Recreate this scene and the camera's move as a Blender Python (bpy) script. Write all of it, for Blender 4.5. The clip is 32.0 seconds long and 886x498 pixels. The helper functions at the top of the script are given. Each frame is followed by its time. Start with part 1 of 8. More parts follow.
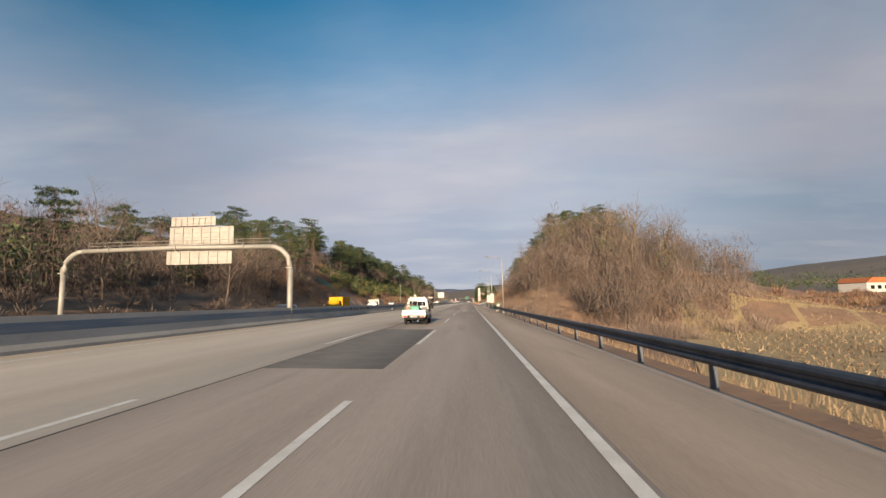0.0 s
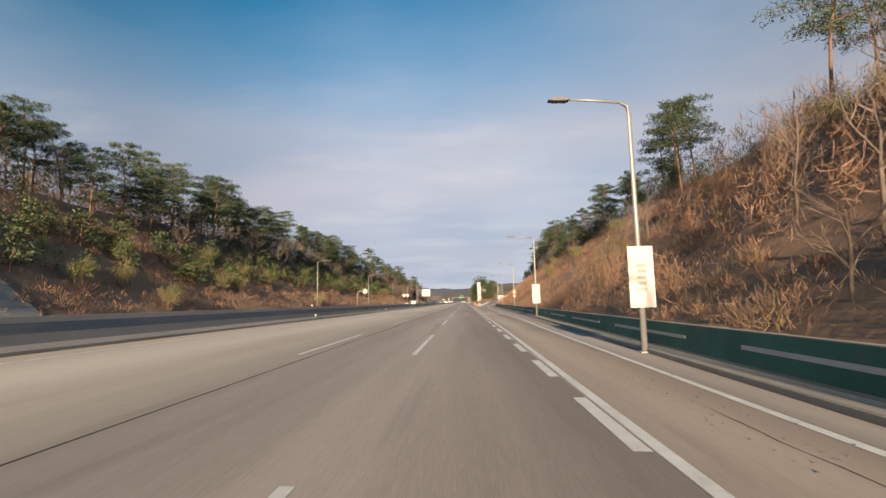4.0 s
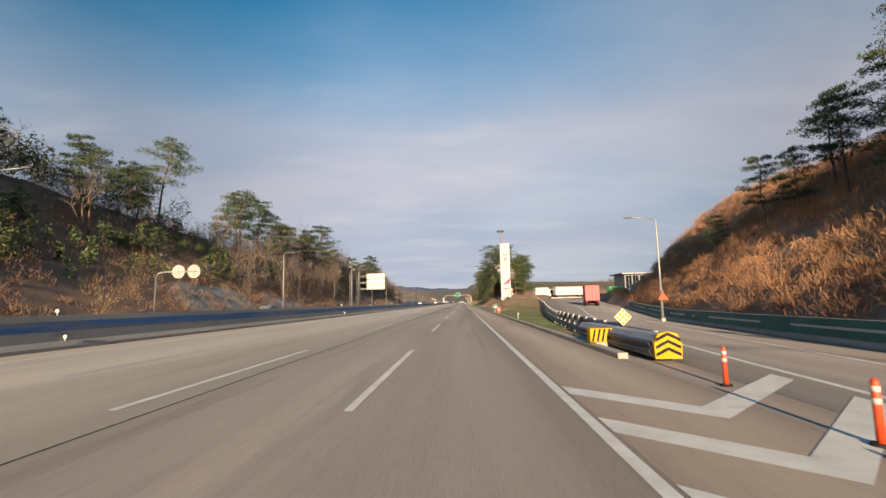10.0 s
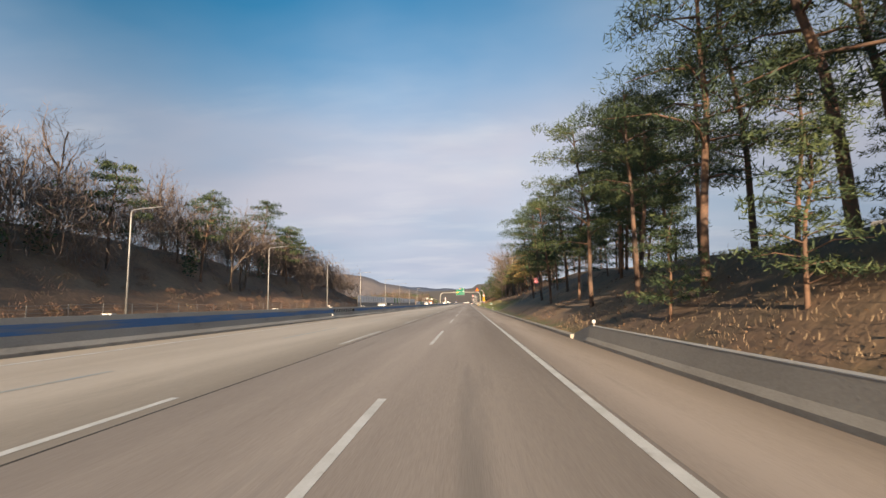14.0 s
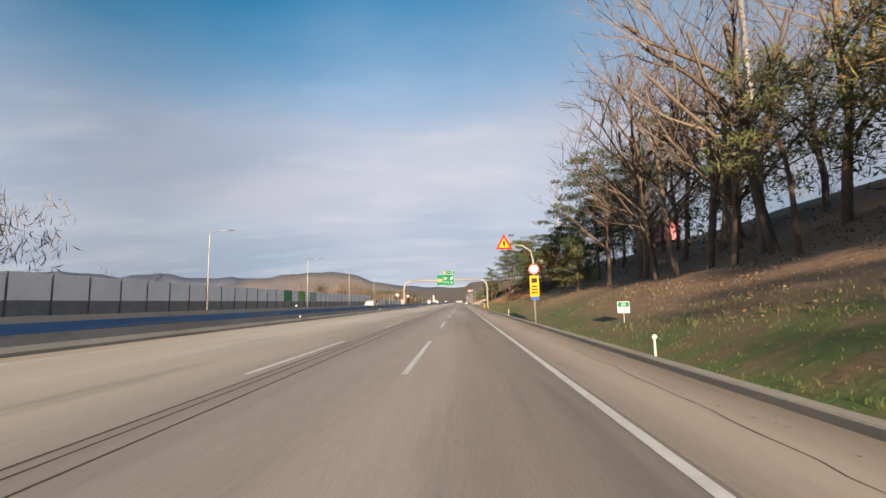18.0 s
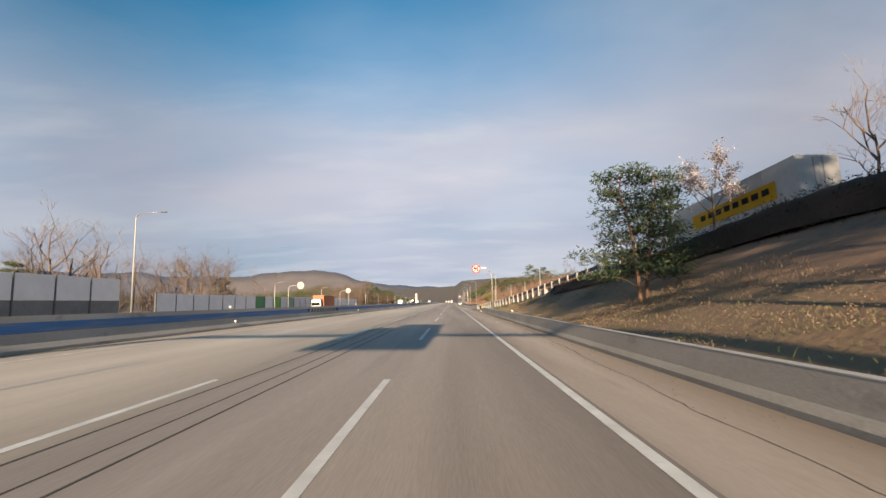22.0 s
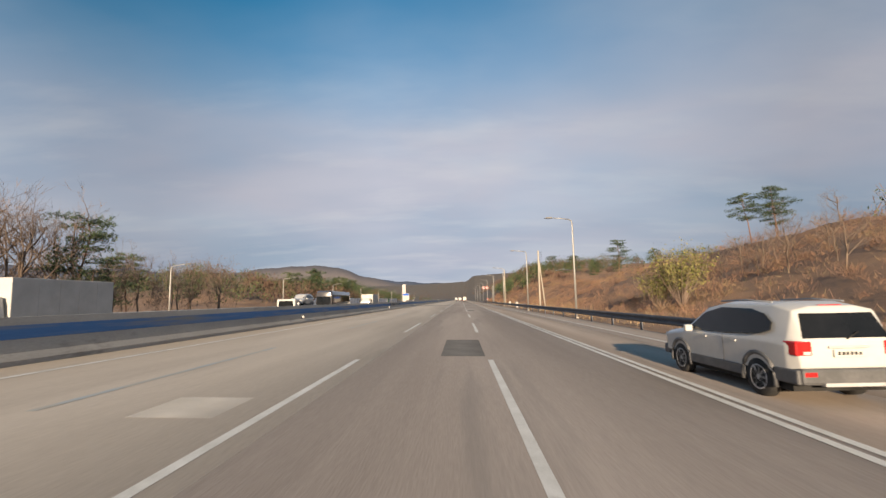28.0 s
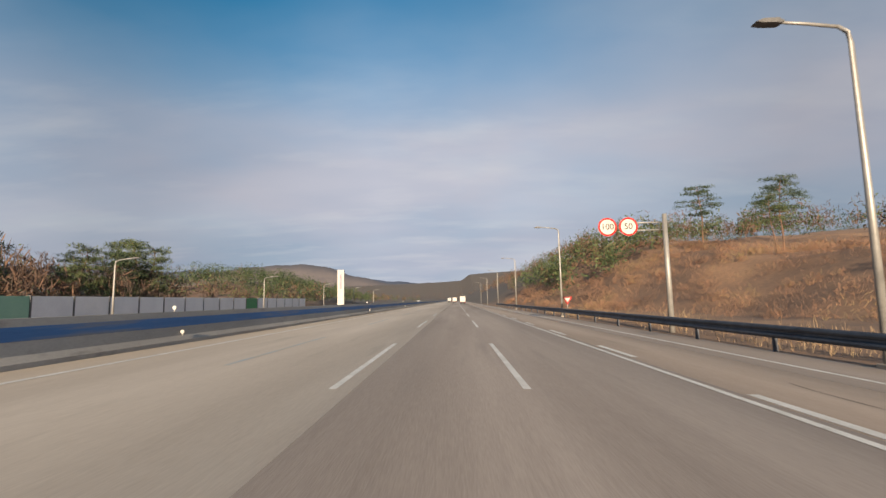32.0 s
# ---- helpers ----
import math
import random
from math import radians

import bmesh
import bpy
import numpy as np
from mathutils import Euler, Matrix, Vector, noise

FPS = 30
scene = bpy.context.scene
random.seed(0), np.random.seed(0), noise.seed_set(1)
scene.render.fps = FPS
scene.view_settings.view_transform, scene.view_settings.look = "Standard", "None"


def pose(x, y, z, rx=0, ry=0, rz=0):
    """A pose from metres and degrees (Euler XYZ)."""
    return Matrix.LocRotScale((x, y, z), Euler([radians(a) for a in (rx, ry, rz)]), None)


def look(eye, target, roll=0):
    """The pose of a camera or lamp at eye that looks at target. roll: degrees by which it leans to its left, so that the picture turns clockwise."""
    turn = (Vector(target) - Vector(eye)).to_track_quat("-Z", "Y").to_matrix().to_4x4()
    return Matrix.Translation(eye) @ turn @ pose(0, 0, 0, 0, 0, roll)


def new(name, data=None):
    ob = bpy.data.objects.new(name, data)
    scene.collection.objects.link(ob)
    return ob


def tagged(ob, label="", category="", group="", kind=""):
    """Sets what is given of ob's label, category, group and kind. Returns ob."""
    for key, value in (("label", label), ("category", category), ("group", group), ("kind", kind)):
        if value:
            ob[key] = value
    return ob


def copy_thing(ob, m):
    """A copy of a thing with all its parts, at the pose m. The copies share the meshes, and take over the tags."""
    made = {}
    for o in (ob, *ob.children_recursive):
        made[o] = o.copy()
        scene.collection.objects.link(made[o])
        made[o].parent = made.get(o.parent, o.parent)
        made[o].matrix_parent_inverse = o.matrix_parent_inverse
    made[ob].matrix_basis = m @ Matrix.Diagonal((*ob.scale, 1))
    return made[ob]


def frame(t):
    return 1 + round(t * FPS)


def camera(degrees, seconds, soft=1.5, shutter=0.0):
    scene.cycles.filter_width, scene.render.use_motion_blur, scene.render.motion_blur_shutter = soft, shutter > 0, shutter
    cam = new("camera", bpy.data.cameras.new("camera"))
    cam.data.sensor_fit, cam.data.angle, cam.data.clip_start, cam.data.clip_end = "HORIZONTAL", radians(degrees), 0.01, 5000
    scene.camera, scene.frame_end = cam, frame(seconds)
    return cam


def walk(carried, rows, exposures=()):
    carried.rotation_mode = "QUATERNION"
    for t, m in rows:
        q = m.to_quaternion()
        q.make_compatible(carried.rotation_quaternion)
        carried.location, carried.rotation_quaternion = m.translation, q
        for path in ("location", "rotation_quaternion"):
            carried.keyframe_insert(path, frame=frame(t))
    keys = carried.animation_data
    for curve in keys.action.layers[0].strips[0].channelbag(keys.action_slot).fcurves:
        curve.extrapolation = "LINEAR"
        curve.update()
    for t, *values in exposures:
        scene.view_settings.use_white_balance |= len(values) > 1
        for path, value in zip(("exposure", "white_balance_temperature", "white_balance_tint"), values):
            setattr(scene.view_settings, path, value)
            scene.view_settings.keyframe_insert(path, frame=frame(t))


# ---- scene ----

# ================= camera and drive =================
cam = camera(86.2, 32.0, 1.5, 0.04)
ROLL = 1.2
EYE = 1.66


def cross(x):
    """Height of the road at x: it falls to the right, and beyond the median to the left."""
    return -0.021 * (x + 2.0) if x > -16.3 else 0.30 + 0.021 * (x + 16.3)


ROWS = [
    (0.0, -1.52, 0.1, 3.22, 6.44),
    (1.0, -1.70, 31.2, 3.31, 6.44),
    (2.0, -1.83, 63.1, 3.03, 6.47),
    (3.0, -1.89, 93.2, 3.30, 6.50),
    (3.5, -1.98, 108.3, 2.83, 6.43),
    (5.5, -1.82, 169.9, 2.41, 6.47),
    (6.0, -1.81, 184.8, 2.30, 6.47),
    (7.0, -1.92, 218.15, 2.26, 6.47),
    (8.0, -1.80, 247.6, 2.22, 6.51),
    (9.0, -1.80, 281.6, 2.20, 6.42),
    (10.0, -1.80, 311.5, 2.39, 6.47),
    (11.0, -1.97, 342.4, 2.24, 6.49),
    (12.0, -2.06, 375.1, 2.50, 6.42),
    (13.0, -2.09, 407.15, 2.43, 6.43),
    (14.0, -2.07, 439.8, 3.01, 6.55),
    (17.0, -2.20, 536.6, 2.74, 6.55),
    (18.0, -2.26, 567.8, 2.15, 6.42),
    (19.0, -2.15, 601.2, 1.57, 6.44),
    (20.0, -2.15, 632.7, 1.40, 6.43),
    (21.0, -2.17, 665.1, 0.97, 6.33),
    (22.0, -2.19, 697.8, 1.00, 6.39),
    (23.0, -2.26, 730.4, 0.79, 6.36),
    (24.0, -2.38, 763.5, 0.86, 6.38),
    (25.0, -2.46, 795.7, 1.33, 6.30),
    (28.0, -4.36, 894.9, 2.20, 6.10),
    (29.0, -4.60, 927.8, 2.18, 6.11),
    (30.0, -4.80, 961.3, 1.45, 6.22),
    (31.0, -4.77, 995.7, 1.73, 6.10),
    (32.0, -4.90, 1029.8, 1.54, 6.17),
]
walk(cam, [(t, pose(x, y, EYE + cross(x), 90 + pitch, ROLL, yaw)) for t, x, y, yaw, pitch in ROWS], [(t, e, 7150, 12) for t, e in ((0.0, 1.08), (3.0, 1.25), (9.0, 1.23), (12.0, 1.15), (14.0, 1.34), (17.0, 1.42), (18.0, 1.34), (20.0, 1.32), (23.0, 1.28), (25.0, 1.14), (32.0, 1.12))])

# ================= sky and sun =================
SUN_EL, SUN_AZ = 11.2, 1.2          # the sun stands low behind, a little to the left
world = bpy.data.worlds.new("sky")
scene.world = world
world.use_nodes = True


def nodes_of(tree):
    tree.nodes.clear()
    return tree.nodes, tree.links


def sky_world():
    n, l = nodes_of(world.node_tree)
    out, bg = n.new("ShaderNodeOutputWorld"), n.new("ShaderNodeBackground")
    sky = n.new("ShaderNodeTexSky")
    sky.sky_type, sky.sun_disc = "NISHITA", False
    sky.sun_elevation, sky.sun_rotation = radians(SUN_EL), radians(180 + SUN_AZ)
    sky.air_density, sky.dust_density, sky.ozone_density = 1.0, 0.6, 2.5
    dim = n.new("ShaderNodeVectorMath")
    dim.operation = "MULTIPLY"
    dim.inputs[1].default_value = (0.030, 0.112, 0.130)
    l.new(sky.outputs[0], dim.inputs[0])
    co = n.new("ShaderNodeTexCoord")
    sep = n.new("ShaderNodeSeparateXYZ")
    l.new(co.outputs["Generated"], sep.inputs[0])
    # flat cloud deck: the direction laid out on a plane
    low = n.new("ShaderNodeMath")
    low.operation, low.inputs[1].default_value = "ADD", 0.16
    l.new(sep.outputs[2], low.inputs[0])
    up = n.new("ShaderNodeMath")
    up.operation, up.inputs[1].default_value = "MAXIMUM", 0.06
    l.new(low.outputs[0], up.inputs[0])
    div = []
    for k in (0, 1):
        d = n.new("ShaderNodeMath")
        d.operation = "DIVIDE"
        l.new(sep.outputs[k], d.inputs[0])
        l.new(up.outputs[0], d.inputs[1])
        div.append(d)
    com = n.new("ShaderNodeCombineXYZ")
    l.new(div[0].outputs[0], com.inputs[0])
    l.new(div[1].outputs[0], com.inputs[1])

    def cloud(scale, sx, sy, detail, rough, seed):
        mp = n.new("ShaderNodeMapping")
        mp.inputs["Scale"].default_value = (sx, sy, 1)
        mp.inputs["Location"].default_value = (seed, seed * 0.7, 0)
        l.new(com.outputs[0], mp.inputs[0])
        tx = n.new("ShaderNodeTexNoise")
        tx.inputs["Scale"].default_value, tx.inputs["Detail"].default_value = scale, detail
        tx.inputs["Roughness"].default_value = rough
        l.new(mp.outputs[0], tx.inputs[0])
        return tx.outputs[0]

    deck, tone, fine = cloud(0.5, 1.0, 1.0, 5, 0.5, 3.1), cloud(0.6, 0.8, 1.3, 4, 0.5, 8.6), cloud(1.5, 0.7, 1.6, 5, 0.54, 1.7)

    def ramp(src, stops):
        r = n.new("ShaderNodeValToRGB")
        r.color_ramp.elements.remove(r.color_ramp.elements[1])
        for i, (p, c) in enumerate(stops):
            e = r.color_ramp.elements[0] if i == 0 else r.color_ramp.elements.new(p)
            e.position, e.color = p, (*c, 1) if len(c) == 3 else c
        l.new(src, r.inputs[0])
        return r.outputs[0]

    def mix(fac, a, b):
        m = n.new("ShaderNodeMix")
        m.data_type = "RGBA"
        for sock, v in ((m.inputs[0], fac), (m.inputs[6], a), (m.inputs[7], b)):
            if isinstance(v, (tuple, float)):
                sock.default_value = v if isinstance(v, float) else (*v, 1)
            else:
                l.new(v, sock)
        return m.outputs[2]

    def math_node(op, a, b):
        m = n.new("ShaderNodeMath")
        m.operation = op
        for sock, v in zip(m.inputs, (a, b, 0.5)):
            if isinstance(v, (int, float)):
                sock.default_value = v
            else:
                l.new(v, sock)
        return m.outputs[0]

    # thin cloud colours: lavender grey with paler streaks
    clouds = mix(ramp(tone, [(0.36, (0, 0, 0)), (0.66, (1, 1, 1))]), (0.285, 0.35, 0.475), (0.40, 0.435, 0.54))
    clouds = mix(ramp(fine, [(0.50, (0, 0, 0)), (0.72, (0.7, 0.7, 0.7))]), clouds, (0.455, 0.49, 0.57))
    # the deck opens overhead
    el = math_node("MULTIPLY", sep.outputs[2], 1.0)
    cover = ramp(el, [(0.0, (0.97,) * 3), (0.07, (0.97,) * 3), (0.16, (0.95,) * 3), (0.34, (0.92,) * 3), (0.47, (0.36,) * 3), (0.60, (0.02,) * 3), (1.0, (0.0,) * 3)])
    patch = math_node("MULTIPLY", math_node("MULTIPLY", math_node("SUBTRACT", deck, 0.5), 1.5), ramp(el, [(0.0, (0.1,) * 3), (0.10, (0.15,) * 3), (0.32, (1.0,) * 3)]))
    fac = n.new("ShaderNodeClamp")
    l.new(math_node("ADD", cover, patch), fac.inputs[0])
    # the deck is paler ahead, with lens edge darkening put in, lifted out of view
    side = ramp(math_node("MULTIPLY_ADD", sep.outputs[0], 0.5), [(0.0, (1.05,) * 3), (0.10, (0.95,) * 3), (0.19, (0.79,) * 3), (0.225, (0.79,) * 3), (0.36, (0.98,) * 3), (0.42, (1.04,) * 3), (0.58, (1.0,) * 3), (0.70, (0.88,) * 3), (0.785, (0.74,) * 3), (0.82, (0.76,) * 3), (0.90, (0.95,) * 3), (1.0, (1.05,) * 3)])
    shaded = n.new("ShaderNodeVectorMath")
    shaded.operation = "MULTIPLY"
    l.new(mix(fac.outputs[0], dim.outputs[0], clouds), shaded.inputs[0])
    l.new(side, shaded.inputs[1])
    l.new(shaded.outputs[0], bg.inputs[0])
    bg.inputs[1].default_value = 0.575
    l.new(bg.outputs[0], out.inputs[0])


sky_world()
sun = new("sun", bpy.data.lights.new("sun", "SUN"))
sun.data.energy, sun.data.angle, sun.data.color = 4.8, radians(0.6), (1.0, 0.82, 0.61)
sun.matrix_world = look((-60 * math.sin(radians(SUN_AZ)), -60 * math.cos(radians(SUN_AZ)), 60 * math.tan(radians(SUN_EL))), (0, 0, 0))


# ================= materials =================
def material(name, colours, rough=0.8, metal=0.0, scale=1.0, fine=12.0, bump=0.2, stretch=(1, 1, 1), island=0.0, per_object=0.0, dirt=None, spec=0.5, coat=0.0):
    """Colour wanders between the given colours at two scales, with a fine bump."""
    m = bpy.data.materials.new(name)
    m.use_nodes = True
    n, l = nodes_of(m.node_tree)
    out, bsdf = n.new("ShaderNodeOutputMaterial"), n.new("ShaderNodeBsdfPrincipled")
    l.new(bsdf.outputs[0], out.inputs[0])
    bsdf.inputs["Roughness"].default_value, bsdf.inputs["Metallic"].default_value = rough, metal
    bsdf.inputs["Specular IOR Level"].default_value = spec
    bsdf.inputs["Coat Weight"].default_value = coat
    co, mp = n.new("ShaderNodeNewGeometry"), n.new("ShaderNodeMapping")
    mp.inputs["Scale"].default_value = stretch
    l.new(co.outputs["Position"], mp.inputs[0])

    def tex(s, detail):
        t = n.new("ShaderNodeTexNoise")
        t.inputs["Scale"].default_value, t.inputs["Detail"].default_value, t.inputs["Roughness"].default_value = s, detail, 0.6
        l.new(mp.outputs[0], t.inputs[0])
        return t.outputs[0]

    big, small = tex(scale, 5), tex(fine, 4)
    r = n.new("ShaderNodeValToRGB")
    r.color_ramp.elements.remove(r.color_ramp.elements[1])
    k = len(colours)
    for i, c in enumerate(colours):
        pos = 0.32 + 0.36 * i / max(1, k - 1)
        e = r.color_ramp.elements[0] if i == 0 else r.color_ramp.elements.new(pos)
        e.position, e.color = pos, (*c, 1)
    add = n.new("ShaderNodeMath")
    add.operation = "MULTIPLY_ADD"
    l.new(small, add.inputs[0])
    add.inputs[1].default_value, add.inputs[2].default_value = 0.45, -0.225
    tot = n.new("ShaderNodeMath")
    tot.operation = "ADD"
    l.new(big, tot.inputs[0])
    l.new(add.outputs[0], tot.inputs[1])
    last = tot.outputs[0]
    for amount, source in ((island, "Random Per Island"), (per_object, "")):
        if amount:
            src = co.outputs[source] if source else n.new("ShaderNodeObjectInfo").outputs["Random"]
            a = n.new("ShaderNodeMath")
            a.operation = "MULTIPLY_ADD"
            l.new(src, a.inputs[0])
            a.inputs[1].default_value, a.inputs[2].default_value = amount, -amount / 2
            b = n.new("ShaderNodeMath")
            b.operation = "ADD"
            l.new(last, b.inputs[0])
            l.new(a.outputs[0], b.inputs[1])
            last = b.outputs[0]
    l.new(last, r.inputs[0])
    colour = r.outputs[0]
    if dirt:
        t2 = tex(dirt[1], 6)
        r2 = n.new("ShaderNodeValToRGB")
        r2.color_ramp.elements[0].position, r2.color_ramp.elements[1].position = dirt[2], dirt[2] + 0.18
        l.new(t2, r2.inputs[0])
        mx = n.new("ShaderNodeMix")
        mx.data_type = "RGBA"
        l.new(r2.outputs[0], mx.inputs[0])
        l.new(colour, mx.inputs[6])
        mx.inputs[7].default_value = (*dirt[0], 1)
        colour = mx.outputs[2]
    l.new(colour, bsdf.inputs["Base Color"])
    if bump:
        b = n.new("ShaderNodeBump")
        b.inputs["Strength"].default_value, b.inputs["Distance"].default_value = bump, 0.02
        l.new(small, b.inputs["Height"])
        l.new(b.outputs[0], bsdf.inputs["Normal"])
    return m


M = {}
M["asphalt"] = material("asphalt", [(0.28, 0.234, 0.202), (0.42, 0.357, 0.31)], 0.85, scale=0.42, fine=55, bump=0.3, stretch=(1, 0.05, 1), dirt=((0.25, 0.22, 0.195), 1.1, 0.58))
M["asphalt_tan"] = material("asphalt_tan", [(0.35, 0.28, 0.226), (0.475, 0.385, 0.315)], 0.87, scale=0.5, fine=55, bump=0.3, stretch=(1, 0.07, 1), dirt=((0.27, 0.23, 0.185), 1.3, 0.60))
M["concrete_road"] = material("concrete_road", [(0.44, 0.38, 0.318), (0.59, 0.52, 0.44)], 0.85, scale=0.36, fine=40, bump=0.25, stretch=(1, 0.08, 1), dirt=((0.37, 0.33, 0.275), 0.9, 0.6))
M["patch_pale"] = material("patch_pale", [(0.58, 0.53, 0.46), (0.68, 0.62, 0.54)], 0.9, scale=1.2, fine=60, bump=0.3)
M["patch"] = material("patch", [(0.14, 0.132, 0.122), (0.19, 0.178, 0.163)], 0.9, scale=1.2, fine=60, bump=0.3)
M["seam"] = material("seam", [(0.05, 0.047, 0.045), (0.08, 0.075, 0.07)], 0.9, scale=2, fine=40)
M["paint_white"] = material("paint_white", [(0.56, 0.55, 0.51), (0.72, 0.71, 0.68)], 0.7, scale=1.5, fine=30, bump=0.15, dirt=((0.38, 0.36, 0.33), 2.5, 0.62))
M["paint_blue"] = material("paint_blue", [(0.36, 0.42, 0.46), (0.43, 0.40, 0.345)], 0.8, scale=0.9, fine=30)
M["concrete"] = material("concrete", [(0.27, 0.242, 0.205), (0.38, 0.345, 0.295)], 0.9, scale=0.6, fine=25, bump=0.25, stretch=(1, 0.35, 1), dirt=((0.19, 0.17, 0.145), 1.6, 0.6))
M["concrete_dark"] = material("concrete_dark", [(0.31, 0.292, 0.268), (0.43, 0.408, 0.375)], 0.9, scale=0.5, fine=25, bump=0.25, stretch=(1, 0.3, 1), dirt=((0.17, 0.16, 0.148), 1.5, 0.6))
M["barrier_blue"] = material("barrier_blue", [(0.035, 0.12, 0.29), (0.05, 0.165, 0.40)], 0.75, scale=0.8, fine=25, stretch=(1, 0.12, 2.5), dirt=((0.19, 0.195, 0.20), 1.6, 0.50))
M["barrier_slate"] = material("barrier_slate", [(0.10, 0.135, 0.18), (0.14, 0.175, 0.22)], 0.8, scale=0.8, fine=25, stretch=(1, 0.12, 2.5), dirt=((0.22, 0.22, 0.22), 1.6, 0.52))
M["barrier_green"] = material("barrier_green", [(0.012, 0.085, 0.065), (0.02, 0.14, 0.105)], 0.7, scale=0.9, fine=25, dirt=((0.06, 0.08, 0.075), 1.4, 0.58))
M["black"] = material("black", [(0.012, 0.012, 0.012), (0.03, 0.03, 0.03)], 0.85, scale=2, fine=30, bump=0.1, spec=0.12)
M["white"] = material("white", [(0.39, 0.38, 0.365), (0.47, 0.46, 0.445)], 0.75, scale=1.2, fine=20, bump=0.05, spec=0.2)
M["pale_post"] = material("pale_post", [(0.27, 0.262, 0.25), (0.36, 0.35, 0.335)], 0.85, scale=1.2, fine=18, bump=0.15, dirt=((0.17, 0.16, 0.15), 2.0, 0.62))
M["white_car"] = material("white_car", [(0.43, 0.43, 0.42), (0.48, 0.475, 0.465)], 0.25, scale=0.8, fine=8, bump=0.0, coat=0.6)
M["galvanised"] = material("galvanised", [(0.20, 0.215, 0.24), (0.31, 0.325, 0.35)], 0.5, 0.55, scale=1.5, fine=14, bump=0.08, dirt=((0.16, 0.15, 0.14), 3, 0.62))
M["rail_dark"] = material("rail_dark", [(0.035, 0.042, 0.055), (0.075, 0.085, 0.105)], 0.55, 0.4, scale=1.5, fine=14, bump=0.08, dirt=((0.11, 0.10, 0.09), 3, 0.62))
M["pole"] = material("pole", [(0.22, 0.218, 0.212), (0.29, 0.286, 0.278)], 0.45, 0.3, scale=1.5, fine=12, bump=0.05)
M["gantry"] = material("gantry", [(0.235, 0.225, 0.205), (0.30, 0.29, 0.265)], 0.55, 0.1, scale=1.2, fine=14, bump=0.05)
M["sign_back"] = material("sign_back", [(0.25, 0.24, 0.22), (0.32, 0.305, 0.28)], 0.5, 0.2, scale=1.5, fine=12, bump=0.05)
M["sign_green"] = material("sign_green", [(0.0, 0.115, 0.068), (0.0, 0.145, 0.088)], 0.7, scale=1, fine=8, bump=0.0, spec=0.15)
M["sign_red"] = material("sign_red", [(0.34, 0.012, 0.014), (0.42, 0.02, 0.02)], 0.7, scale=1, fine=8, bump=0.0, spec=0.15)
M["sign_yellow"] = material("sign_yellow", [(0.46, 0.25, 0.012), (0.56, 0.31, 0.02)], 0.7, scale=1, fine=8, bump=0.0, spec=0.15)
M["sign_brown"] = material("sign_brown", [(0.28, 0.16, 0.10), (0.34, 0.2, 0.13)], 0.7, scale=1, fine=8, bump=0.0, spec=0.15)
M["sign_blue"] = material("sign_blue", [(0.02, 0.08, 0.35), (0.03, 0.11, 0.42)], 0.7, scale=1, fine=8, bump=0.0, spec=0.15)
M["orange"] = material("orange", [(0.46, 0.045, 0.012), (0.56, 0.07, 0.018)], 0.5, scale=2, fine=12, bump=0.05)
M["glass"] = material("glass", [(0.006, 0.007, 0.008), (0.012, 0.013, 0.015)], 0.06, scale=1, fine=5, bump=0.0, spec=0.28)
M["rubber"] = material("rubber", [(0.012, 0.012, 0.013), (0.028, 0.027, 0.026)], 0.85, scale=6, fine=40)
M["alloy"] = material("alloy", [(0.42, 0.42, 0.43), (0.52, 0.52, 0.53)], 0.4, 0.35, scale=4, fine=20, bump=0.0)
M["grey_plastic"] = material("grey_plastic", [(0.06, 0.062, 0.065), (0.10, 0.10, 0.105)], 0.6, scale=3, fine=20, bump=0.05)
M["lamp_red"] = material("lamp_red", [(0.42, 0.012, 0.015), (0.55, 0.02, 0.02)], 0.15, scale=4, fine=20, bump=0.0)
M["lamp_amber"] = material("lamp_amber", [(0.7, 0.2, 0.02), (0.8, 0.28, 0.03)], 0.15, scale=4, fine=20, bump=0.0)
M["teal"] = material("teal", [(0.0, 0.16, 0.12), (0.01, 0.23, 0.17)], 0.45, scale=3, fine=16, bump=0.05)
M["timber"] = material("timber", [(0.16, 0.11, 0.07), (0.28, 0.2, 0.13)], 0.8, scale=3, fine=20)
M["truck_red"] = material("truck_red", [(0.26, 0.022, 0.026), (0.34, 0.035, 0.04)], 0.5, scale=1, fine=10, bump=0.05)
M["pink_wrap"] = material("pink_wrap", [(0.62, 0.10, 0.16), (0.75, 0.30, 0.34)], 0.6, scale=4, fine=14, bump=0.05)
M["truck_green"] = material("truck_green", [(0.03, 0.25, 0.09), (0.05, 0.33, 0.12)], 0.5, scale=1, fine=10, bump=0.05)
M["container"] = material("container", [(0.30, 0.09, 0.03), (0.42, 0.14, 0.05)], 0.6, scale=1, fine=10, bump=0.05)
M["bus_dark"] = material("bus_dark", [(0.035, 0.034, 0.04), (0.06, 0.058, 0.065)], 0.2, scale=1, fine=10, bump=0.0, coat=0.5)
M["panel_grey"] = material("panel_grey", [(0.68, 0.68, 0.70), (0.78, 0.78, 0.79)], 0.5, scale=0.5, fine=8, bump=0.05, per_object=0.12)
M["panel_dark"] = material("panel_dark", [(0.11, 0.125, 0.14), (0.17, 0.185, 0.20)], 0.4, scale=0.8, fine=10, bump=0.05, per_object=0.12)
M["panel_green"] = material("panel_green", [(0.02, 0.19, 0.07), (0.03, 0.25, 0.09)], 0.55, scale=0.5, fine=8, bump=0.05)
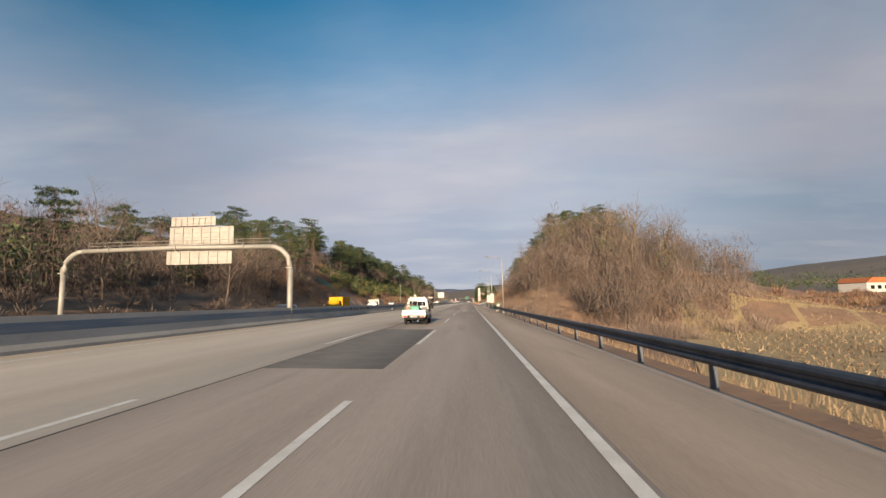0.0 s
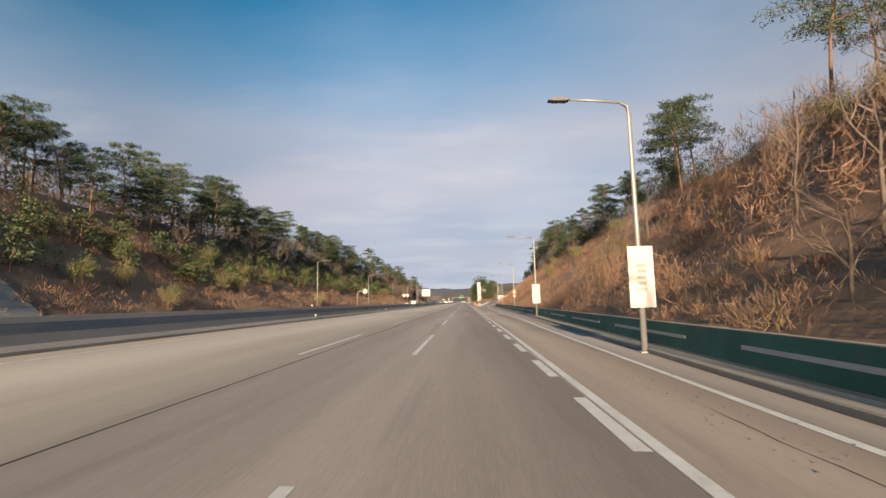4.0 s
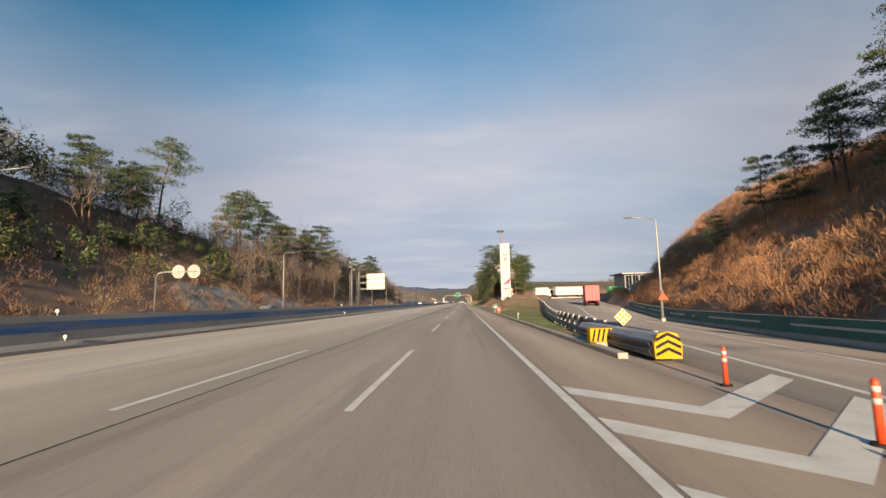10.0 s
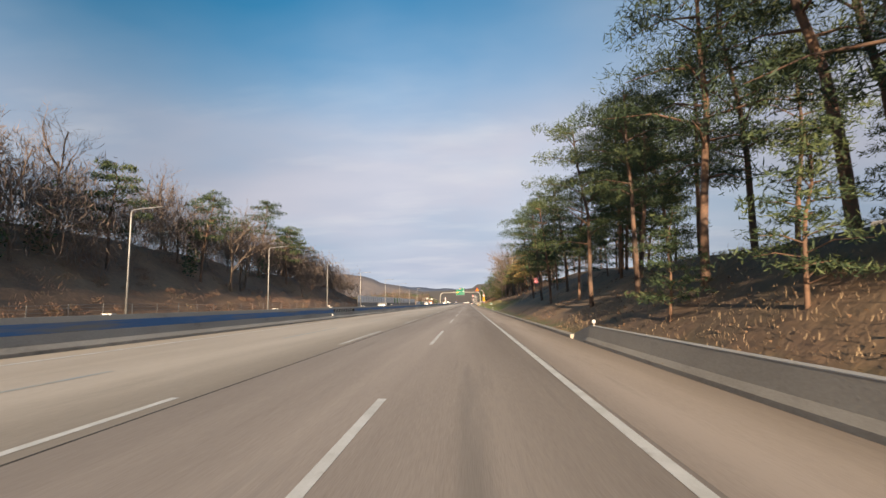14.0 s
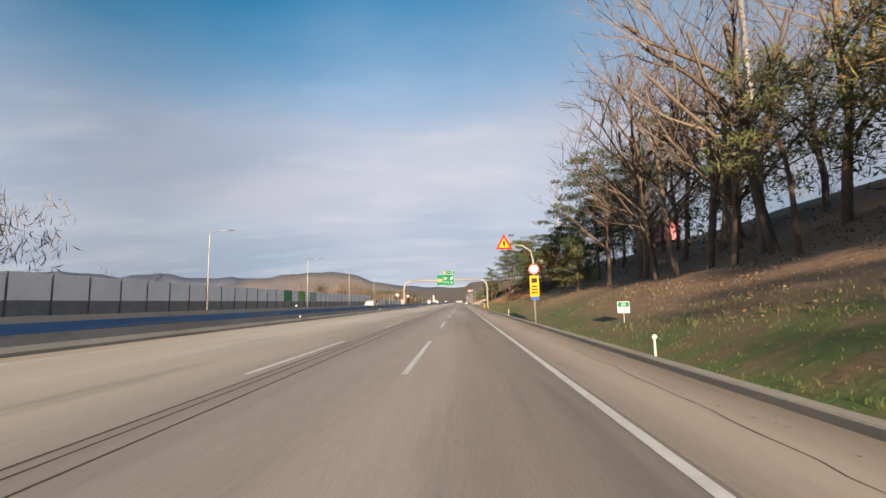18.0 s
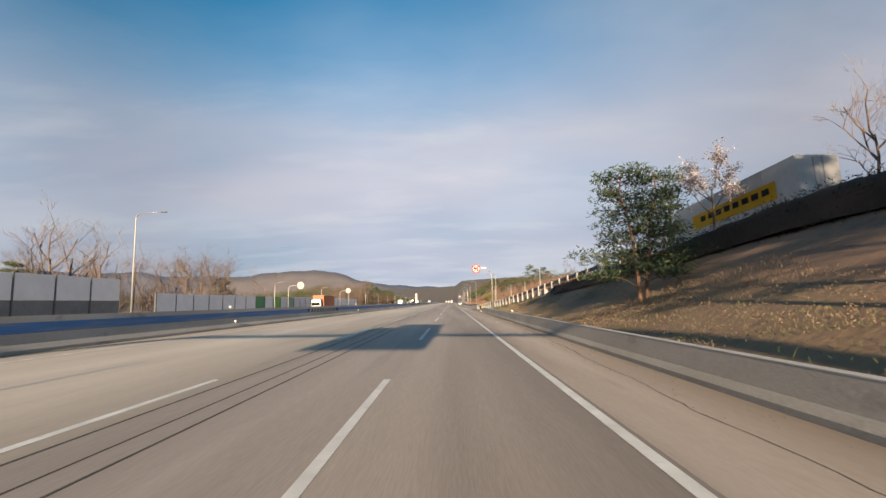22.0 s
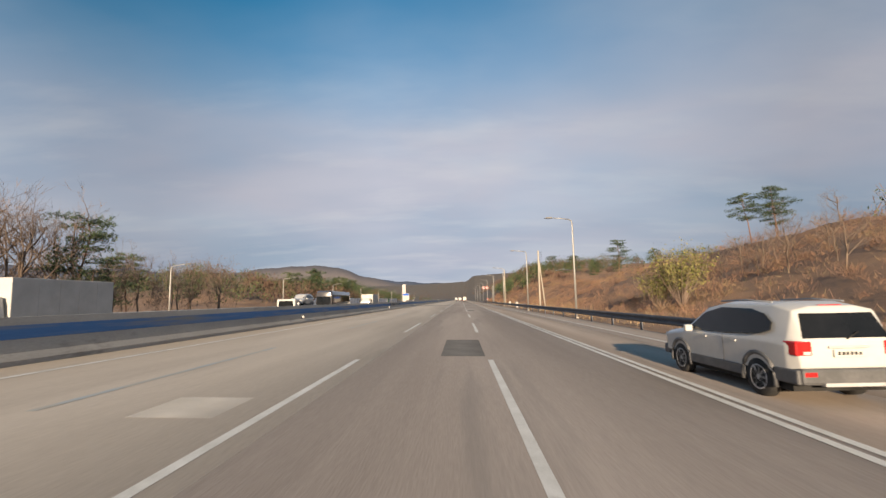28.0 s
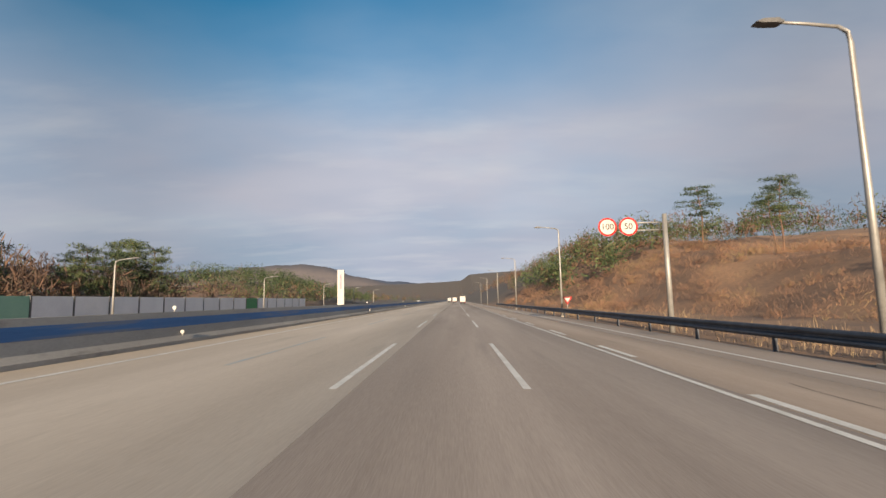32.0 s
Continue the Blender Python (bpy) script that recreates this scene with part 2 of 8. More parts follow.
M["panel_lime"] = material("panel_lime", [(0.12, 0.33, 0.06), (0.16, 0.40, 0.09)], 0.55, scale=0.5, fine=8, bump=0.05)
M["panel_mint"] = material("panel_mint", [(0.22, 0.42, 0.30), (0.28, 0.48, 0.35)], 0.55, scale=0.5, fine=8, bump=0.05)
M["grass"] = material("grass", [(0.045, 0.08, 0.017), (0.08, 0.12, 0.028), (0.14, 0.135, 0.055)], 0.95, scale=0.5, fine=9, island=0.4)
M["dry_grass"] = material("dry_grass", [(0.15, 0.10, 0.064), (0.225, 0.155, 0.096), (0.31, 0.228, 0.14)], 0.95, scale=0.12, fine=6, island=0.5)
M["brush"] = material("brush", [(0.095, 0.062, 0.048), (0.155, 0.09, 0.063), (0.225, 0.12, 0.078), (0.205, 0.124, 0.076), (0.18, 0.142, 0.07)], 0.95, scale=0.11, fine=0.8, island=0.22, bump=0)
# brighter, oranger copy of brush: sunlight on the ramp slope put into the colour
M["brush_sunlit"] = material("brush_sunlit", [(0.19, 0.10, 0.06), (0.30, 0.15, 0.08), (0.40, 0.205, 0.10), (0.34, 0.19, 0.10)], 0.95, scale=0.11, fine=0.8, island=0.22, bump=0)
M["litter"] = material("litter", [(0.07, 0.042, 0.029), (0.125, 0.072, 0.045), (0.20, 0.12, 0.07)], 0.9, scale=0.6, fine=5, island=0.6, bump=0)
M["bush_green"] = material("bush_green", [(0.03, 0.05, 0.016), (0.065, 0.095, 0.028), (0.14, 0.16, 0.05)], 0.8, scale=0.3, fine=3, island=0.5, bump=0)
M["bark"] = material("bark", [(0.08, 0.058, 0.045), (0.17, 0.125, 0.095)], 0.9, scale=1.5, fine=16, bump=0.4, per_object=0.2)
M["bark_pine"] = material("bark_pine", [(0.075, 0.05, 0.04), (0.19, 0.105, 0.065)], 0.9, scale=0.8, fine=14, bump=0.4, per_object=0.25)
M["twigs"] = material("twigs", [(0.092, 0.07, 0.06), (0.145, 0.108, 0.09), (0.205, 0.152, 0.122)], 0.9, scale=0.12, fine=1.5, island=0.3, per_object=0.35, bump=0)
M["needles"] = material("needles", [(0.018, 0.036, 0.016), (0.036, 0.062, 0.023), (0.075, 0.095, 0.034)], 0.75, scale=0.35, fine=4, island=0.5, per_object=0.35, bump=0)
M["needles_rust"] = material("needles_rust", [(0.055, 0.085, 0.034), (0.10, 0.115, 0.042), (0.22, 0.135, 0.05)], 0.8, scale=0.35, fine=3, island=0.4, per_object=0.4, bump=0)
M["field"] = material("field", [(0.30, 0.215, 0.11), (0.40, 0.30, 0.16)], 0.95, scale=0.1, fine=3, bump=0.4)
M["young_leaf"] = material("young_leaf", [(0.10, 0.11, 0.03), (0.165, 0.16, 0.045), (0.24, 0.205, 0.075)], 0.8, scale=0.4, fine=4, island=0.5, per_object=0.3, bump=0)
M["blossom"] = material("blossom", [(0.42, 0.35, 0.34), (0.58, 0.51, 0.49)], 0.8, scale=0.5, fine=4, island=0.4, bump=0)
M["hedge"] = material("hedge", [(0.022, 0.017, 0.013), (0.05, 0.034, 0.024)], 0.95, scale=0.5, fine=9, island=0.3, bump=0.5)
M["far_twigs"] = material("far_twigs", [(0.061, 0.040, 0.032), (0.102, 0.062, 0.046), (0.135, 0.080, 0.054)], 0.95, scale=0.05, fine=1.5, island=0.4, bump=0)
# aerial haze over the ridges is put into their colours and a faint glow
for nm, cols, glow in (("ridge_far_haze", [(0.05, 0.054, 0.066), (0.07, 0.073, 0.085)], (0.034, 0.040, 0.054)), ("ridge_near_haze", [(0.07, 0.06, 0.055), (0.105, 0.085, 0.072)], (0.050, 0.048, 0.053))):
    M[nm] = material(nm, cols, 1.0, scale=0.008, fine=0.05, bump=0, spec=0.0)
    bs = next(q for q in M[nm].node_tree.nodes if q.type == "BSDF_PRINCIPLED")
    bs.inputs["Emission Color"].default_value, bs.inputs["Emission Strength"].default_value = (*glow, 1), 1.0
M["rock"] = material("rock", [(0.15, 0.15, 0.145), (0.27, 0.265, 0.25)], 0.95, scale=0.7, fine=5, bump=0.6)
M["roof_dark"] = material("roof_dark", [(0.05, 0.055, 0.06), (0.09, 0.095, 0.10)], 0.6, scale=0.5, fine=8)
M["net_green"] = material("net_green", [(0.03, 0.14, 0.08), (0.06, 0.2, 0.12)], 0.8, scale=0.8, fine=14)


def ground_material():
    """Leaf litter, dry grass and lawn, by the lie of the land."""
    m = material("hillside_ground", [(0.15, 0.098, 0.07), (0.225, 0.137, 0.088), (0.30, 0.185, 0.112)], 0.95, scale=0.11, fine=2.2, bump=0.6)
    n, l = m.node_tree.nodes, m.node_tree.links
    for x in n:
        if x.type == "BUMP":
            x.inputs["Strength"].default_value, x.inputs["Distance"].default_value = 0.5, 0.08
    bsdf = next(x for x in n if x.type == "BSDF_PRINCIPLED")
    old = bsdf.inputs["Base Color"].links[0].from_socket
    at = n.new("ShaderNodeAttribute")
    at.attribute_name = "lawn"
    no = n.new("ShaderNodeTexNoise")
    no.inputs["Scale"].default_value, no.inputs["Detail"].default_value = 0.5, 6
    geo = n.new("ShaderNodeNewGeometry")
    l.new(geo.outputs["Position"], no.inputs[0])
    r = n.new("ShaderNodeValToRGB")
    r.color_ramp.elements[0].position, r.color_ramp.elements[1].position = 0.42, 0.66
    r.color_ramp.elements[0].color, r.color_ramp.elements[1].color = (0.072, 0.118, 0.026, 1), (0.17, 0.108, 0.06, 1)
    l.new(no.outputs[0], r.inputs[0])
    mx = n.new("ShaderNodeMix")
    mx.data_type = "RGBA"
    l.new(at.outputs["Fac"], mx.inputs[0])
    l.new(old, mx.inputs[6])
    l.new(r.outputs[0], mx.inputs[7])
    wd = n.new("ShaderNodeAttribute")
    wd.attribute_name = "wooded"
    m2 = n.new("ShaderNodeMix")
    m2.data_type = "RGBA"
    l.new(wd.outputs["Fac"], m2.inputs[0])
    l.new(mx.outputs[2], m2.inputs[6])
    m2.inputs[7].default_value = (0.095, 0.085, 0.078, 1)
    l.new(m2.outputs[2], bsdf.inputs["Base Color"])
    return m


M["ground"] = ground_material()


# ================= mesh helpers =================
def link_mesh(name, me, mat, parent=None, label=""):
    me.materials.append(mat)
    ob = new(name, me)
    if parent is not None:
        ob.parent = parent
    if label:
        ob["label"] = label
    return ob


def part(name, bm, mat, parent=None, label=""):
    me = bpy.data.meshes.new(name)
    bm.to_mesh(me)
    bm.free()
    return link_mesh(name, me, mat, parent, label)


def raw(name, verts, faces, mat, parent=None, label="", smooth=False):
    me = bpy.data.meshes.new(name)
    verts = np.asarray(verts, np.float32)
    faces = np.asarray(faces, np.int32)
    k = faces.shape[1]
    me.vertices.add(len(verts))
    me.vertices.foreach_set("co", verts.ravel())
    me.loops.add(faces.size)
    me.loops.foreach_set("vertex_index", faces.ravel())
    me.polygons.add(len(faces))
    me.polygons.foreach_set("loop_start", np.arange(0, faces.size, k, dtype=np.int32))
    if smooth:
        me.polygons.foreach_set("use_smooth", np.ones(len(faces), bool))
    me.update(calc_edges=True)
    return link_mesh(name, me, mat, parent, label)


def thing(name, at, label, category, group="", rz=0.0, kind=""):
    e = new(name)
    e.matrix_basis = pose(*at, 0, 0, rz)
    e.empty_display_size = 0.2
    return tagged(e, label, category, group, kind)


def box(x0, x1, y0, y1, z0, z1, bevel=0.0, bm=None):
    own = bm is None
    bm = bm or bmesh.new()
    made = bmesh.ops.create_cube(bm, size=1)["verts"]
    for v in made:
        v.co = ((x0 + x1) / 2 + v.co.x * (x1 - x0), (y0 + y1) / 2 + v.co.y * (y1 - y0), (z0 + z1) / 2 + v.co.z * (z1 - z0))
    if bevel and own:
        bmesh.ops.bevel(bm, geom=bm.edges[:], offset=bevel, segments=2, affect="EDGES", profile=0.5)
    return bm


def tube(points, radii, sides=8, bm=None, caps=True):
    """A round bar through the points."""
    bm = bm or bmesh.new()
    pts = [Vector(p) for p in points]
    rings = []
    for i, p in enumerate(pts):
        d = (pts[min(i + 1, len(pts) - 1)] - pts[max(i - 1, 0)]).normalized()
        a = d.orthogonal().normalized() if abs(d.z) > 0.95 else d.cross(Vector((0, 0, 1))).normalized()
        if abs(d.z) > 0.95:
            a = Vector((1, 0, 0)) - d * d.x
            a.normalize()
        b = d.cross(a)
        r = radii[i] if isinstance(radii, (list, tuple)) else radii
        rings.append([bm.verts.new(p + a * (r * math.cos(2 * math.pi * k / sides)) + b * (r * math.sin(2 * math.pi * k / sides))) for k in range(sides)])
    for u, w in zip(rings, rings[1:]):
        for k in range(sides):
            f = bm.faces.new((u[k], u[(k + 1) % sides], w[(k + 1) % sides], w[k]))
            f.smooth = True
    if caps:
        bm.faces.new(rings[0][::-1])
        bm.faces.new(rings[-1])
    return bm


def sweep(profile, points, bm=None, closed=True):
    """An (across, up) profile carried along points that run ahead."""
    bm = bm or bmesh.new()
    rings = []
    for i, p in enumerate(points):
        a, b = Vector(points[max(i - 1, 0)]), Vector(points[min(i + 1, len(points) - 1)])
        d = b - a
        side = Vector((d.y, -d.x, 0)).normalized()
        rings.append([bm.verts.new(Vector(p) + side * u + Vector((0, 0, w))) for u, w in profile])
    k = len(profile)
    for u, w in zip(rings, rings[1:]):
        for i in range(k if closed else k - 1):
            bm.faces.new((u[i], u[(i + 1) % k], w[(i + 1) % k], w[i]))
    if closed:
        bm.faces.new(rings[0][::-1])
        bm.faces.new(rings[-1])
    bmesh.ops.recalc_face_normals(bm, faces=bm.faces[:])
    return bm


def slab(outline, y0, y1, axis="y", bm=None):
    """An outline of (a, z) pulled from y0 to y1 (or, with axis x, of (y, z) pulled across)."""
    bm = bm or bmesh.new()
    pt = (lambda a, z, c: (a, c, z)) if axis == "y" else (lambda a, z, c: (c, a, z)) if axis == "x" else (lambda a, z, c: (a, z, c))
    r0 = [bm.verts.new(pt(a, z, y0)) for a, z in outline]
    r1 = [bm.verts.new(pt(a, z, y1)) for a, z in outline]
    k = len(outline)
    for i in range(k):
        bm.faces.new((r0[i], r0[(i + 1) % k], r1[(i + 1) % k], r1[i]))
    bm.faces.new(r0[::-1])
    bm.faces.new(r1)
    bmesh.ops.recalc_face_normals(bm, faces=bm.faces[:])
    return bm


def disc(radius, y0, y1, cx=0.0, cz=0.0, sides=28):
    return slab([(cx + radius * math.cos(2 * math.pi * k / sides), cz + radius * math.sin(2 * math.pi * k / sides)) for k in range(sides)], y0, y1)


def ring(r0, r1, y0, y1, cx=0.0, cz=0.0, sides=28):
    bm = bmesh.new()
    vs = [[bm.verts.new((cx + r * math.cos(2 * math.pi * k / sides), y, cz + r * math.sin(2 * math.pi * k / sides))) for k in range(sides)] for r, y in ((r0, y0), (r1, y0), (r1, y1), (r0, y1))]
    for a, b in zip(vs, vs[1:] + vs[:1]):
        for k in range(sides):
            bm.faces.new((a[k], a[(k + 1) % sides], b[(k + 1) % sides], b[k]))
    bmesh.ops.recalc_face_normals(bm, faces=bm.faces[:])
    return bm


def letters(name, body, size, mat, parent, at, rot=(90, 0, 0), depth=0.006, label="", width=None, tall=None):
    """Raised lettering as a mesh, centred on the given spot."""
    cu = bpy.data.curves.new(name, "FONT")
    cu.body, cu.size, cu.align_x, cu.align_y, cu.extrude = body, size, "CENTER", "CENTER", depth
    tmp = new(name + "_tmp", cu)
    me = bpy.data.meshes.new_from_object(tmp.evaluated_get(bpy.context.evaluated_depsgraph_get()))
    bpy.data.objects.remove(tmp)
    bpy.data.curves.remove(cu)
    if len(me.vertices) and (width or tall):
        xs, ys = [v.co.x for v in me.vertices], [v.co.y for v in me.vertices]
        fx = width / max(1e-6, max(xs) - min(xs)) if width else 1
        fy = tall / max(1e-6, max(ys) - min(ys)) if tall else 1
        mx, my = (max(xs) + min(xs)) / 2, (max(ys) + min(ys)) / 2
        for v in me.vertices:
            v.co.x, v.co.y = (v.co.x - mx) * fx, (v.co.y - my) * fy
    me.materials.clear()
    ob = link_mesh(name, me, mat, parent, label)
    ob.matrix_basis = pose(*at, *rot)
    return ob


# ================= lie of the land =================
LEFT_EDGE, BARRIER_X = -14.45, -15.9     # edge line and foot of the median wall
CLOSE_A, CLOSE_B, CLOSE_D = 812.0, 930.0, 0.5   # stretch and amount by which the median closes in
OPP_EDGE = -34.2                        # far side of the opposite carriageway
SIDE_Y = [-300, 80, 99, 125, 150, 172, 195, 225, 250, 293, 326, 350, 385, 420]
SIDE_X = [3.1, 3.1, 3.24, 3.7, 4.75, 5.7, 6.2, 6.55, 7.2, 8.65, 12.0, 15.6, 22.8, 29.0]


def side_wall_x(y):
    return np.interp(y, SIDE_Y, SIDE_X)


def exit_edge(y):
    return side_wall_x(y) - np.interp(y, [100, 150, 176, 195, 225, 250, 293], [0.5, 1.85, 2.2, 2.55, 2.45, 2.5, 2.45])


def ramp_left(y):
    return np.interp(y, [215, 252, 262, 288, 321, 350, 385, 420], [0.4, 0.68, 1.1, 2.75, 5.5, 9.3, 16.0, 21.5])


def ramp_z(y):
    return np.interp(y, [300, 338, 355, 370, 385, 405, 431, 1000], [0.0, 0.0, 0.05, 0.4, 0.9, 1.4, 2.5, 2.5])


def ramp_rail_x(y):
    """Line of the rail between verge and ramp."""
    return np.interp(y, [300, 326, 338, 353, 363, 373, 381, 405, 431], [2.7, 4.0, 5.0, 6.3, 7.5, 8.8, 10.0, 13.0, 15.5])


def back_ramp_x(y):
    """Left edge of the road that comes back from the rest area."""
    return np.interp(y, [660, 700, 740, 770, 800, 835], [22.0, 16.5, 10.5, 6.9, 4.3, 1.6])


def back_ramp_z(y):
    return np.interp(y, [660, 700, 723, 740, 770, 800, 812], [6.8, 6.0, 5.2, 3.7, 1.45, 0.2, 0.0])


HILL_L = ([-300, 0, 40, 70, 100, 125, 150, 250, 320, 384, 416, 449, 481, 540, 590, 625, 3000], [1, 1.5, 2.5, 4, 7, 11, 16.5, 18, 20, 19, 16, 14, 12, 10, 7, 0, 0])
HILL_R = ([-300, 34, 50, 58, 72, 95, 140, 330, 352, 376, 404, 418], [-1.8, -1.8, -1.4, 2, 5.5, 11, 15.5, 19, 18.6, 19, 20, 2.3])
BANK_R = ([372, 385, 395, 402, 408, 414, 440, 480, 520, 600, 680, 700, 740, 770, 800, 830, 3000], [0.6, 1.1, 1.7, 2.5, 2.65, 3.1, 3.3, 4.3, 7.2, 8.4, 8.0, 6.8, 5.0, 3.0, 0.3, 0.0, 0.0])
HILL_C = ([780, 830, 880, 940, 1000, 1040, 1085, 1130, 1180, 1300], [3, 8, 10, 10, 8.6, 6.2, 5.4, 11, 16, 17])
FOOT_C = ([780, 830, 900, 1000, 1060, 1100, 1150, 1300], [34, 24, 15, 17, 23, 18, 13, 13])
HUMPS = [(-420, 1600, 260, 300, 13), (-900, 2000, 420, 300, 34), (-200, 1180, 80, 140, 5), (-95, 1270, 40, 80, 14), (-88, 1078, 36, 48, 11), (140, 1430, 90, 170, 12), (-250, 2600, 600, 250, 46), (420, 2600, 500, 300, 50), (330, 900, 130, 240, 20), (-1000, 1050, 300, 300, 8), (300, 180, 130, 200, 8), (-260, 250, 160, 260, 14), (260, 600, 110, 160, 14), (-1600, 1300, 400, 600, 32), (1300, 1500, 500, 800, 60), (0, 3300, 1200, 300, 60)]


def smooth_noise(x, y):
    return np.sin(x * 0.13 + 1.7) * np.cos(y * 0.11 + 0.4) + 0.6 * np.sin(x * 0.31 - y * 0.23) + 0.4 * np.cos(y * 0.47 + x * 0.19)


def land(x, y):
    """Height of the ground at (x, y); arrays."""
    x, y = np.asarray(x, float), np.asarray(y, float)
    x, y = np.broadcast_arrays(x, y)
    z = np.full(x.shape, -0.12)
    wob = smooth_noise(x, y)
    # hillside beyond the opposite carriageway
    d = np.maximum(0, (OPP_EDGE - 1.2) - x)
    top = np.interp(y, *HILL_L)
    zl = np.minimum(d * 0.74, top + np.interp(y, [590, 640], [0.10, 0.012]) * np.clip(d - top / 0.74, 0, 140))
    zl = zl + wob * 0.45 * np.clip(d / 8, 0, 1) * np.clip(top / 8, 0.15, 1)
    z = np.where(x < OPP_EDGE - 1.2, zl - 0.12, z)
    # cut slope on the near side, up to the rest area
    wall = side_wall_x(y) + 0.9
    top = np.interp(y, *HILL_R)
    d = np.maximum(0, x - wall)
    rise = np.interp(y, [312, 345, 375, 404], [0.78, 0.73, 0.79, 0.91])
    za = np.where(top > 0, np.minimum(d * rise, top + 0.06 * np.maximum(0, d - top / rise)), top * np.clip(d / 4, 0, 1))
    near_end = np.clip((165 - y) / 50, 0, 1)
    za = np.where(top > 0, za * (1 - near_end * np.clip((x - 26) / 24, 0, 1)) - 1.8 * near_end * np.clip((x - 26) / 24, 0, 1), za)
    za = np.where(top > 0, za * np.clip(1 - (x - 46) / 62, 0.05, 1), za)
    za = za + wob * 0.6 * np.clip(d / 7, 0, 1) * np.clip(top / 8, 0.1, 1)
    za = np.where(y > 300, np.maximum(za, np.where(x > ramp_rail_x(y) - 0.3, ramp_z(y) - 0.35, np.minimum(ramp_z(y) - 0.3, np.maximum(0, (x - 3.3) * 0.35)))), za)
    # bank beside the rest area
    lift = np.interp(y, *BANK_R)
    db = np.maximum(0, x - 3.0)
    steep = np.interp(y, [385, 403, 440, 480, 530, 640, 690], [0.3, 0.98, 0.95, 0.52, 0.43, 0.44, 0.52])
    zb = np.minimum(0.28 * np.minimum(db, 1.0) + steep * np.maximum(0, db - 1.0), lift) + wob * 0.12 * np.clip(db / 6, 0, 1)
    # slope beside the merging lane
    dc = np.maximum(0, x - np.interp(y, *FOOT_C))
    topc = np.interp(y, *HILL_C)
    zc = np.minimum(dc * np.interp(y, [1080, 1150], [0.36, 0.62]), topc + 0.03 * dc) + wob * 0.5 * np.clip(dc / 9, 0, 1)
    blend = np.clip((y - 372) / 22, 0, 1)
    right = za * (1 - blend) + zb * blend
    right = np.where((y > 300) & (y < 432) & (x > ramp_rail_x(y) - 0.3) & (x < side_wall_x(y) + 0.9), ramp_z(y) - 0.1 - 0.021 * (x + 2), right)
    right = np.where((y >= 432) & (y < 486) & (x > 20), 2.5, right)
    beyond = (x > side_wall_x(y) + 0.9) & (y < 432)
    right = np.where(beyond, np.maximum(right, za * np.clip((418 - y) / 12, 0, 1)), right)
    right = np.where(y > 770, np.maximum(zb, zc * np.clip((y - 770) / 40, 0, 1)), right)
    rx = back_ramp_x(y)
    on_ramp = (y > 660) & (y < 812) & (x > rx - 1.0) & (x < rx + 6.5)
    right = np.where(on_ramp, np.minimum(right, back_ramp_z(y) - 0.2), right)
    z = np.where(x > 2.6, right - 0.20, z)
    inside = (x <= 2.6) & (x >= OPP_EDGE - 1.2)
    z = np.where(inside, np.where(x > -16.3, -0.021 * (x + 2.0), 0.30 + 0.021 * (x + 16.3)) - 0.2, z)
    z = np.where(x < OPP_EDGE - 1.2, z - 0.08, z)
    # far hills
    for hx, hy, sx, sy, h in HUMPS:
        g = h * np.exp(-(((x - hx) / sx) ** 2 + ((y - hy) / sy) ** 2)) * (1 + 0.06 * np.sin(x * 0.011) * np.cos(y * 0.009 + 1))
        z = z + g * np.clip((np.abs(x + 8) - 45) / 60, 0, 1) if hy < 2000 else z + g * np.clip((y - 1600) / 300, 0, 1)
    return z


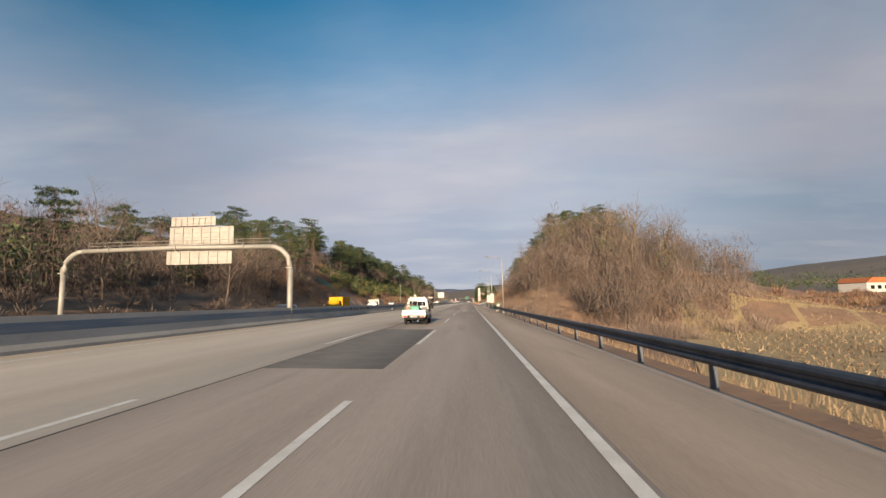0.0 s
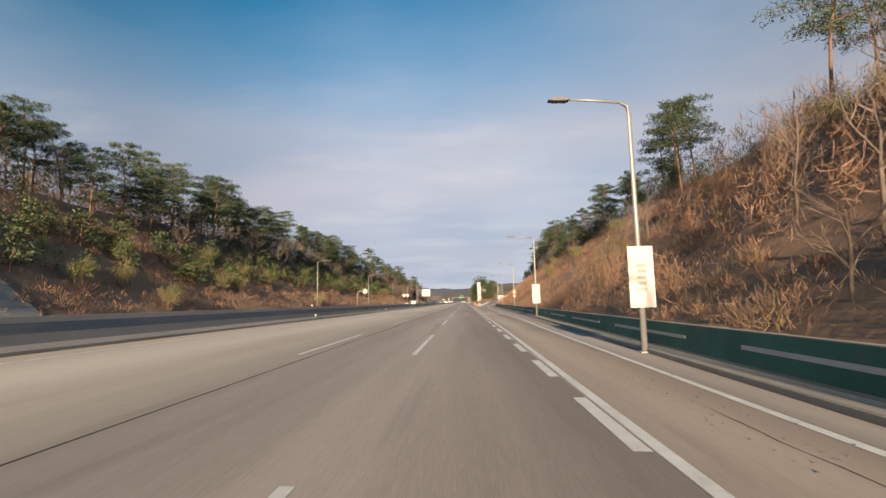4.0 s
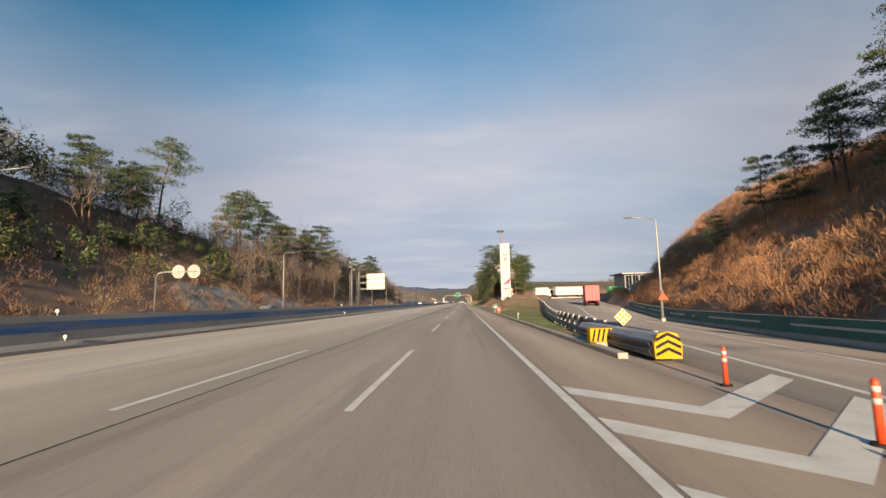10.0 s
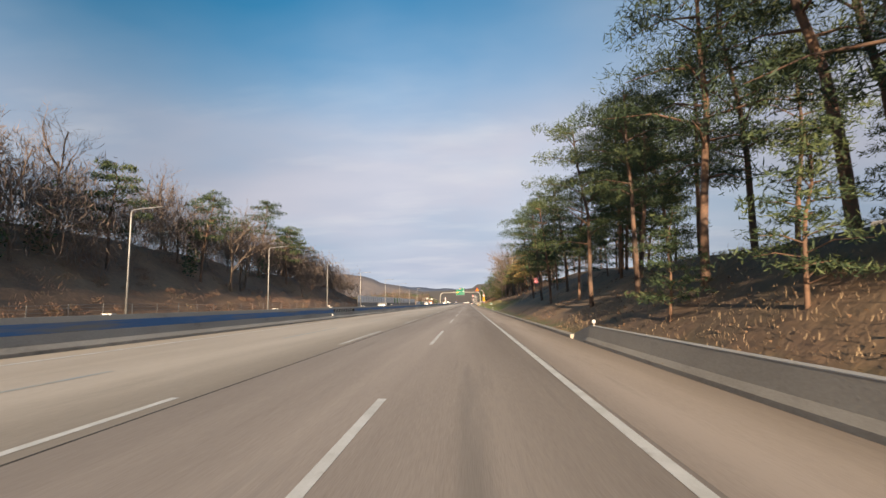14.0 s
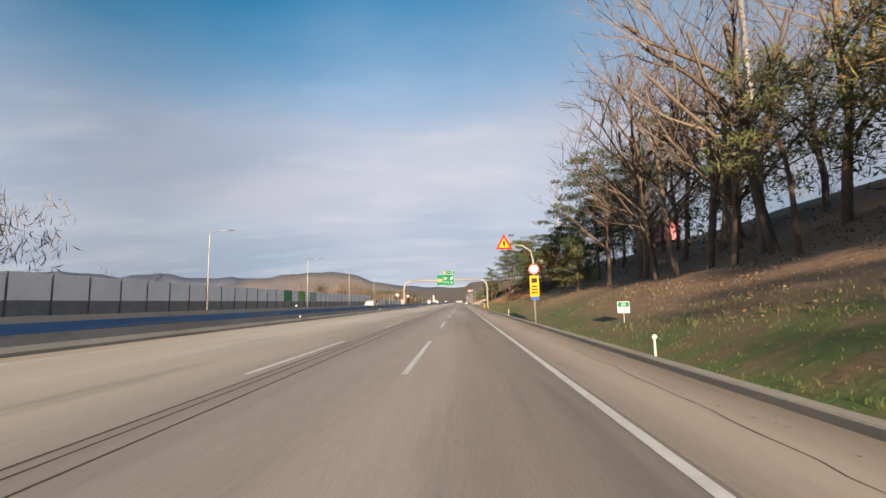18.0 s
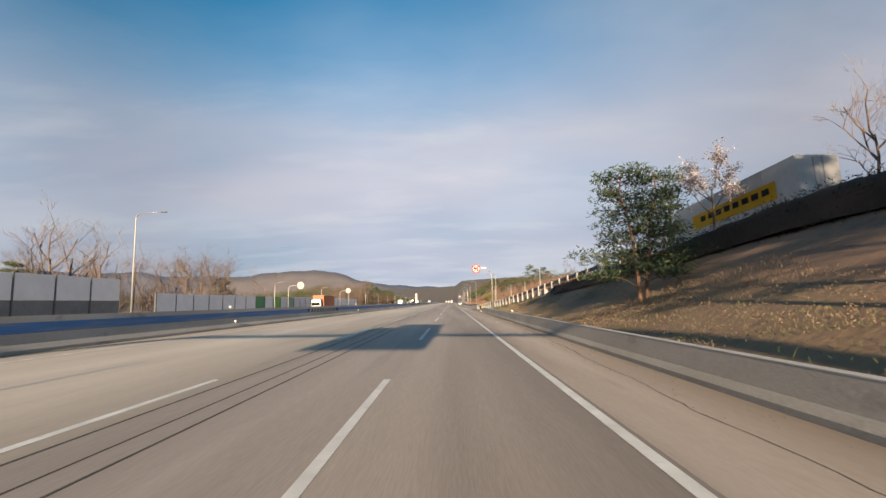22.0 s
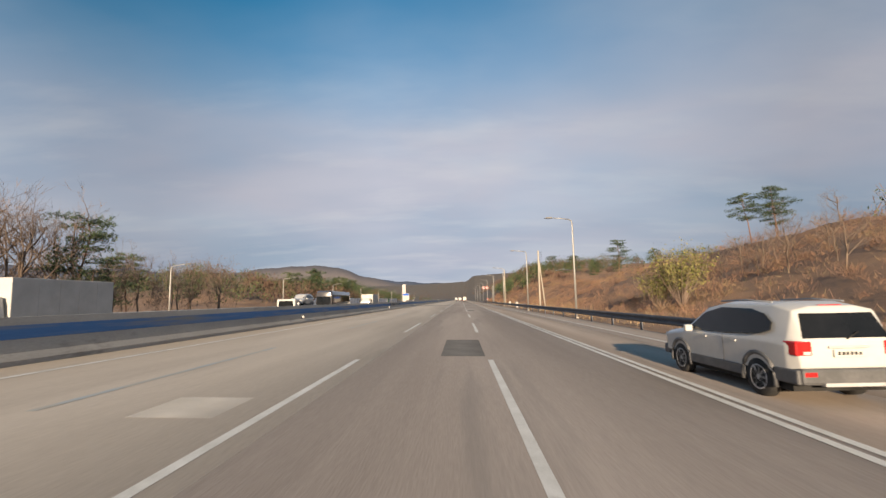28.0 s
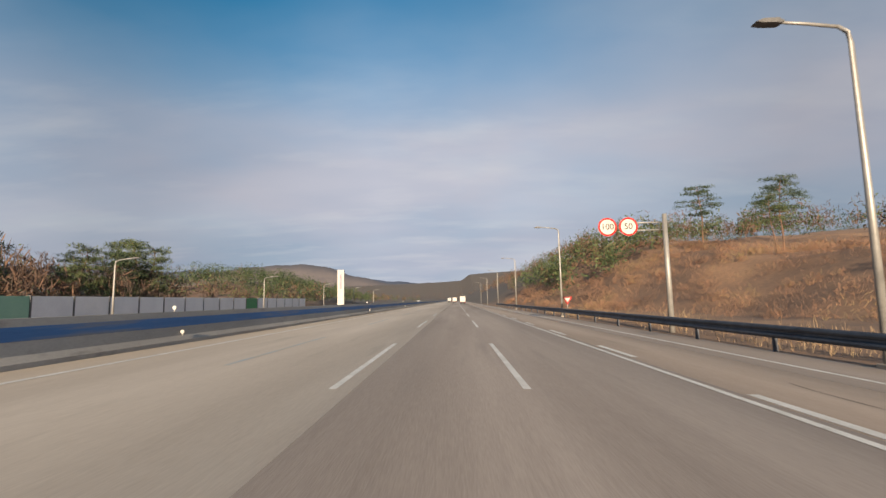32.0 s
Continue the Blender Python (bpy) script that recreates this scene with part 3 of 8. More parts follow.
def ground_sheet():
    xs = np.unique(np.concatenate([-np.geomspace(110, 2600, 26), np.arange(-110, -38, 2.5), [-36.6, -35.5, -35.3, -34.2, -27, -16.4, -16.2, -8, 0, 2.5, 2.7, 3.1, 3.5, 4, 4.5], np.arange(5, 62, 1.6), np.arange(62, 112, 4), np.geomspace(112, 2600, 26)]))
    ys = np.unique(np.concatenate([np.linspace(-300, -40, 10), np.arange(-40, 1240, 5), np.geomspace(1240, 4200, 46)]))
    gx, gy = np.meshgrid(xs, ys)
    gz = land(gx, gy)
    ix = np.arange(len(xs) * len(ys)).reshape(len(ys), len(xs))
    faces = np.stack([ix[:-1, :-1], ix[:-1, 1:], ix[1:, 1:], ix[1:, :-1]], -1).reshape(-1, 4)
    ob = raw("ground", np.stack([gx, gy, gz], -1).reshape(-1, 3), faces, M["ground"], smooth=True)
    lawn = np.zeros(gx.shape)
    near = np.clip((np.interp(gy, [500, 540, 580, 620, 645, 662, 690], [12.5, 9.5, 8.0, 6.5, 7.5, 12.0, 10.0]) + 1.2 * np.sin(gy * 0.21) - gx) / 2.5, 0, 1) * np.clip((gx - 3.0) / 0.4, 0, 1)
    band = np.interp(gy, [330, 345, 372, 392, 400, 520, 545, 560, 640, 690, 705, 750, 770, 812, 816], [0, 1, 1, 0.5, 0.12, 0.12, 1, 1, 0.9, 0.75, 0.2, 0.2, 1, 1, 0])
    lawn = near * band
    fringe = np.clip((4.6 - gx) / 0.8, 0, 1) * np.clip((gx - 3.0) / 0.3, 0, 1) * (((gy > 386) & (gy < 535)) | ((gy > 700) & (gy < 775)))
    lawn = np.maximum(lawn, 0.8 * fringe)
    at = ob.data.attributes.new("lawn", "FLOAT", "POINT")
    at.data.foreach_set("value", lawn.ravel().astype(np.float32))
    wood = np.clip((np.abs(gx) - 90) / 60, 0, 1)
    wood = np.maximum(wood, np.clip((gy - 1180) / 120, 0, 1))
    aw = ob.data.attributes.new("wooded", "FLOAT", "POINT")
    aw.data.foreach_set("value", wood.ravel().astype(np.float32))
    return tagged(ob, "brown leaf-littered slopes, lawn verges and distant wooded hills", "ground", kind="structure")


ground_sheet()


# ================= carriageways =================
def strip(name, xa, xb, y0, y1, z, mat, label, step=20.0, category="road", kind="structure", thick=0.3):
    ys = np.append(np.arange(y0, y1, step), y1)
    fa, fb = (xa if callable(xa) else lambda y: xa), (xb if callable(xb) else lambda y: xb)
    fz = z if callable(z) else lambda y: z
    v, f = [], []
    for i, y in enumerate(ys):
        a, b, c = float(fa(y)), float(fb(y)), float(fz(y))
        v += [(a, y, c + cross(a)), (b, y, c + cross(b)), (b, y, c + cross(b) - thick), (a, y, c + cross(a) - thick)]
        if i:
            p, q = 4 * i - 4, 4 * i
            f += [(p, p + 1, q + 1, q), (p + 1, p + 2, q + 2, q + 1), (p + 3, p, q, q + 3)]
    return tagged(raw(name, v, f, mat), label, category, kind=kind) if kind else raw(name, v, f, mat)


END = 1700.0


def paving_joint(y):
    """Line along which the asphalt meets the concrete."""
    return float(np.interp(y, [-60, 100, 250, 290, 410, 450, 760, 1000], [-6.85, -6.78, -6.52, -6.5, -6.85, -6.9, -6.8, -6.85]))


strip("road", paving_joint, 0.12, -60, END, 0.0, M["asphalt"], "grey-brown worn asphalt of the two slow lanes")
strip("hard_shoulder", 0.12, 2.75, -60, END, 0.0, M["asphalt_tan"], "paler tan asphalt of the hard shoulder")
strip("road_fast_lanes", BARRIER_X - 0.3, paving_joint, -60, END, 0.0, M["concrete_road"], "pale worn concrete of the two fast lanes")
strip("road_opposite", OPP_EDGE, BARRIER_X - 0.9, -60, END, 0.0, M["concrete_road"], "pale concrete of the opposite carriageway")
strip("shoulder", 2.75, 3.1, -60, 96, 0.0, M["asphalt"], "grey-brown asphalt shoulder edge")
strip("exit_road", 2.75, lambda y: side_wall_x(y) - 0.02, 96, 300, lambda y: 0.0, M["asphalt"], "grey asphalt of the exit lane", 8)
tagged(part("parking_lot", box(20.2, 110, 431.5, 486, 2.1, 2.42), M["asphalt"]), "grey asphalt parking of the rest area", "road", kind="structure")
strip("exit_ramp", lambda y: max(2.75, float(ramp_rail_x(y)) + 0.15), lambda y: side_wall_x(y) - 0.02, 300, 431, ramp_z, M["asphalt"], "grey asphalt ramp rising to the rest area", 6)
strip("gore_paving", 2.75, lambda y: max(2.76, float(ramp_rail_x(y)) + 0.14), 300, 336, 0.0, M["asphalt"], "paved nose between road and ramp", 4)
strip("return_ramp", lambda y: back_ramp_x(y), lambda y: back_ramp_x(y) + 5.6, 660, 812, back_ramp_z, M["asphalt"], "grey asphalt ramp coming down from the rest area", 6)
strip("merging_lane", 2.75, lambda y: np.interp(y, [812, 850, 880, 1060, 1160], [9.4, 6.6, 5.6, 5.4, 5.4]), 812, END, 0.0, M["asphalt"], "grey asphalt of the merging lane and shoulder", 8)

seam = strip("road_joint", lambda y: paving_joint(y) - 0.02, lambda y: paving_joint(y) + 0.025, -60, 880, 0.004, M["seam"], "dark tarred joint between the two pavings", thick=0.02)
for y0, y1, off, wide in ((525, 735, 0.0, 0.04), (560, 735, -0.42, 0.03)):
    strip("road_joint", lambda y: np.interp(y, [530, 605, 669, 702], [-6.26, -6.16, -5.85, -5.72]) + off, lambda y: np.interp(y, [530, 605, 669, 702], [-6.26, -6.16, -5.85, -5.72]) + off + wide, y0, y1, 0.005, M["seam"], "dark tarred joint between the two pavings", thick=0.02)
for xa, xb, y0, y1 in ((-6.85, -3.72, 12, 29), (-5.25, -3.68, 109, 119), (-6.85, -5.3, 423, 440), (-7.0, -6.3, 682, 694), (-7.2, -6.6, 672, 677), (-5.0, -3.7, 909, 914.6), (-3.5, -2.55, 962, 967.5), (-14.0, -2.0, 1016, 1021)):
    strip("road_patch", xa, xb, y0, y1, 0.004, M["patch"], "darker rectangular asphalt repair patch", thick=0.02)
strip("road_patch", -9.15, -7.9, 901.6, 903.0, 0.004, M["patch_pale"], "pale rectangular concrete repair patch", thick=0.02)


# ---- painted lines ----
def paint(name, verts, faces):
    return raw(name, [(x, y, z + cross(x)) for x, y, z in verts], faces, M["paint_white"], lines)


lines = thing("road_markings", (0, 0, 0), "white painted lane lines, dashes, arrows and hatching", "road marking", kind="structure")
FAR_END = 8.2                       # a dash ends here, and every 20 m


def bar(name, x, y0, y1, w=0.15, z=0.006, mat="paint_white", parent=lines, tilt=0.0, flat=0):
    fx = x if callable(x) else lambda y: x
    fz = z if callable(z) else lambda y: z
    n = max(1, int((y1 - y0) / 8))
    v, f = [], []
    for i in range(n + 1):
        y = y0 + (y1 - y0) * i / n
        a, b = float(fx(y)) - w / 2, float(fx(y)) + w / 2
        v += [(a, y, float(fz(y)) + cross(a + tilt) - cross(tilt) * flat), (b, y, float(fz(y)) + cross(b + tilt) - cross(tilt) * flat)]
        if i:
            f.append((2 * i - 2, 2 * i - 1, 2 * i + 1, 2 * i))
    return raw(name, v, f, M[mat], parent)


dash = bar("lane_dash", 0.0, -9.3, 0.0, flat=1)
dash.location = (-3.6, FAR_END, cross(-3.6))
for k in range(-2, 70):
    for x, off in ((-3.6, 0.0), (-7.25, -0.1)):
        if k == 0 and x == -3.6:
            continue
        d = new("lane_dash", dash.data)
        d.parent = lines
        d.location = (x, FAR_END + 20 * k + off, cross(x))
for k in range(12, 70):
    d = new("bus_lane_dash", dash.data)
    if k == 12:
        bus = dash.data.copy()
        bus.materials[0] = M["paint_blue"]
    d.data = bus
    d.parent = lines
    d.location = (-10.8, FAR_END + 20 * k + 3, cross(-10.8))
bar("edge_line", lambda y: LEFT_EDGE + float(np.interp(y, [CLOSE_A, CLOSE_B], [0.0, CLOSE_D])), -60, END, 0.18)
bar("edge_line", lambda y: np.interp(y, [-60, 100, 150, 215], [-0.04, -0.04, 0.40, 0.46]), -60, 216, 0.18)
bar("edge_line", lambda y: np.interp(y, [247, 258, 300], [0.36, 0.0, -0.05]), 247, 840, 0.18)
paint("gore_tip", [(0.30, 246.6, 0.0075), (0.66, 246.6, 0.0075), (0.70, 249.6, 0.0075), (0.22, 249.6, 0.0075)], [(0, 1, 2, 3)])
bar("double_line", -0.12, 838, END, 0.15)
bar("double_line", 0.14, 838, 985, 0.15)
for k in range(12):
    bar("wide_dash", 0.28, 990 + 9 * k, 993.5 + 9 * k, 0.2)
bar("edge_line", lambda y: np.interp(y, [812, 850, 880, END], [5.8, 4.4, 3.6, 3.5]), 812, END, 0.15)
for k in range(24):                      # short wide dashes before the exit
    y = 118.7 + 5.33 * k
    bar("wide_dash", lambda u: np.interp(u, [110, 150, 215], [-0.05, 0.02, 0.08]), y, y + 3.0, 0.22)
bar("exit_line", lambda y: ramp_left(y), 215, 300, 0.2)
bar("exit_line", lambda y: ramp_left(y), 300, 400, 0.2, lambda y: ramp_z(y) + 0.006)
bar("exit_edge_line", lambda y: exit_edge(y), 112, 300, 0.18)
bar("exit_edge_line", lambda y: exit_edge(y), 300, 400, 0.18, lambda y: ramp_z(y) + 0.006)
for k in range(80):                      # slow-down ticks on both sides of the exit lane
    y = 184.03 + 1.36 * k
    left = float(ramp_left(y)) + 0.2
    paint("tick", [(left, y, 0.007), (left + 0.6, y + 0.55, 0.007), (left + 0.6, y + 0.95, 0.007), (left, y + 0.4, 0.007)], [(0, 1, 2, 3)])
    right = float(exit_edge(y)) - 0.15
    paint("tick", [(right - 0.6, y + 0.55, 0.007), (right, y, 0.007), (right, y + 0.4, 0.007), (right - 0.6, y + 0.95, 0.007)], [(0, 1, 2, 3)])
for k in range(-15, 15):                 # chevrons between the parting lines
    y = 286.42 + 2.48 * k
    a, b = 0.1, float(ramp_left(y + 1)) - 0.1
    if b - a < 0.35 or y > 321:
        continue
    m_ = a + (b - a) * 0.36
    w = 0.8
    paint("chevron", [(a, y + 0.95 * (m_ - a), 0.007), (m_, y, 0.007), (m_, y + w, 0.007), (a, y + w + 0.95 * (m_ - a), 0.007), (b, y + 1.08 * (b - m_), 0.007), (b, y + w + 1.08 * (b - m_), 0.007)], [(0, 1, 2, 3), (1, 4, 5, 2)])
for k in range(14):                      # hatching where the ramp joins
    y = 806 + 2.5 * k
    b = float(np.interp(y, [806, 813, 818, 842], [2.0, 5.4, 4.9, 0.6]))
    if b < 0.8:
        continue
    m_ = b * 0.7
    paint("hatch", [(0.15, y + 1.6, 0.007), (m_, y, 0.007), (m_, y + 0.7, 0.007), (0.15, y + 2.3, 0.007), (b, y + 1.0, 0.007), (b, y + 1.7, 0.007)], [(0, 1, 2, 3), (1, 4, 5, 2)])
letters("rest_area_word", "휴게소", 2.0, M["paint_white"], lines, (-1.85, 87.4, cross(-1.85) + 0.008), (0, 1.2, 0), 0.002, width=2.6, tall=3.4)
paint("turn_arrow", [(-2.55, 90.3, 0.007), (-2.25, 90.3, 0.007), (-2.25, 94.3, 0.007), (-1.3, 94.6, 0.007), (-1.3, 95.4, 0.007), (-2.55, 95.2, 0.007)], [(0, 1, 2, 5), (2, 3, 4, 5)])
paint("turn_arrow", [(-1.3, 93.4, 0.007), (-0.5, 95.0, 0.007), (-1.3, 96.6, 0.007)], [(0, 1, 2)])
letters("exit_word", "휴게소", 2.0, M["paint_white"], lines, (2.15, 192.4, cross(2.15) + 0.008), (0, 1.2, 0), 0.002, width=2.4, tall=3.0)
for j in range(5):                       # worn word, no longer legible
    x0 = 1.15 + 0.42 * j
    paint("worn_letter", [(x0, 187.3 + 0.3 * (j % 2), 0.007), (x0 + 0.16, 187.3 + 0.3 * (j % 2), 0.007), (x0 + 0.16, 189.3, 0.007), (x0, 189.3, 0.007)], [(0, 1, 2, 3)])
paint("exit_arrow", [(2.3, 195.9, 0.007), (2.5, 195.9, 0.007), (2.25, 200.2, 0.007), (2.05, 200.2, 0.007)], [(0, 1, 2, 3)])
paint("exit_arrow", [(1.75, 199.6, 0.007), (2.6, 200.2, 0.007), (2.1, 202.4, 0.007)], [(0, 1, 2)])
bar("shoulder_box", 1.5, 735.8, 737.7, 0.12)
bar("shoulder_box", 2.6, 735.8, 737.7, 0.12)
paint("shoulder_box", [(1.5, 735.7, 0.006), (2.6, 735.7, 0.006), (2.6, 735.9, 0.006), (1.5, 735.9, 0.006)], [(0, 1, 2, 3)])
paint("shoulder_box", [(1.5, 737.6, 0.006), (2.6, 737.6, 0.006), (2.6, 737.8, 0.006), (1.5, 737.8, 0.006)], [(0, 1, 2, 3)])


# ---- kerbs, walls and rails ----
def wall_run(name, profile, pts, mat, label, category="barrier"):
    return tagged(part(name, sweep(profile, pts), mat), label, category, kind="structure")


def line_pts(fx, y0, y1, step=10.0, fz=-0.11):
    ys = list(np.arange(y0, y1, step)) + [y1]
    return [(float(fx(y)) if callable(fx) else fx, float(y), float(fz(y)) if callable(fz) else fz) for y in ys]


MZ = cross(BARRIER_X)


def closing(y):
    """How far the median stands nearer towards the end of the drive."""
    return float(np.interp(y, [CLOSE_A, CLOSE_B], [0.0, CLOSE_D]))


def median_x(y):
    return BARRIER_X + closing(y)


MED = [(0.0, -0.2), (0.0, 0.12), (-0.14, 0.30), (-0.28, 1.20), (-0.52, 1.20), (-0.66, 0.30), (-0.80, 0.12), (-0.80, -0.2)]
for a, b in ((-60, 116), (132.5, END)):
    wall_run("median_wall", MED, line_pts(median_x, a, b, 24, MZ), M["concrete_dark"], "long grey concrete median wall with a blue painted band")
BAND = [(-0.186, 0.64), (-0.178, 0.645), (-0.235, 0.99), (-0.245, 0.99)]
STRIPED = [(58, 68), (183, 192), (294, 306.5), (406, 417), (489, 498), (640, 652), (744, 756), (866, 876), (970, 981.8)]
prev = -60
for a, b in STRIPED + [(END, END)]:
    segs = [(prev, a)] if not prev < 116 < a else [(prev, 116), (132.5, a)]
    for u, w in segs:
        if w - u > 1:
            ob = part("blue_band", sweep(BAND, line_pts(median_x, u, w, 24, MZ)), M["barrier_slate" if w < 320 else "barrier_blue"])
            tagged(ob, "faded blue paint band along the median wall", "paint band", kind="structure")
    if a < END:
        panel = thing("stripe_board", (median_x((a + b) / 2), a, MZ), "black and white slanted warning stripes on the median wall", "warning stripes", "stripes on the wall")
        part("backing", sweep([(u + 0.004, w) for u, w in BAND], line_pts(0, 0, b - a, 24, 0.0)), M["black"], panel)
        k = 0.2
        while k + 1.2 < b - a:
            raw("white_stripe", [(-0.168, k, 0.655), (-0.168, k + 0.45, 0.655), (-0.226, k + 1.05, 0.98), (-0.226, k + 0.6, 0.98)], [(0, 1, 2, 3)], M["white"], panel)
            k += 1.0
    prev = b


def delineator(at, label="small white round reflector on a short stalk", h=0.35):
    e = thing("reflector", at, label, "reflector", "roadside reflectors")
    part("stalk", tube([(0, 0, 0), (0, 0, h)], 0.018, 6), M["white"], e)
    part("disc", disc(0.075, -0.02, 0.02, 0, h + 0.06, 14), M["white"], e)
    return e


refl = delineator((BARRIER_X - 0.05, -32, 0.28 + MZ), h=0.1)
for y in range(8, 1220, 40):
    for z in (0.28, 1.20):
        copy_thing(refl, pose(median_x(y) - (0.05 if z < 1 else 0.4), y, z + MZ))


def rail_profile(h, t=0.012):
    """The folded sheet of a guard rail, about h high, its face to the left."""
    s = h / 0.35
    face = [(0.00, 0.0), (-0.055, 0.03 * s), (-0.075, 0.075 * s), (-0.055, 0.12 * s), (-0.01, 0.15 * s), (-0.01, 0.20 * s), (-0.055, 0.23 * s), (-0.075, 0.275 * s), (-0.055, 0.32 * s), (0.0, 0.35 * s)]
    return face + [(u + t, w) for u, w in face[::-1]]


def guard_rail(fx, y0, y1, mat="rail_dark", label="dark grey steel guard rail on posts", fz=-0.11, beams=((0.46, 0.35),), post_mat="galvanised", every=4.0, group="guard rails", post="steel", faces=-1):
    x_of = fx if callable(fx) else (lambda y: fx)
    z_of = fz if callable(fz) else (lambda y: fz)
    e = thing("guard_rail", (0, 0, 0), label, "guard rail", group)
    n = max(1, round((y1 - y0) / every))
    for i in range(n):
        a, b = y0 + (y1 - y0) * i / n, y0 + (y1 - y0) * (i + 1) / n
        for bz, bh in beams:
            prof = rail_profile(bh)
            if faces > 0:
                prof = [(-u, w) for u, w in prof[::-1]]
            part("beam", sweep([(u, w + bz) for u, w in prof], [(float(x_of(a)), a, float(z_of(a))), (float(x_of(b)), b + 0.03, float(z_of(b)))]), M[mat], e)
        if post == "steel":
            x, z = float(x_of(a)), float(z_of(a))
            part("post", box(x + 0.02, x + 0.14, a - 0.06, a + 0.06, z - 0.25, z + beams[-1][0] + beams[-1][1] - 0.02, 0.008), M[post_mat], e)
        else:
            x, z = float(x_of(a)), float(z_of(a))
            part("post", slab([(a - 0.16, z - 0.3), (a + 0.16, z - 0.3), (a + 0.28, z + 0.84), (a - 0.28, z + 0.84)], x - 0.16, x - 0.02, "x"), M["pale_post"], e, "pale tapered concrete post")
            part("foot_beam", box(x - 0.04, x + 0.10, a + 0.16, b - 0.16, min(z, float(z_of(b))) - 0.1, z + 0.20, 0.01), M["pale_post"], e)
    return e


guard_rail(3.05, -22, 85, beams=((0.46, 0.36),), post_mat="rail_dark")
guard_rail(lambda y: np.interp(y, [812, 850, 880, 1300], [9.2, 6.4, 5.35, 5.25]), 822, 1150, beams=((0.40, 0.42),), every=5.0, post_mat="rail_dark")
guard_rail(BARRIER_X - 0.4, 116, 132.5, fz=MZ, beams=((0.30, 0.22), (0.56, 0.22), (0.84, 0.22)), label="dark three-beam removable rail closing the median gap", every=2.06)
guard_rail(3.0, 675.4, 688, "galvanised", "double-beam galvanised rail before the gantry leg", beams=((0.30, 0.32), (0.74, 0.32)), every=3.0)
guard_rail(lambda y: ramp_rail_x(y), 331, 430, "rail_dark", "dark guard rail on white concrete posts beside the ramp", fz=lambda y: ramp_z(y) - 0.1, beams=((0.42, 0.36),), every=2.4, post="concrete")
guard_rail(lambda y: back_ramp_x(y) - 0.35, 738, 806, "rail_dark", "dark guard rail on white concrete posts beside the return ramp", fz=lambda y: back_ramp_z(y) - 0.1, beams=((0.42, 0.36),), every=2.4, post="concrete")
guard_rail(lambda y: np.interp(y, [804, 812], [3.95, 3.9]), 794, 812, "rail_dark", "dark steel rail ending at the nose of the merging lane", beams=((0.42, 0.40),), every=3.0)
guard_rail(lambda y: np.interp(y, [318, 345], [3.7, 5.2]), 327, 338, "rail_dark", "short dark rail behind the crash cushion", beams=((0.40, 0.36),), every=2.7)

# green painted wall along the exit lane
GREEN = [(0.0, -0.2), (0.0, 0.10), (0.10, 0.22), (0.22, 1.02), (0.42, 1.02), (0.42, -0.2)]
wall_z = lambda y: ramp_z(y) + cross(float(side_wall_x(y))) - 0.01
gw = line_pts(side_wall_x, 85.5, 384, 6, wall_z)
wall_run("side_wall", GREEN, gw, M["concrete"], "concrete side wall of the exit lane painted dark green")
wall_run("green_band", [(0.119, 0.28), (0.103, 0.28), (0.211, 1.0), (0.227, 1.0)], line_pts(side_wall_x, 86, 382, 6, wall_z), M["barrier_green"], "dark green paint on the side wall", "paint band")
for y in np.arange(96, 372, 10.5):
    wall_run("pale_stripe", [(0.160, 0.60), (0.145, 0.60), (0.160, 0.70), (0.175, 0.70)], line_pts(side_wall_x, y, y + 7.5, 2.5, wall_z), M["white"], "pale reflective stripe on the green wall", "paint band")
wall_run("kerb", [(0.0, -0.2), (0.0, 0.14), (0.03, 0.17), (0.32, 0.17), (0.32, -0.2)], [(2.76, 84.0, -0.6)] + line_pts(lambda y: side_wall_x(y) - 0.34, 88, 300, 6, wall_z), M["concrete"], "low concrete gutter kerb", "kerb")
# low wall and kerb beside the rest area bank
LOW = [(0.0, -0.2), (0.0, 0.12), (0.10, 0.26), (0.20, 0.72), (0.40, 0.72), (0.40, -0.2)]
KERB = [(0.0, -0.2), (0.0, 0.15), (0.03, 0.18), (0.30, 0.18), (0.30, -0.2)]
for a, b in ((386, 460), (694, 776)):
    wall_run("low_wall", LOW, [(2.75, a - 3.0, -0.6)] + line_pts(2.75, a, b, 12) + [(2.75, b + 3, -0.6)], M["concrete"], "low weathered concrete retaining wall with a sloped face", "wall")
for a, b in ((386, 460), (694, 776)):
    wall_run("wall_cap", [(0.19, 0.715), (0.19, 0.735), (0.41, 0.735), (0.41, 0.715)], line_pts(2.75, a, b, 12), M["white"], "pale top edge of the low wall", "wall cap")
for a, b in ((326, 383), (463, 691), (779, 812)):
    wall_run("kerb", KERB, line_pts(2.75, a, b, 12), M["concrete"], "weathered concrete kerb at the verge", "kerb")


# ================= trees and brush =================
rng = np.random.default_rng(7)


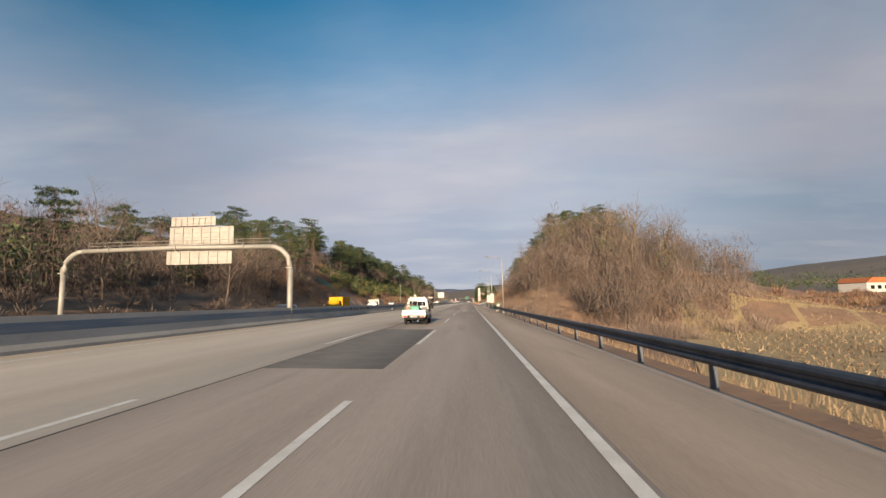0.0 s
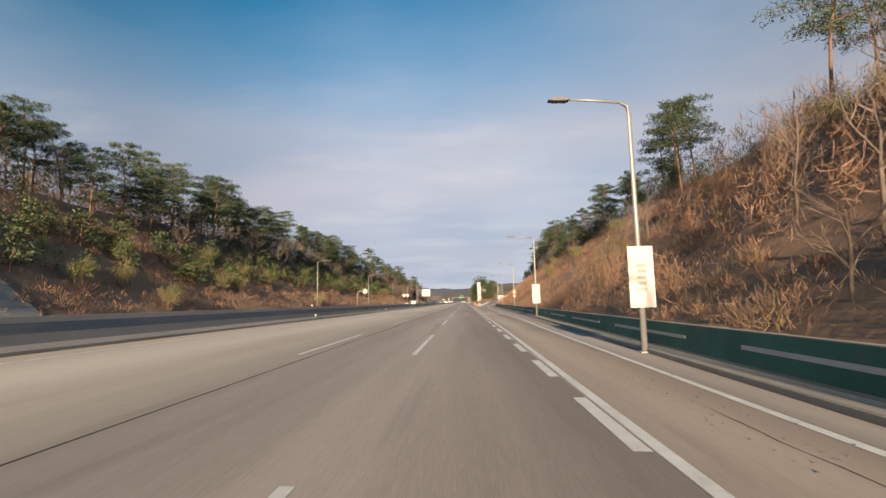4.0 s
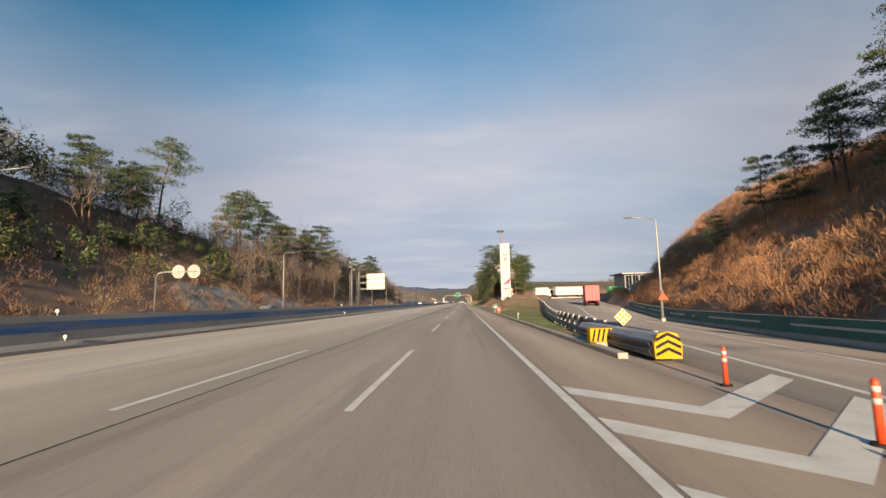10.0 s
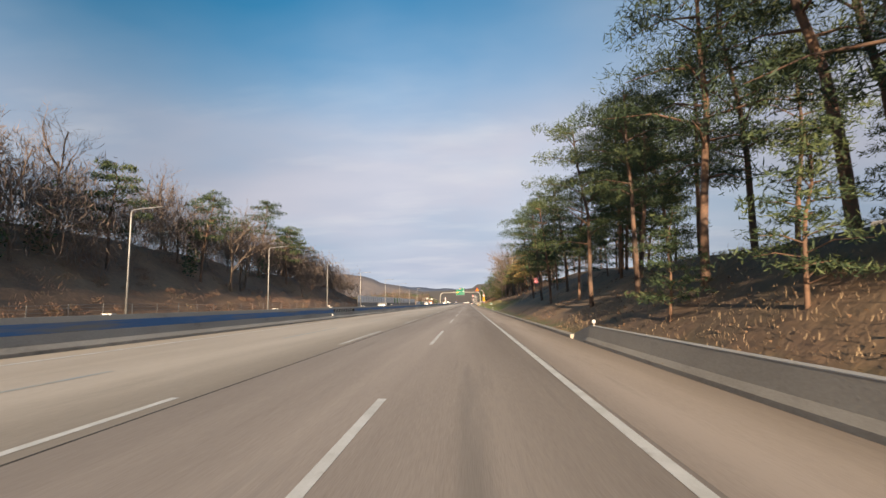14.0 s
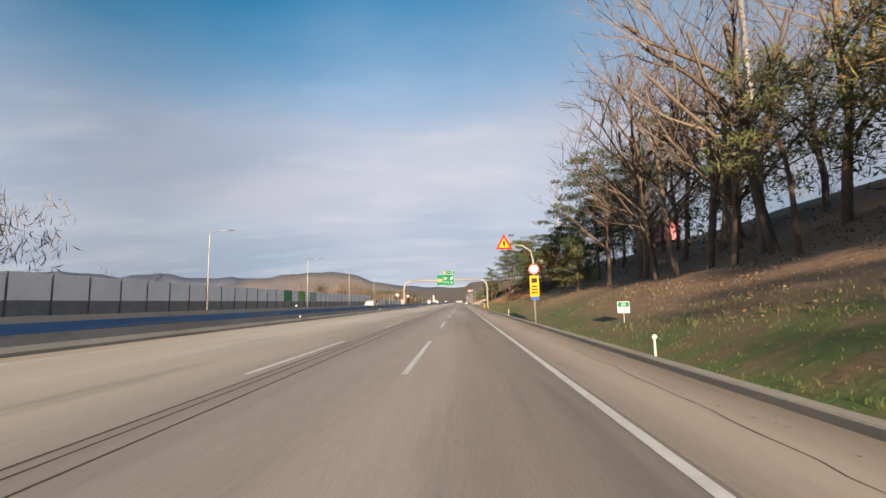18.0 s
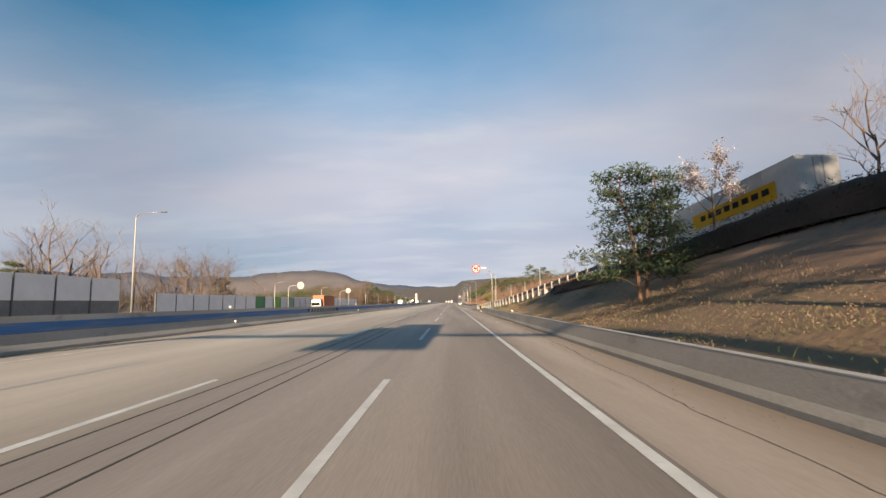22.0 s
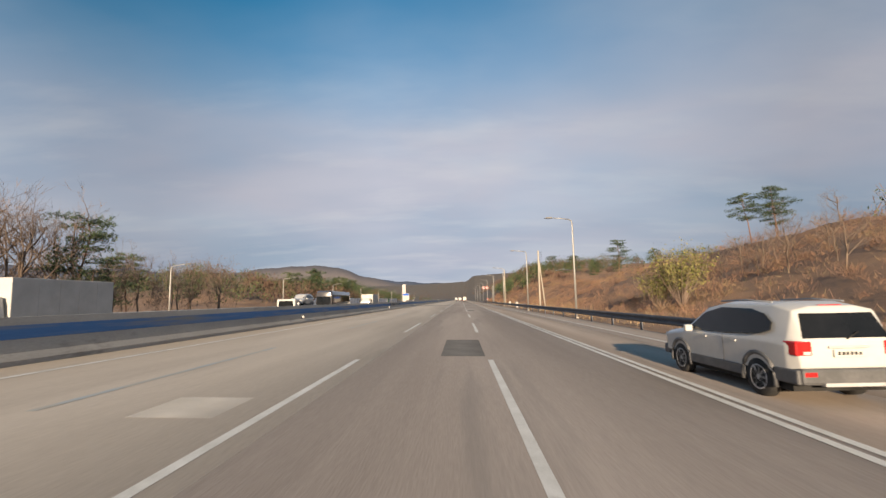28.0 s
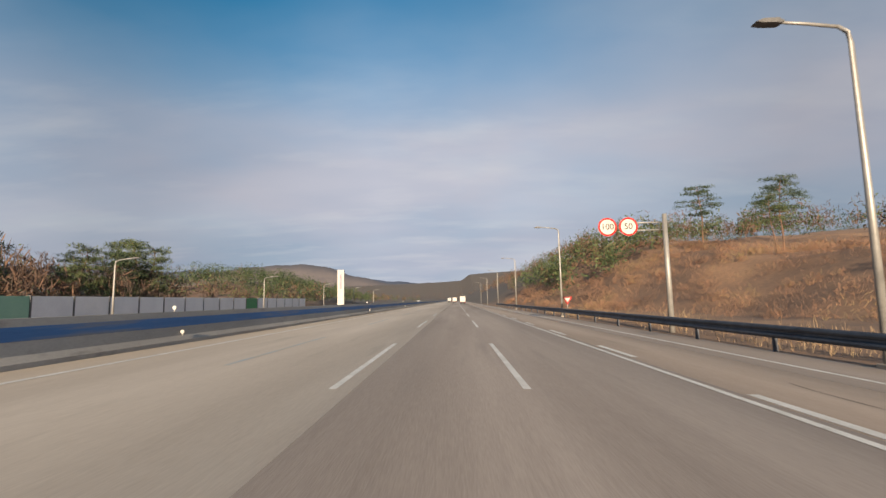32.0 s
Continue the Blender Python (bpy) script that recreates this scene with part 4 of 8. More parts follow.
def np_tube(pts, radii, sides):
    """Vertices and quads of a bent tapering stem."""
    pts = np.asarray(pts, float)
    radii = np.asarray(radii, float)
    d = np.gradient(pts, axis=0)
    d /= np.linalg.norm(d, axis=1, keepdims=True) + 1e-9
    ref = np.where(np.abs(d[:, 2:3]) > 0.9, np.array([[1.0, 0, 0]]), np.array([[0, 0, 1.0]]))
    a = np.cross(d, ref)
    a /= np.linalg.norm(a, axis=1, keepdims=True) + 1e-9
    b = np.cross(d, a)
    ang = np.arange(sides) * 2 * np.pi / sides
    v = pts[:, None] + radii[:, None, None] * (a[:, None] * np.cos(ang)[None, :, None] + b[:, None] * np.sin(ang)[None, :, None])
    n = len(pts)
    i, k = np.meshgrid(np.arange(n - 1), np.arange(sides), indexing="ij")
    f = np.stack([i * sides + k, i * sides + (k + 1) % sides, (i + 1) * sides + (k + 1) % sides, (i + 1) * sides + k], -1).reshape(-1, 4)
    return v.reshape(-1, 3), f


def gather(pieces):
    v, f, o = [], [], 0
    for a, b in pieces:
        v.append(a)
        f.append(b + o)
        o += len(a)
    return np.concatenate(v), np.concatenate(f)


def tufts(centres, size, r, flat=0.6, up=0.5, wide=0.28):
    """A small bent leaf of two triangles' area (one quad) at each centre, turned at random."""
    n = len(centres)
    u = r.normal(size=(n, 3))
    u[:, 2] *= flat
    u /= np.linalg.norm(u, axis=1, keepdims=True)
    w = r.normal(size=(n, 3))
    w = np.cross(u, w)
    w /= np.linalg.norm(w, axis=1, keepdims=True)
    s = size * r.uniform(0.6, 1.35, (n, 1))
    base = centres - u * s * 0.5
    v = np.stack([base, base + u * s * 0.55 + w * s * wide, base + u * s + np.array([[0, 0, up]]) * s * 0.2, base + u * s * 0.45 - w * s * wide], 1)
    f = np.arange(4 * n).reshape(n, 4)
    return v.reshape(-1, 3), f


def bend(r, height, lean, steps=7):
    t = np.linspace(0, 1, steps)
    a = r.uniform(0, 6.28)
    wig = np.cumsum(r.normal(0, 0.22, (steps, 2)), 0) * (height / 12)
    return np.stack([lean * height * t ** 1.4 * np.cos(a) + wig[:, 0] * t, lean * height * t ** 1.4 * np.sin(a) + wig[:, 1] * t, height * t - 0.3 * (t == 0)], -1)


def pine_mesh(seed, height=11.0, spread=3.0, start=0.45, tuft=0.40, limbs=15, per=52, wide=0.165, crook=1.0):
    """A winding trunk with level limbs, each carrying flat plates of needles with gaps between."""
    r = np.random.default_rng(seed)
    spine = bend(r, height, 0.08)
    spine[:, :2] += crook * 0.25 * np.sin(np.linspace(0, 5, 7) + r.uniform(0, 6))[:, None] * r.normal(0, 0.7, 2)[None, :] * np.linspace(0, 1, 7)[:, None]
    wood = [np_tube(spine, np.linspace(0.15, 0.045, 7) * (height / 11) ** 0.6, 8)]
    leaves = []
    for i in range(limbs):
        h = start + (1 - start) * (i + r.uniform(0, 0.8)) / limbs
        p = np.array([np.interp(h, np.linspace(0, 1, 7), spine[:, k]) for k in range(3)])
        f = (h - start) / (1 - start)
        prof = 0.35 + 0.75 * math.sin(math.pi * min(1.0, 0.18 + 0.85 * f)) if start > 0.25 else 1.05 - 0.8 * f
        a = i * 2.4 + r.uniform(-0.6, 0.6)
        L = spread * prof * r.uniform(0.6, 1.1)
        tip = p + np.array([math.cos(a) * L, math.sin(a) * L, L * r.uniform(0.0, 0.28)])
        mid = (p + tip) / 2 + np.array([r.normal(0, 0.1), r.normal(0, 0.1), 0.10 * L])
        wood.append(np_tube([p, mid, tip], [0.05 * height / 11, 0.032, 0.014], 4))
        for q, k, size in ((tip, 1.0, 1.0), (mid * 0.35 + tip * 0.65 + r.normal(0, 0.22 * spread, 3) * (1, 1, 0.12), 0.8, 0.85), (mid + r.normal(0, 0.2 * spread, 3) * (1, 1, 0.15), 0.6, 0.7)):
            n = int(per * k)
            ang, rad = r.uniform(0, 6.28, n), np.sqrt(r.uniform(0, 1, n))
            R = spread * 0.36 * size * (0.6 + 0.5 * prof)
            c = np.stack([np.cos(ang) * rad * R, np.sin(ang) * rad * R, r.normal(0, 0.10, n) * spread * 0.5 + 0.16 * R * (1 - rad ** 2)], -1) + q
            leaves.append(tufts(c, tuft, r, 0.85, 0.9, wide))
    return gather(wood), gather(leaves)


def ribbon(pts, width, r):
    pts = np.asarray(pts)
    side = r.normal(size=3)
    side /= np.linalg.norm(side)
    w = np.linspace(width, width * 0.3, len(pts))[:, None] * side
    v = np.stack([pts - w, pts + w], 1).reshape(-1, 3)
    k = np.arange(len(pts) - 1)[:, None] * 2
    return v, k + np.array([[0, 1, 3, 2]])


def bare_mesh(seed, height=9.0, spread=0.55, levels=5, kids=4):
    r = np.random.default_rng(seed)
    wood, fine = [], []

    def grow(p, d, length, rad, lev):
        steps = 4 if lev < 3 else 2 if lev == 3 else 1
        pts = [p]
        q, dd = p.copy(), d.copy()
        for _ in range(steps):
            dd = dd + r.normal(0, 0.13, 3) + np.array([0, 0, 0.07])
            dd /= np.linalg.norm(dd)
            q = q + dd * length / steps
            pts.append(q.copy())
        if lev <= 1:
            wood.append(np_tube(pts, np.linspace(rad, rad * 0.55, steps + 1), 6 if lev == 0 else 4))
        else:
            fine.append(np_tube(pts, np.linspace(max(rad, 0.02), 0.008, steps + 1), 3) if lev == 2 else ribbon(pts, 0.016 if lev == 3 else 0.011, r))
        if lev < levels - 1:
            n = kids + (2 if lev == 0 else 0)
            for k in range(n):
                t = r.uniform(0.35 if lev else 0.3, 1.0)
                j = min(int(t * steps), steps - 1)
                at = pts[j] + (pts[j + 1] - pts[j]) * (t * steps - j)
                side = r.normal(size=3)
                side -= dd * side.dot(dd)
                side /= np.linalg.norm(side) + 1e-9
                nd = dd * r.uniform(0.55, 0.9) + side * spread * r.uniform(0.7, 1.25)
                nd[2] = abs(nd[2]) * 0.8 + 0.15
                nd /= np.linalg.norm(nd)
                grow(at, nd, length * r.uniform(0.42, 0.66) * (1.15 if lev >= 2 else 1), rad * 0.5, lev + 1)

    grow(np.array([0, 0, -0.3]), np.array([r.normal(0, 0.05), r.normal(0, 0.05), 1.0]), height * 0.62, height * 0.014, 0)
    return gather(wood), gather(fine)


def shrub_mesh(seed, height=2.2, stems=26, tuft=0.0, mat_tufts=0):
    """Many thin stems that fan out from one root."""
    r = np.random.default_rng(seed)
    out, ends = [], []
    for _ in range(stems):
        a, s = r.uniform(0, 6.28), r.uniform(0.1, 0.75)
        h = height * r.uniform(0.55, 1.0)
        tip = np.array([math.cos(a) * s * h * 0.8, math.sin(a) * s * h * 0.8, h])
        mid = tip * 0.5 + np.array([math.cos(a), math.sin(a), 0]) * 0.06 * h
        out.append(np_tube([np.array([0, 0, -0.15]), mid, tip], [0.018, 0.013, 0.004], 3))
        for _k in range(4):
            b = mid + (tip - mid) * r.uniform(0, 0.8)
            e = b + np.array([r.normal(0, 0.28), r.normal(0, 0.28), r.uniform(0.15, 0.5)]) * h * 0.45
            out.append(np_tube([b, (b + e) / 2, e], [0.009, 0.007, 0.003], 3))
            ends += [b, e, (b + e) / 2]
    crown = None
    if tuft:
        ends = np.array(ends)
        c = ends[r.integers(0, len(ends), mat_tufts)] + r.normal(0, 0.13 * height * 0.5, (mat_tufts, 3))
        c[:, 2] = np.abs(c[:, 2])
        crown = tufts(c, tuft, r)
    return gather(out), crown


def tree_kind(name, label, category, group, trunk, crown, trunk_mat, crown_mat, part_names=("trunk", "crown")):
    """The pattern tree, parked at its first place by the caller."""
    e = thing(name, (0, 0, 0), label, category, group)
    raw(part_names[0], *trunk, M[trunk_mat], e, smooth=True)
    raw(part_names[1], *crown, M[crown_mat], e)
    return e


class Wood:
    """Copies of a few pattern trees set out on the land."""

    def __init__(self, kinds):
        self.kinds, self.used = kinds, [False] * len(kinds)

    def at(self, x, y, scale=1.0, which=None, z=None):
        i = int(rng.integers(0, len(self.kinds))) if which is None else which
        h = float(land(x, y)) if z is None else z
        m = pose(x, y, h, rng.normal(0, 2.0), rng.normal(0, 2.0), rng.uniform(0, 360))
        s = scale * rng.uniform(0.88, 1.14)
        if not self.used[i]:
            self.used[i] = True
            self.kinds[i].matrix_basis = m @ Matrix.Scale(s, 4)
            return
        e = copy_thing(self.kinds[i], m)
        e.scale = (s, s, s)

    def spread(self, n, xr, yr, scale=1.0, keep=None, gap=2.2, which=None):
        placed, tries = [], 0
        while len(placed) < n and tries < n * 12:
            tries += 1
            x, y = rng.uniform(*xr), rng.uniform(*yr)
            if keep and not keep(x, y):
                continue
            if any((x - a) ** 2 + (y - b) ** 2 < gap * gap for a, b in placed[-60:]):
                continue
            placed.append((x, y))
            self.at(x, y, scale, which)


pines = Wood([tree_kind("pine_tree", lab, "tree", "pines on the slopes", *pine_mesh(s, h, sp, st, 0.42, 19, 84, 0.085), "bark_pine", "needles")
              for s, h, sp, st, lab in ((11, 11.0, 3.0, 0.42, "dark green pine with a bare reddish trunk and layered crown"), (12, 12.5, 3.2, 0.52, "tall green pine with a high flat-topped crown"),
                                        (13, 9.5, 2.7, 0.36, "green pine with a crooked trunk and tufted crown"), (14, 10.5, 2.6, 0.30, "dark green bushy pine branching low on the trunk"))])
full_pines = Wood([tree_kind("pine_tree", lab, "tree", "full pines by the road", *pine_mesh(s, h, sp, 0.10, 0.38, 26, 64, 0.085), "bark_pine", m)
                   for s, h, sp, m, lab in ((21, 8.0, 3.0, "needles", "dense dark green pine clothed down to the ground"), (22, 7.0, 2.6, "needles_rust", "full pine with browning rust-tinged needles"))])
rust_pines = Wood([tree_kind("pine_tree", "pine with olive and rust-brown needles on a thin trunk", "tree", "rusty pines on the bank", *pine_mesh(s, h, 2.7, 0.36, 0.36, 18, 84, 0.08), "bark_pine", "needles_rust") for s, h in ((31, 9.0), (32, 8.0))])
near_pines = Wood([tree_kind("pine_tree", lab, "tree", "tall pines above the low wall", *pine_mesh(s, 13.0, 3.3, st, 0.32, 20, 190, 0.065, 2.6), "bark_pine", "needles")
                   for s, st, lab in ((33, 0.40, "tall pine with a winding reddish trunk and level plates of needles"), (34, 0.28, "tall crooked pine with an open layered crown"))])
bare = Wood([tree_kind("bare_tree", lab, "tree", "leafless trees", *bare_mesh(s, h, sp), "bark", "twigs", ("trunk", "bare_crown"))
             for s, h, sp, lab in ((41, 9.5, 0.6, "leafless brown tree with fine upright twigs"), (42, 8.5, 0.75, "leafless spreading tree with many thin branches"), (43, 11.0, 0.5, "tall leafless tree with pale grey-brown branches"))])
saplings = Wood([tree_kind("young_pine", "bushy young green pine low on the slope", "tree", "young pines", *pine_mesh(s, 3.4, 1.6, 0.08, 0.36, 14, 16, 0.16), "bark_pine", "needles") for s in (51, 52)])
sh1 = shrub_mesh(61, 3.2, 44, 0.12, 2600)
willows = Wood([tree_kind("budding_bush", "yellow-green bush just coming into leaf", "bush", "budding bushes", *sh1, "twigs", "young_leaf", ("stem_clump", "foliage"))])
bl = bare_mesh(71, 6.5, 0.8)
blr = np.random.default_rng(72)
bc = bl[1][0][blr.integers(0, len(bl[1][0]), 3200)] + blr.normal(0, 0.10, (3200, 3))
cherries = Wood([tree_kind("cherry_tree", "cherry tree in pale pink blossom", "tree", "cherry trees", bl[0], gather([tufts(bc, 0.15, blr), bl[1]]), "bark", "blossom", ("trunk", "blossom"))])

# hillside beyond the opposite carriageway
bare.spread(24, (-56, -37.5), (14, 112), 1.1, gap=2.4)
pines.spread(16, (-72, -40), (22, 125), 1.1, gap=3.4)
pines.spread(66, (-68, -51), (104, 405), 1.1, gap=2.6)
bare.spread(26, (-62, -47), (115, 400), 0.9, gap=3.0)
saplings.spread(60, (-56, -42), (160, 402), 1.15, gap=1.8)
willows.spread(16, (-48, -37.5), (95, 330), 1.0, gap=4)
bare.spread(22, (-50, -38.5), (392, 470), 1.05, gap=2.2)
pines.spread(16, (-66, -44), (395, 500), 1.35, gap=3.4)
bare.spread(18, (-58, -41), (440, 530), 1.4, gap=2.4)
bare.spread(12, (-56, -39), (515, 612), 1.1, gap=2.8)
pines.spread(8, (-60, -41), (500, 610), 1.2, gap=4)
# behind the noise wall and further on
bare.spread(8, (-62, -42), (612, 650), 0.7)
bare.spread(28, (-62, -40), (726, 800), 1.25)
pines.spread(3, (-60, -44), (735, 810), 0.7)
bare.spread(22, (-66, -44), (905, 985), 1.05)
pines.spread(3, (-62, -46), (915, 990), 0.8)
full_pines.spread(5, (-67, -56), (1082, 1096), 1.05, which=0)
bare.spread(8, (-64, -52), (1094, 1110), 0.9)
bare.spread(8, (-80, -46), (1000, 1120), 0.8)
# cut slope on the near side
bare.spread(34, (7.0, 30), (46, 104), 0.95, gap=2.0, keep=lambda x, y: x < 18 + (y - 46) * 0.4 and (y > 66 or x > 13))
pines.at(12.6, 127, 0.48, 0)
pines.at(16.0, 132, 0.45, 2)
pines.spread(7, (20, 32), (98, 121), 0.9, gap=3)
bare.spread(26, (7, 25), (96, 172), 0.5, gap=1.6)
pines.spread(30, (23.5, 42), (140, 318), 0.92, gap=2.8)
for x, y, s in ((27, 366, 0.5), (29, 360, 0.65), (28, 354, 0.7), (31, 352, 0.8), (33, 349, 0.85), (36, 347, 0.9), (34, 357, 0.8), (28.5, 344, 0.6), (29, 341, 0.75), (31, 338, 0.8), (30, 333, 0.85), (33, 330, 0.8), (32, 325, 0.95), (34, 320, 0.9), (32, 316, 1.0), (35, 312, 1.0), (33, 306, 1.05)):
    pines.at(x, y, s, 3 if s < 0.9 else 0)
bare.spread(9, (24, 40), (165, 330), 0.65, gap=3)
willows.spread(8, (12, 24), (125, 260), 0.8, gap=4)
# bank by the rest area
full_pines.spread(10, (8.0, 15), (438, 448), 1.1, gap=1.8, which=0)
full_pines.spread(3, (7.5, 10), (434, 442), 0.7, gap=1.6, which=1)
full_pines.at(5.6, 451, 0.5, 0)
full_pines.at(7.4, 446.5, 0.55, 0)
full_pines.at(5.0, 457, 0.5, 0)
cherries.at(10.4, 439.0, 1.55)
pines.at(15, 441, 0.85, 1)
for x, y, s in ((7.2, 449.5, 1.0), (9.2, 454, 1.05), (6.8, 458, 0.95), (6.4, 464, 0.9), (10.5, 461, 1.05), (5.9, 471, 0.85), (8.4, 469, 1.0), (12.5, 456, 1.1), (7.2, 480, 0.9), (9.8, 477, 1.0), (6.6, 490, 0.85), (9.2, 494, 0.95), (12.5, 470, 1.0), (13.2, 486, 1.0), (7.5, 502, 0.9), (10.5, 507, 0.95), (8.5, 517, 0.9)):
    near_pines.at(x, y, s)
full_pines.at(14.5, 456, 0.6, 0)
full_pines.at(17.0, 460, 0.7, 0)
pines.spread(8, (11, 19.5), (464, 545), 1.0, gap=3.0)
full_pines.spread(6, (10, 19), (470, 520), 0.75, gap=2.4, which=0)
for x, y, s in ((13.4, 551, 1.1), (12.6, 556.5, 1.12), (12.4, 561.5, 1.05), (12.2, 567, 1.0), (12.0, 573, 0.95), (11.6, 580, 1.0), (11.2, 587, 1.0)):
    rust_pines.at(x, y, s)
near_pines.at(14.5, 547.5, 0.85)
near_pines.at(15.5, 553, 0.85)
rust_pines.spread(7, (14, 24), (553, 588), 1.05, gap=2.6)
pines.spread(6, (15, 27), (540, 600), 0.95, gap=3)
bare.spread(20, (8.5, 19), (588, 611), 1.6, gap=1.8)
pines.spread(11, (9.5, 20), (613, 642), 0.95, gap=2.4)
full_pines.spread(5, (9, 13), (616, 640), 0.75, gap=2.2, which=1)
full_pines.at(9.8, 657.5, 0.88, 0)
for x, y, s in ((9.0, 688, 0.86), (12.3, 689, 0.92), (10.6, 681, 0.82), (6.4, 700, 0.70), (7.6, 702.5, 0.75), (10.8, 695, 0.8), (14.5, 683, 0.9), (13.0, 674, 0.8)):
    near_pines.at(x, y, s)
full_pines.at(12.6, 680, 0.75, 1)
full_pines.at(14.8, 676, 0.7, 1)
scrub_spots = ((8, 14), (636, 662))
bare.spread(10, (13, 20), (640, 668), 0.6, gap=2.0)
full_pines.at(16.5, 668, 0.7, 1)
full_pines.at(14.0, 664, 0.55, 1)
cherries.at(17, 676, 0.8)
bare.spread(12, (16, 26), (655, 690), 0.75, gap=2.4)
bare.spread(8, (8, 13), (664, 684), 0.42, gap=1.6)
pines.spread(9, (13.5, 23), (682, 700), 0.85, gap=2.2)
full_pines.at(6.6, 720, 0.80, 0)
full_pines.at(7.1, 720.6, 0.72, 0)
full_pines.at(9.6, 724, 0.55, 0)
cherries.at(13.0, 725, 0.85)
bare.at(21.3, 723.5, 0.85)
bare.at(23.2, 722, 0.8)
# ridge beside the merging lane
for x, y, s in ((54, 983, 0.95), (51, 986, 0.9), (57, 988, 0.85), (35, 1035, 0.55), (36.5, 1037, 0.5), (42, 1035, 0.85), (53, 1035, 0.6), (61, 1035, 0.55), (41, 1098, 0.8), (44, 1101, 0.9), (38, 1112, 0.8), (60, 1090, 0.7), (38, 935, 0.8), (62, 925, 0.8), (70, 930, 0.9)):
    pines.at(x, y, s, 1)
bare.spread(8, (40, 70), (850, 960), 0.7)
bare.spread(8, (22, 45), (940, 1010), 0.45)
willows.at(17.5, 943, 1.7)
willows.at(19, 946, 1.5)
willows.at(16.5, 946, 1.3)
bare.spread(12, (24, 36), (925, 950), 0.5)
bare.spread(14, (-53, -43), (918, 947), 1.3, gap=2.0)
full_pines.at(-46, 944.7, 1.3, 0)
# tall pines over the start of the cut
pines.at(20.3, 121, 1.2, 3)
pines.at(22.5, 122.5, 1.0, 0)


def brush_stuff(name, n, xr, yr, height, label, mat, width=0.03, blades=14, fan=0.55, keep=None, tufted=0.0, seed=1):
    """Dry stems, a fan of thin bent blades for each root."""
    r = np.random.default_rng(seed)
    x, y = r.uniform(*xr, n), r.uniform(*yr, n)
    if keep is not None:
        k = keep(x, y)
        x, y = x[k], y[k]
    n = len(x)
    z = land(x, y)
    root = np.stack([x, y, z - 0.05], -1)
    size = height * r.uniform(0.45, 1.15, n) * (0.75 + 0.35 * np.sin(x * 0.9 + y * 0.37))
    root = np.repeat(root, blades, 0)
    s = np.repeat(size, blades) * r.uniform(0.5, 1.1, n * blades)
    a = r.uniform(0, 2 * np.pi, n * blades)
    o = np.abs(r.normal(0, fan, n * blades))
    dirn = np.stack([np.cos(a) * o, np.sin(a) * o, np.ones_like(a)], -1)
    dirn /= np.linalg.norm(dirn, axis=1, keepdims=True)
    jit = r.normal(0, 0.30, (n * blades, 3)) * np.array([1, 1, 0]) + dirn * s[:, None] * r.uniform(0, 0.55, (n * blades, 1))
    mid = root + jit + dirn * s[:, None] * 0.55
    tip = mid + (dirn + r.normal(0, 0.35, (n * blades, 3))) * s[:, None] * 0.45
    side = np.stack([-np.sin(a + 0.7), np.cos(a + 0.7), np.zeros_like(a)], -1) * width
    v = np.stack([root + jit - side, root + jit + side, mid + side * 0.8, mid - side * 0.8, tip], 1).reshape(-1, 3)
    b = np.arange(n * blades)[:, None] * 5
    f = np.concatenate([b + [[0, 1, 2, 3]], b + [[3, 2, 4, 4]]])
    tri = np.concatenate([b + [[0, 1, 2]], b + [[0, 2, 3]], b + [[3, 2, 4]]])
    return tagged(raw(name, v, tri, M[mat]), label, "brush", kind="stuff")


def slope_right(x, y):
    return (x > side_wall_x(y) + 1.2) & (x < 36)


def scrub(name, n, xr, yr, size, per, wide, label, mat="brush", keep=None, seed=1, reach=0.5):
    """Leafless bushes grown together: low mounds of thin stems."""
    r = np.random.default_rng(seed)
    x, y = r.uniform(*xr, n), r.uniform(*yr, n)
    if keep is not None:
        k = keep(x, y)
        x, y = x[k], y[k]
    h = np.repeat(size * r.uniform(0.5, 1.25, len(x)) * (1 + 0.3 * np.sin(x * 0.7 + y * 0.31)), per)[:, None]
    c = np.repeat(np.stack([x, y, land(x, y) - 0.05], -1), per, 0)
    g = r.normal(size=c.shape)
    g[:, 2] = np.abs(g[:, 2]) * 0.9 + 0.1
    g /= np.linalg.norm(g, axis=1, keepdims=True)
    a = c + g * h * r.uniform(0.0, 0.6, h.shape) * np.array([[1.1, 1.1, 0.8]])
    u = g + np.array([[0, 0, 0.8]]) + r.normal(0, 0.35, g.shape)
    u /= np.linalg.norm(u, axis=1, keepdims=True)
    s = h * r.uniform(0.6, 1.3, h.shape) * reach
    w = np.cross(u, r.normal(size=u.shape))
    w *= wide / (np.linalg.norm(w, axis=1, keepdims=True) + 1e-9)
    v = np.stack([a - w * 0.6, a + w * 0.6, a + u * s * 0.6 + w, a + u * s], 1).reshape(-1, 3)
    return tagged(raw(name, v, np.arange(4 * len(a)).reshape(-1, 4), M[mat]), label, "brush", kind="stuff")


